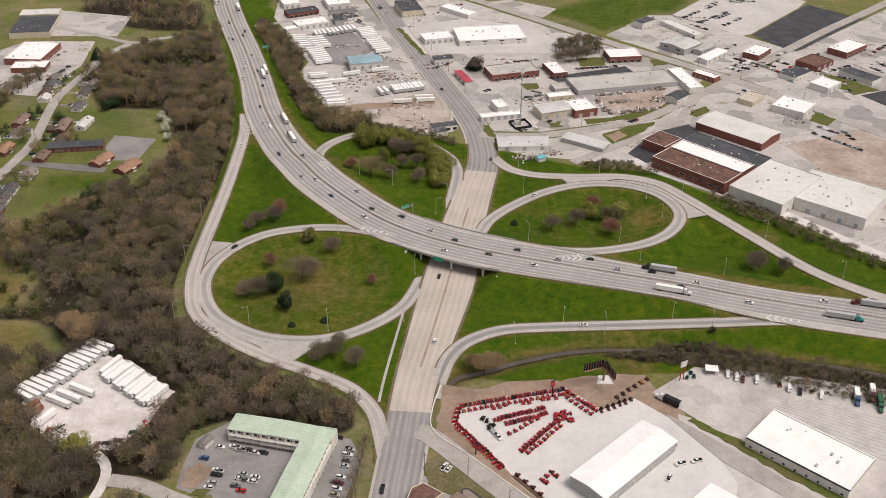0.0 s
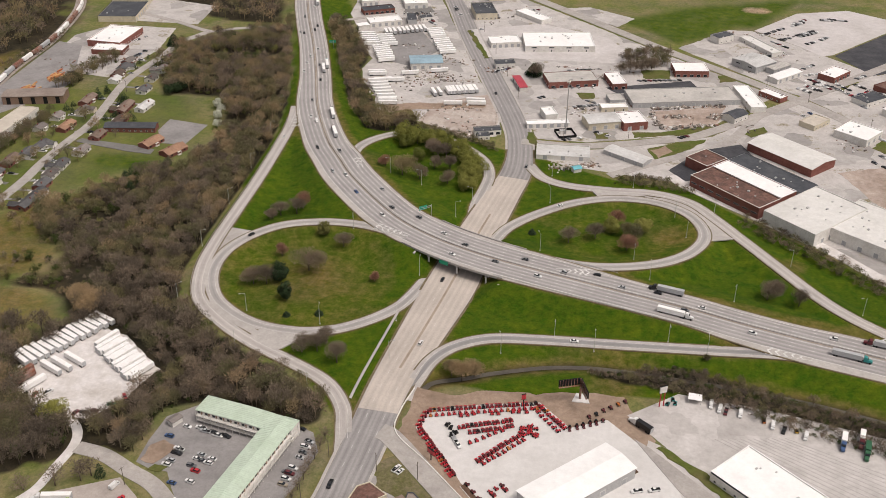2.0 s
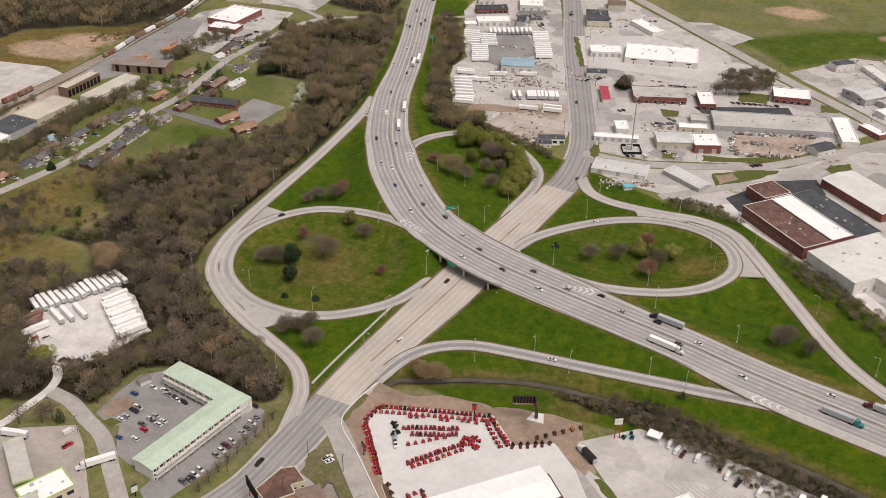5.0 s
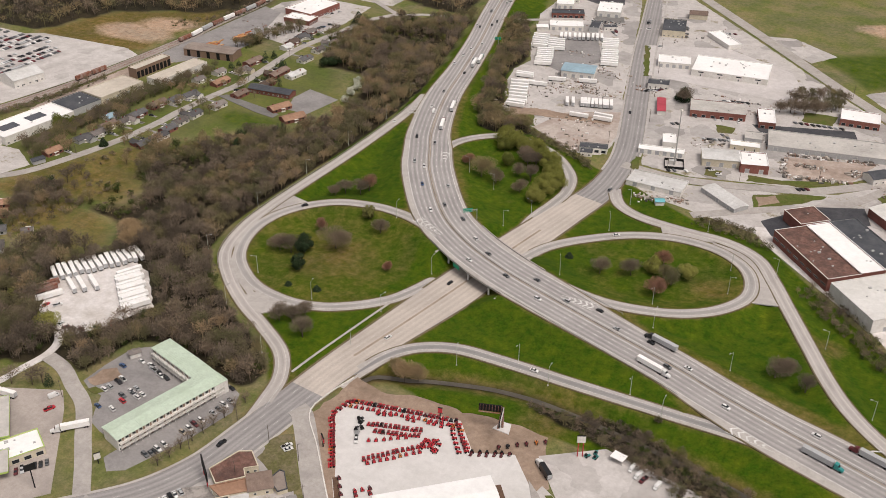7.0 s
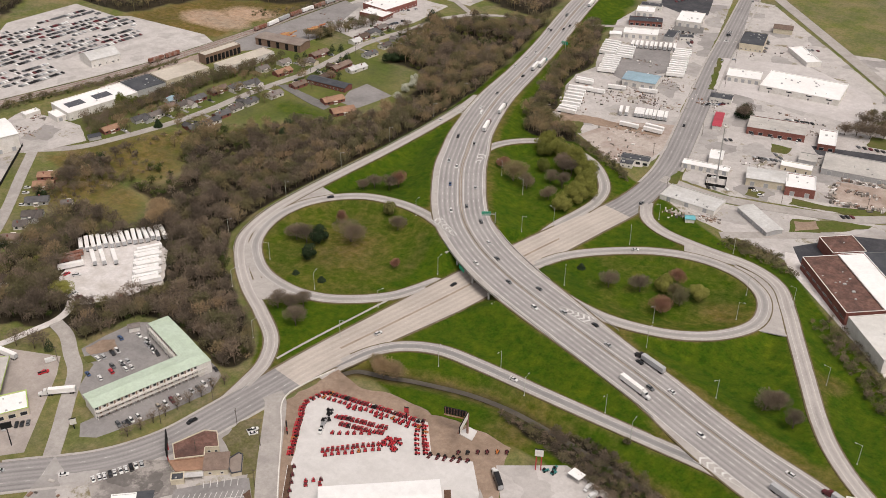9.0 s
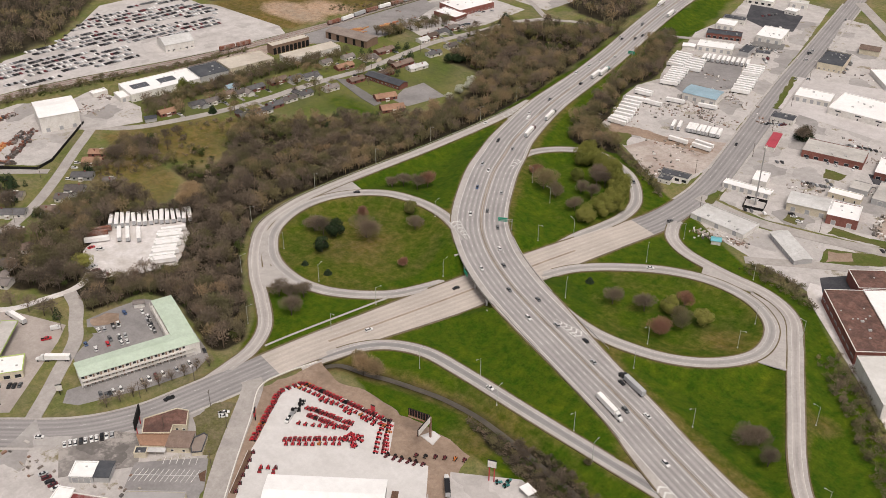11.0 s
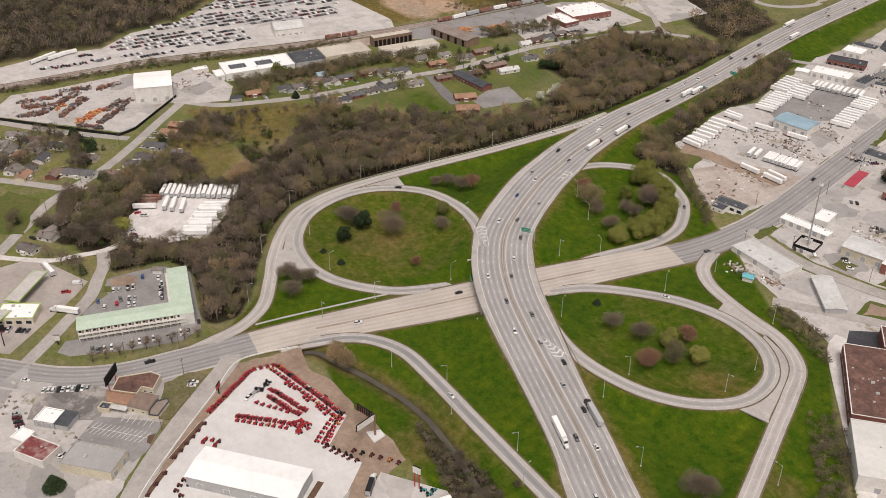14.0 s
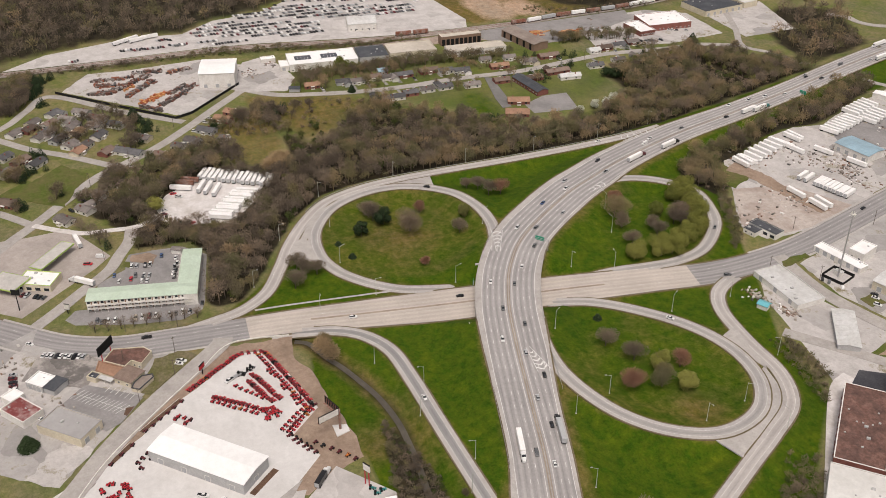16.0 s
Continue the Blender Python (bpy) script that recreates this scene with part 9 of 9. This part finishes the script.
for x0, y0, x1, y1, n in ((255, 988, 272, 998, 7), (275, 1038, 295, 1060, 9), (316, 1062, 334, 1058, 7),
                          (262, 905, 280, 925, 8), (270, 885, 285, 872, 7), (312, 895, 322, 905, 4), (300, 866, 290, 880, 6), (325, 862, 345, 850, 8), (352, 858, 372, 870, 6), (340, 835, 352, 822, 6), (400, 900, 425, 925, 10), (300, 770, 312, 758, 5),
                          (-134, 1068, -120, 1078, 6), (-160, 1085, -148, 1112, 7), (-92, 1000, -84, 985, 7), (-88, 985, -78, 975, 6), (-104, 1012, -92, 1026, 5), (54, 868, 84, 876, 8), (58, 872, 80, 879, 6), (120, 858, 160, 866, 9), (60, 724, 76, 731, 4), (66, 790, 92, 800, 9), (30, 800, 44, 812, 5), (74, 806, 84, 800, 4), (-30, 1040, -18, 1002, 9), (8, 1040, 20, 1044, 5), (150, 742, 158, 748, 3), (308, 855, 312, 835, 7), (300, 840, 307, 826, 7), (274, 880, 286, 862, 9), (266, 870, 276, 858, 7), (351, 841, 365, 831, 8), (332, 798, 359, 817, 8), (306, 881, 315, 870, 5), (299, 733, 310, 721, 9), (315, 729, 318, 708, 7), (390, 861, 395, 851, 5), (399, 882, 402, 866, 5), (268, 896, 283, 902, 7), (248, 984, 263, 965, 8)):
    for i in range(n):
        t = i / n
        if vr.random() < 0.7:
            lot.append((x0 + (x1 - x0) * t + vr.uniform(-0.3, 0.3), y0 + (y1 - y0) * t, radians(140 + vr.uniform(-4, 4)), 1, 1, 1))
crowd("distant_lot_cars", "distant parked cars in rows on a concrete lot", lot, "many_cars", "cars")
tubs = []
for x0, y0, x1, y1, n, sp in ((-360, 370, -378, 390, 90, 1.8), (-424, 402, -426, 418, 12, 1.5), (-394, 358, -402, 368, 10, 1.0)):
    for i in range(n):
        t = vr.random()
        tubs.append((x0 + (x1 - x0) * t + vr.gauss(0, sp), y0 + (y1 - y0) * t + vr.gauss(0, sp), math.atan2(y1 - y0, x1 - x0) + vr.choice((0, 1.57)), vr.uniform(1.2, 3.2), vr.uniform(0.8, 1.8), vr.uniform(0.6, 1.8)))
for x0, y0, n in ((-390, 783, 40), (-400, 752, 24)):
    for i in range(n):
        tubs.append((x0 + vr.gauss(0, 4), y0 + vr.gauss(0, 5), radians(70 + vr.gauss(0, 10)), vr.uniform(3, 7), vr.uniform(0.6, 1.4), vr.uniform(0.4, 1.4)))
crowd("orange_bins", "orange metal bins and timber beams stacked in rows", tubs, "many_orange", "bins", bxv, bxf)
crowd("scrap_heaps", "rusty heaps of scrap and wrecked machines", spots, "many_scrap", "scrap", bxv, bxf)
spots = []
for cx, cy, n, sx, sy in ((-30, 768, 26, 13, 8), (-62, 842, 70, 22, 11), (-80, 825, 60, 16, 10), (0, 1030, 40, 10, 14), (-25, 1000, 14, 5, 14), (70, 880, 26, 30, 3), (112, 812, 20, 6, 6), (240, 900, 30, 16, 8), (330, 845, 40, 24, 12), (390, 870, 40, 24, 20), (280, 750, 16, 10, 6), (-100, 1010, 30, 20, 6), (205, 770, 12, 5, 5), (80, 684, 16, 6, 3), (60, 676, 30, 8, 4), (-100, 915, 30, 14, 5), (-66, 880, 60, 20, 5), (-95, 790, 40, 12, 10), (-45, 836, 80, 12, 8), (-62, 895, 20, 6, 6), (-104, 992, 30, 10, 8), (84, 862, 20, 6, 6), (235, 940, 40, 20, 10), (215, 1000, 16, 8, 4), (250, 1003, 24, 12, 3), (-398, 468, 40, 9, 7), (-30, 262, 18, 10, 6), (12, 282, 12, 8, 5), (-26, 772, 24, 12, 8), (-20, 745, 14, 12, 10), (-14, 726, 30, 7, 6), (-385, 818, 40, 14, 8), (-345, 835, 20, 8, 8), (-412, 492, 30, 10, 5), (300, 585, 12, 8, 6), (-10, 863, 30, 9, 5), (75, 778, 24, 10, 5)):
    for i in range(n):
        spots.append((cx + vr.gauss(0, sx * 0.8), cy + vr.gauss(0, sy * 0.8), radians(16 if cx < 130 else 44) + vr.choice((0, 1.57)) + vr.gauss(0, 0.12), vr.choice((0.6, 0.9, 1.2, 1.6, 2.6)) * vr.uniform(0.8, 1.2), vr.choice((0.6, 0.9, 1.4)), vr.uniform(0.25, 1.2)))
for x0, y0, x1, y1, n, sp in ((130, 796, 190, 813, 110, 1.3), (128, 788, 134, 762, 40, 1.4), (136, 758, 181, 772, 90, 1.6), (139, 781, 160, 786, 45, 1.3), (178, 786, 184, 794, 26, 2.0), (56, 672, 86, 684, 34, 2.0), (64, 790, 84, 786, 24, 2.0)):
    for i in range(n):
        t = vr.random()
        spots.append((x0 + (x1 - x0) * t + vr.gauss(0, sp), y0 + (y1 - y0) * t + vr.gauss(0, sp), math.atan2(y1 - y0, x1 - x0) + vr.choice((0, 1.57)) + vr.gauss(0, 0.3), vr.choice((0.8, 1.4, 2.4, 4.0)) * vr.uniform(0.7, 1.2), vr.uniform(0.6, 1.8), vr.uniform(0.3, 1.6)))
crowd("yard_clutter", "pallets, bins and crates stored in the industrial yards", spots, "many_clutter", "clutter", bxv, bxf)
# cars on the commercial lots
for x0, y0, x1, y1, n, a, fill in ((46, 852 - 24, 82, 836, 12, 110, 0.5), (4, 868, -8, 858, 8, 60, 0.9), (330, 880, 300, 850, 12, 40, 0.7), (352, 900, 330, 880, 8, 40, 0.6), (300, 852, 286, 872, 8, 130, 0.8), (318, 690, 290, 722, 10, 130, 0.8), (235, 935, 260, 955, 8, 60, 0.6),
                               (-372, 850, -352, 900, 16, 70, 0.5), (-345, 830, -338, 858, 10, 20, 0.6), (-120, 1005, -90, 1012, 9, 110, 0.8), (-60, 1010, -70, 1040, 8, 20, 0.6), (80, 745, 96, 735, 5, 30, 0.7), (250, 800, 270, 820, 6, 130, 0.5), (-20, 940, -40, 985, 8, 20, 0.2)):
    parked_row(x0, y0, x1, y1, n, a, fill, "parked on a commercial lot", "cars on commercial lots")
for x, y in HOUSES_W[::2]:
    car(vr.choice(KINDS), vr.choice(COLORS), x + 9, y + 7, 5, 0.08, "parked in a driveway", "cars at the houses")
for x, y in HOUSES_E[::2]:
    car(vr.choice(KINDS), vr.choice(COLORS), x - 9, y + 7, 5, 0.08, "parked in a driveway", "cars at the houses")

for x, y, a in ((-310, 418, 45), (-304, 413, 45), (-290, 402, 45), (-252, 340, 50), (-300, 322, 140), (-312, 308, 140), (-324, 296, 140), (-285, 342, 140), (-246, 348, 50), (-204, 312, 30), (-192, 303, 30), (-366, 318, 45), (-278, 268, 140), (-318, 368, 45)):
    car(vr.choice(KINDS), vr.choice(COLORS), x, y, a + vr.uniform(-6, 6), 0.05, "parked in a driveway", "cars at the houses")
for i, (x, y) in enumerate(HOUSES_W + HOUSES_E):
    s = 1 if i < len(HOUSES_W) else -1
    x0, x1 = sorted((x + s * 5, -327 if s > 0 else -321))
    structure("pavement_driveway_%d" % (i + 1), box_vf(x0, x1, y + 6.0, y + 8.6, -0.2, 0.055), "asphalt_old", "", "pavement")

# ---- fence round the scrap yard ----
yard_fence = empty("fence", pose(0, 0, 0), "dark screened fence round the scrap yard", "fence")
FENCE = [(-409, 304), (-346, 366), (-320, 392), (-326, 406), (-374, 454)]
for (x0, y0), (x1, y1) in zip(FENCE, FENCE[1:]):
    n = int(math.hypot(x1 - x0, y1 - y0) / 6) + 1
    ln = math.hypot(x1 - x0, y1 - y0) / n
    for i in range(n):
        t = (i + 0.5) / n
        part("fence_panel", cached(("yfence", round(ln, 2)), lambda: mesh_of("fence_panel", *box_vf(-ln / 2, ln / 2, -0.05, 0.05, 0, 2.4), M["tyre"])), yard_fence, "", pose(x0 + (x1 - x0) * t, y0 + (y1 - y0) * t, 0, 0, 0, math.degrees(math.atan2(y1 - y0, x1 - x0))))

# ---- utility poles ----
for x, y in [(40, 700), (18, 800), (4, 850), (-12, 905), (-30, 965), (-50, 1030), (5, 745), (-38, 322), (-32, 350), (-6, 318), (-8, 345), (60, 722), (110, 735), (160, 760), (205, 800), (-330, 520), (-322, 570), (-318, 640), (-313, 700), (-314, 760), (-255, 348), (-225, 318), (-305, 388), (300, 780), (260, 830), (150, 940), (230, 862), (-120, 318), (30, 322), (12, 342)]:
    up = empty("utility_pole", pose(x, y, 0, 0, 0, (x * 7) % 180), "brown wooden utility pole with a crossarm", "utility pole", "utility poles")
    part("pole", cached("upole", lambda: mesh_of("pole", *tube_vf((0, 0, -0.5), (0, 0, 11), 0.18, 0.11, 7), M["bark"])), up)
    part("crossarm", cached("uarm", lambda: mesh_of("crossarm", *joined(box_vf(-1.2, 1.2, -0.07, 0.07, 10.0, 10.15), box_vf(-1.1, -1.0, -0.04, 0.04, 10.15, 10.35), box_vf(1.0, 1.1, -0.04, 0.04, 10.15, 10.35)), M["bark"])), up)

# ---- painted parking bays beside the restaurant ----
bv, bf = [], []


def painted(x0, y0, x1, y1, w=0.13):
    ln = math.hypot(x1 - x0, y1 - y0)
    nx, ny = -(y1 - y0) / ln * w, (x1 - x0) / ln * w
    o = len(bv)
    bv.extend([(x0 - nx, y0 - ny, 0.33), (x1 - nx, y1 - ny, 0.33), (x1 + nx, y1 + ny, 0.33), (x0 + nx, y0 + ny, 0.33)])
    bf.append((o, o + 1, o + 2, o + 3))


painted(9.3, 292.3, 31.2, 314.5)
for i in range(13):
    t = i / 12
    x, y = 9.3 + 20.4 * t, 292.3 + 20.7 * t
    painted(x - 1.6, y + 4.2, x + 2.6, y - 3.4)
for i in range(6):
    x, y = 9.5 + 2.2 * i, 309.5 + 2.2 * i
    painted(x, y, x + 3.2, y - 3.2)
tagged(new("trim_bay_lines", mesh_of("trim_bay_lines", bv, bf, M["white_line"])), "white painted parking bay lines", "road marking", "", "structure")
island = [(29.9, 315.0), (29.9, 319.2), (36.2, 314.7), (34.5, 313.3)]
structure("ground_bay_island", prism_vf(island[::-1], -0.2, 0.36), "mulch", "", "ground")
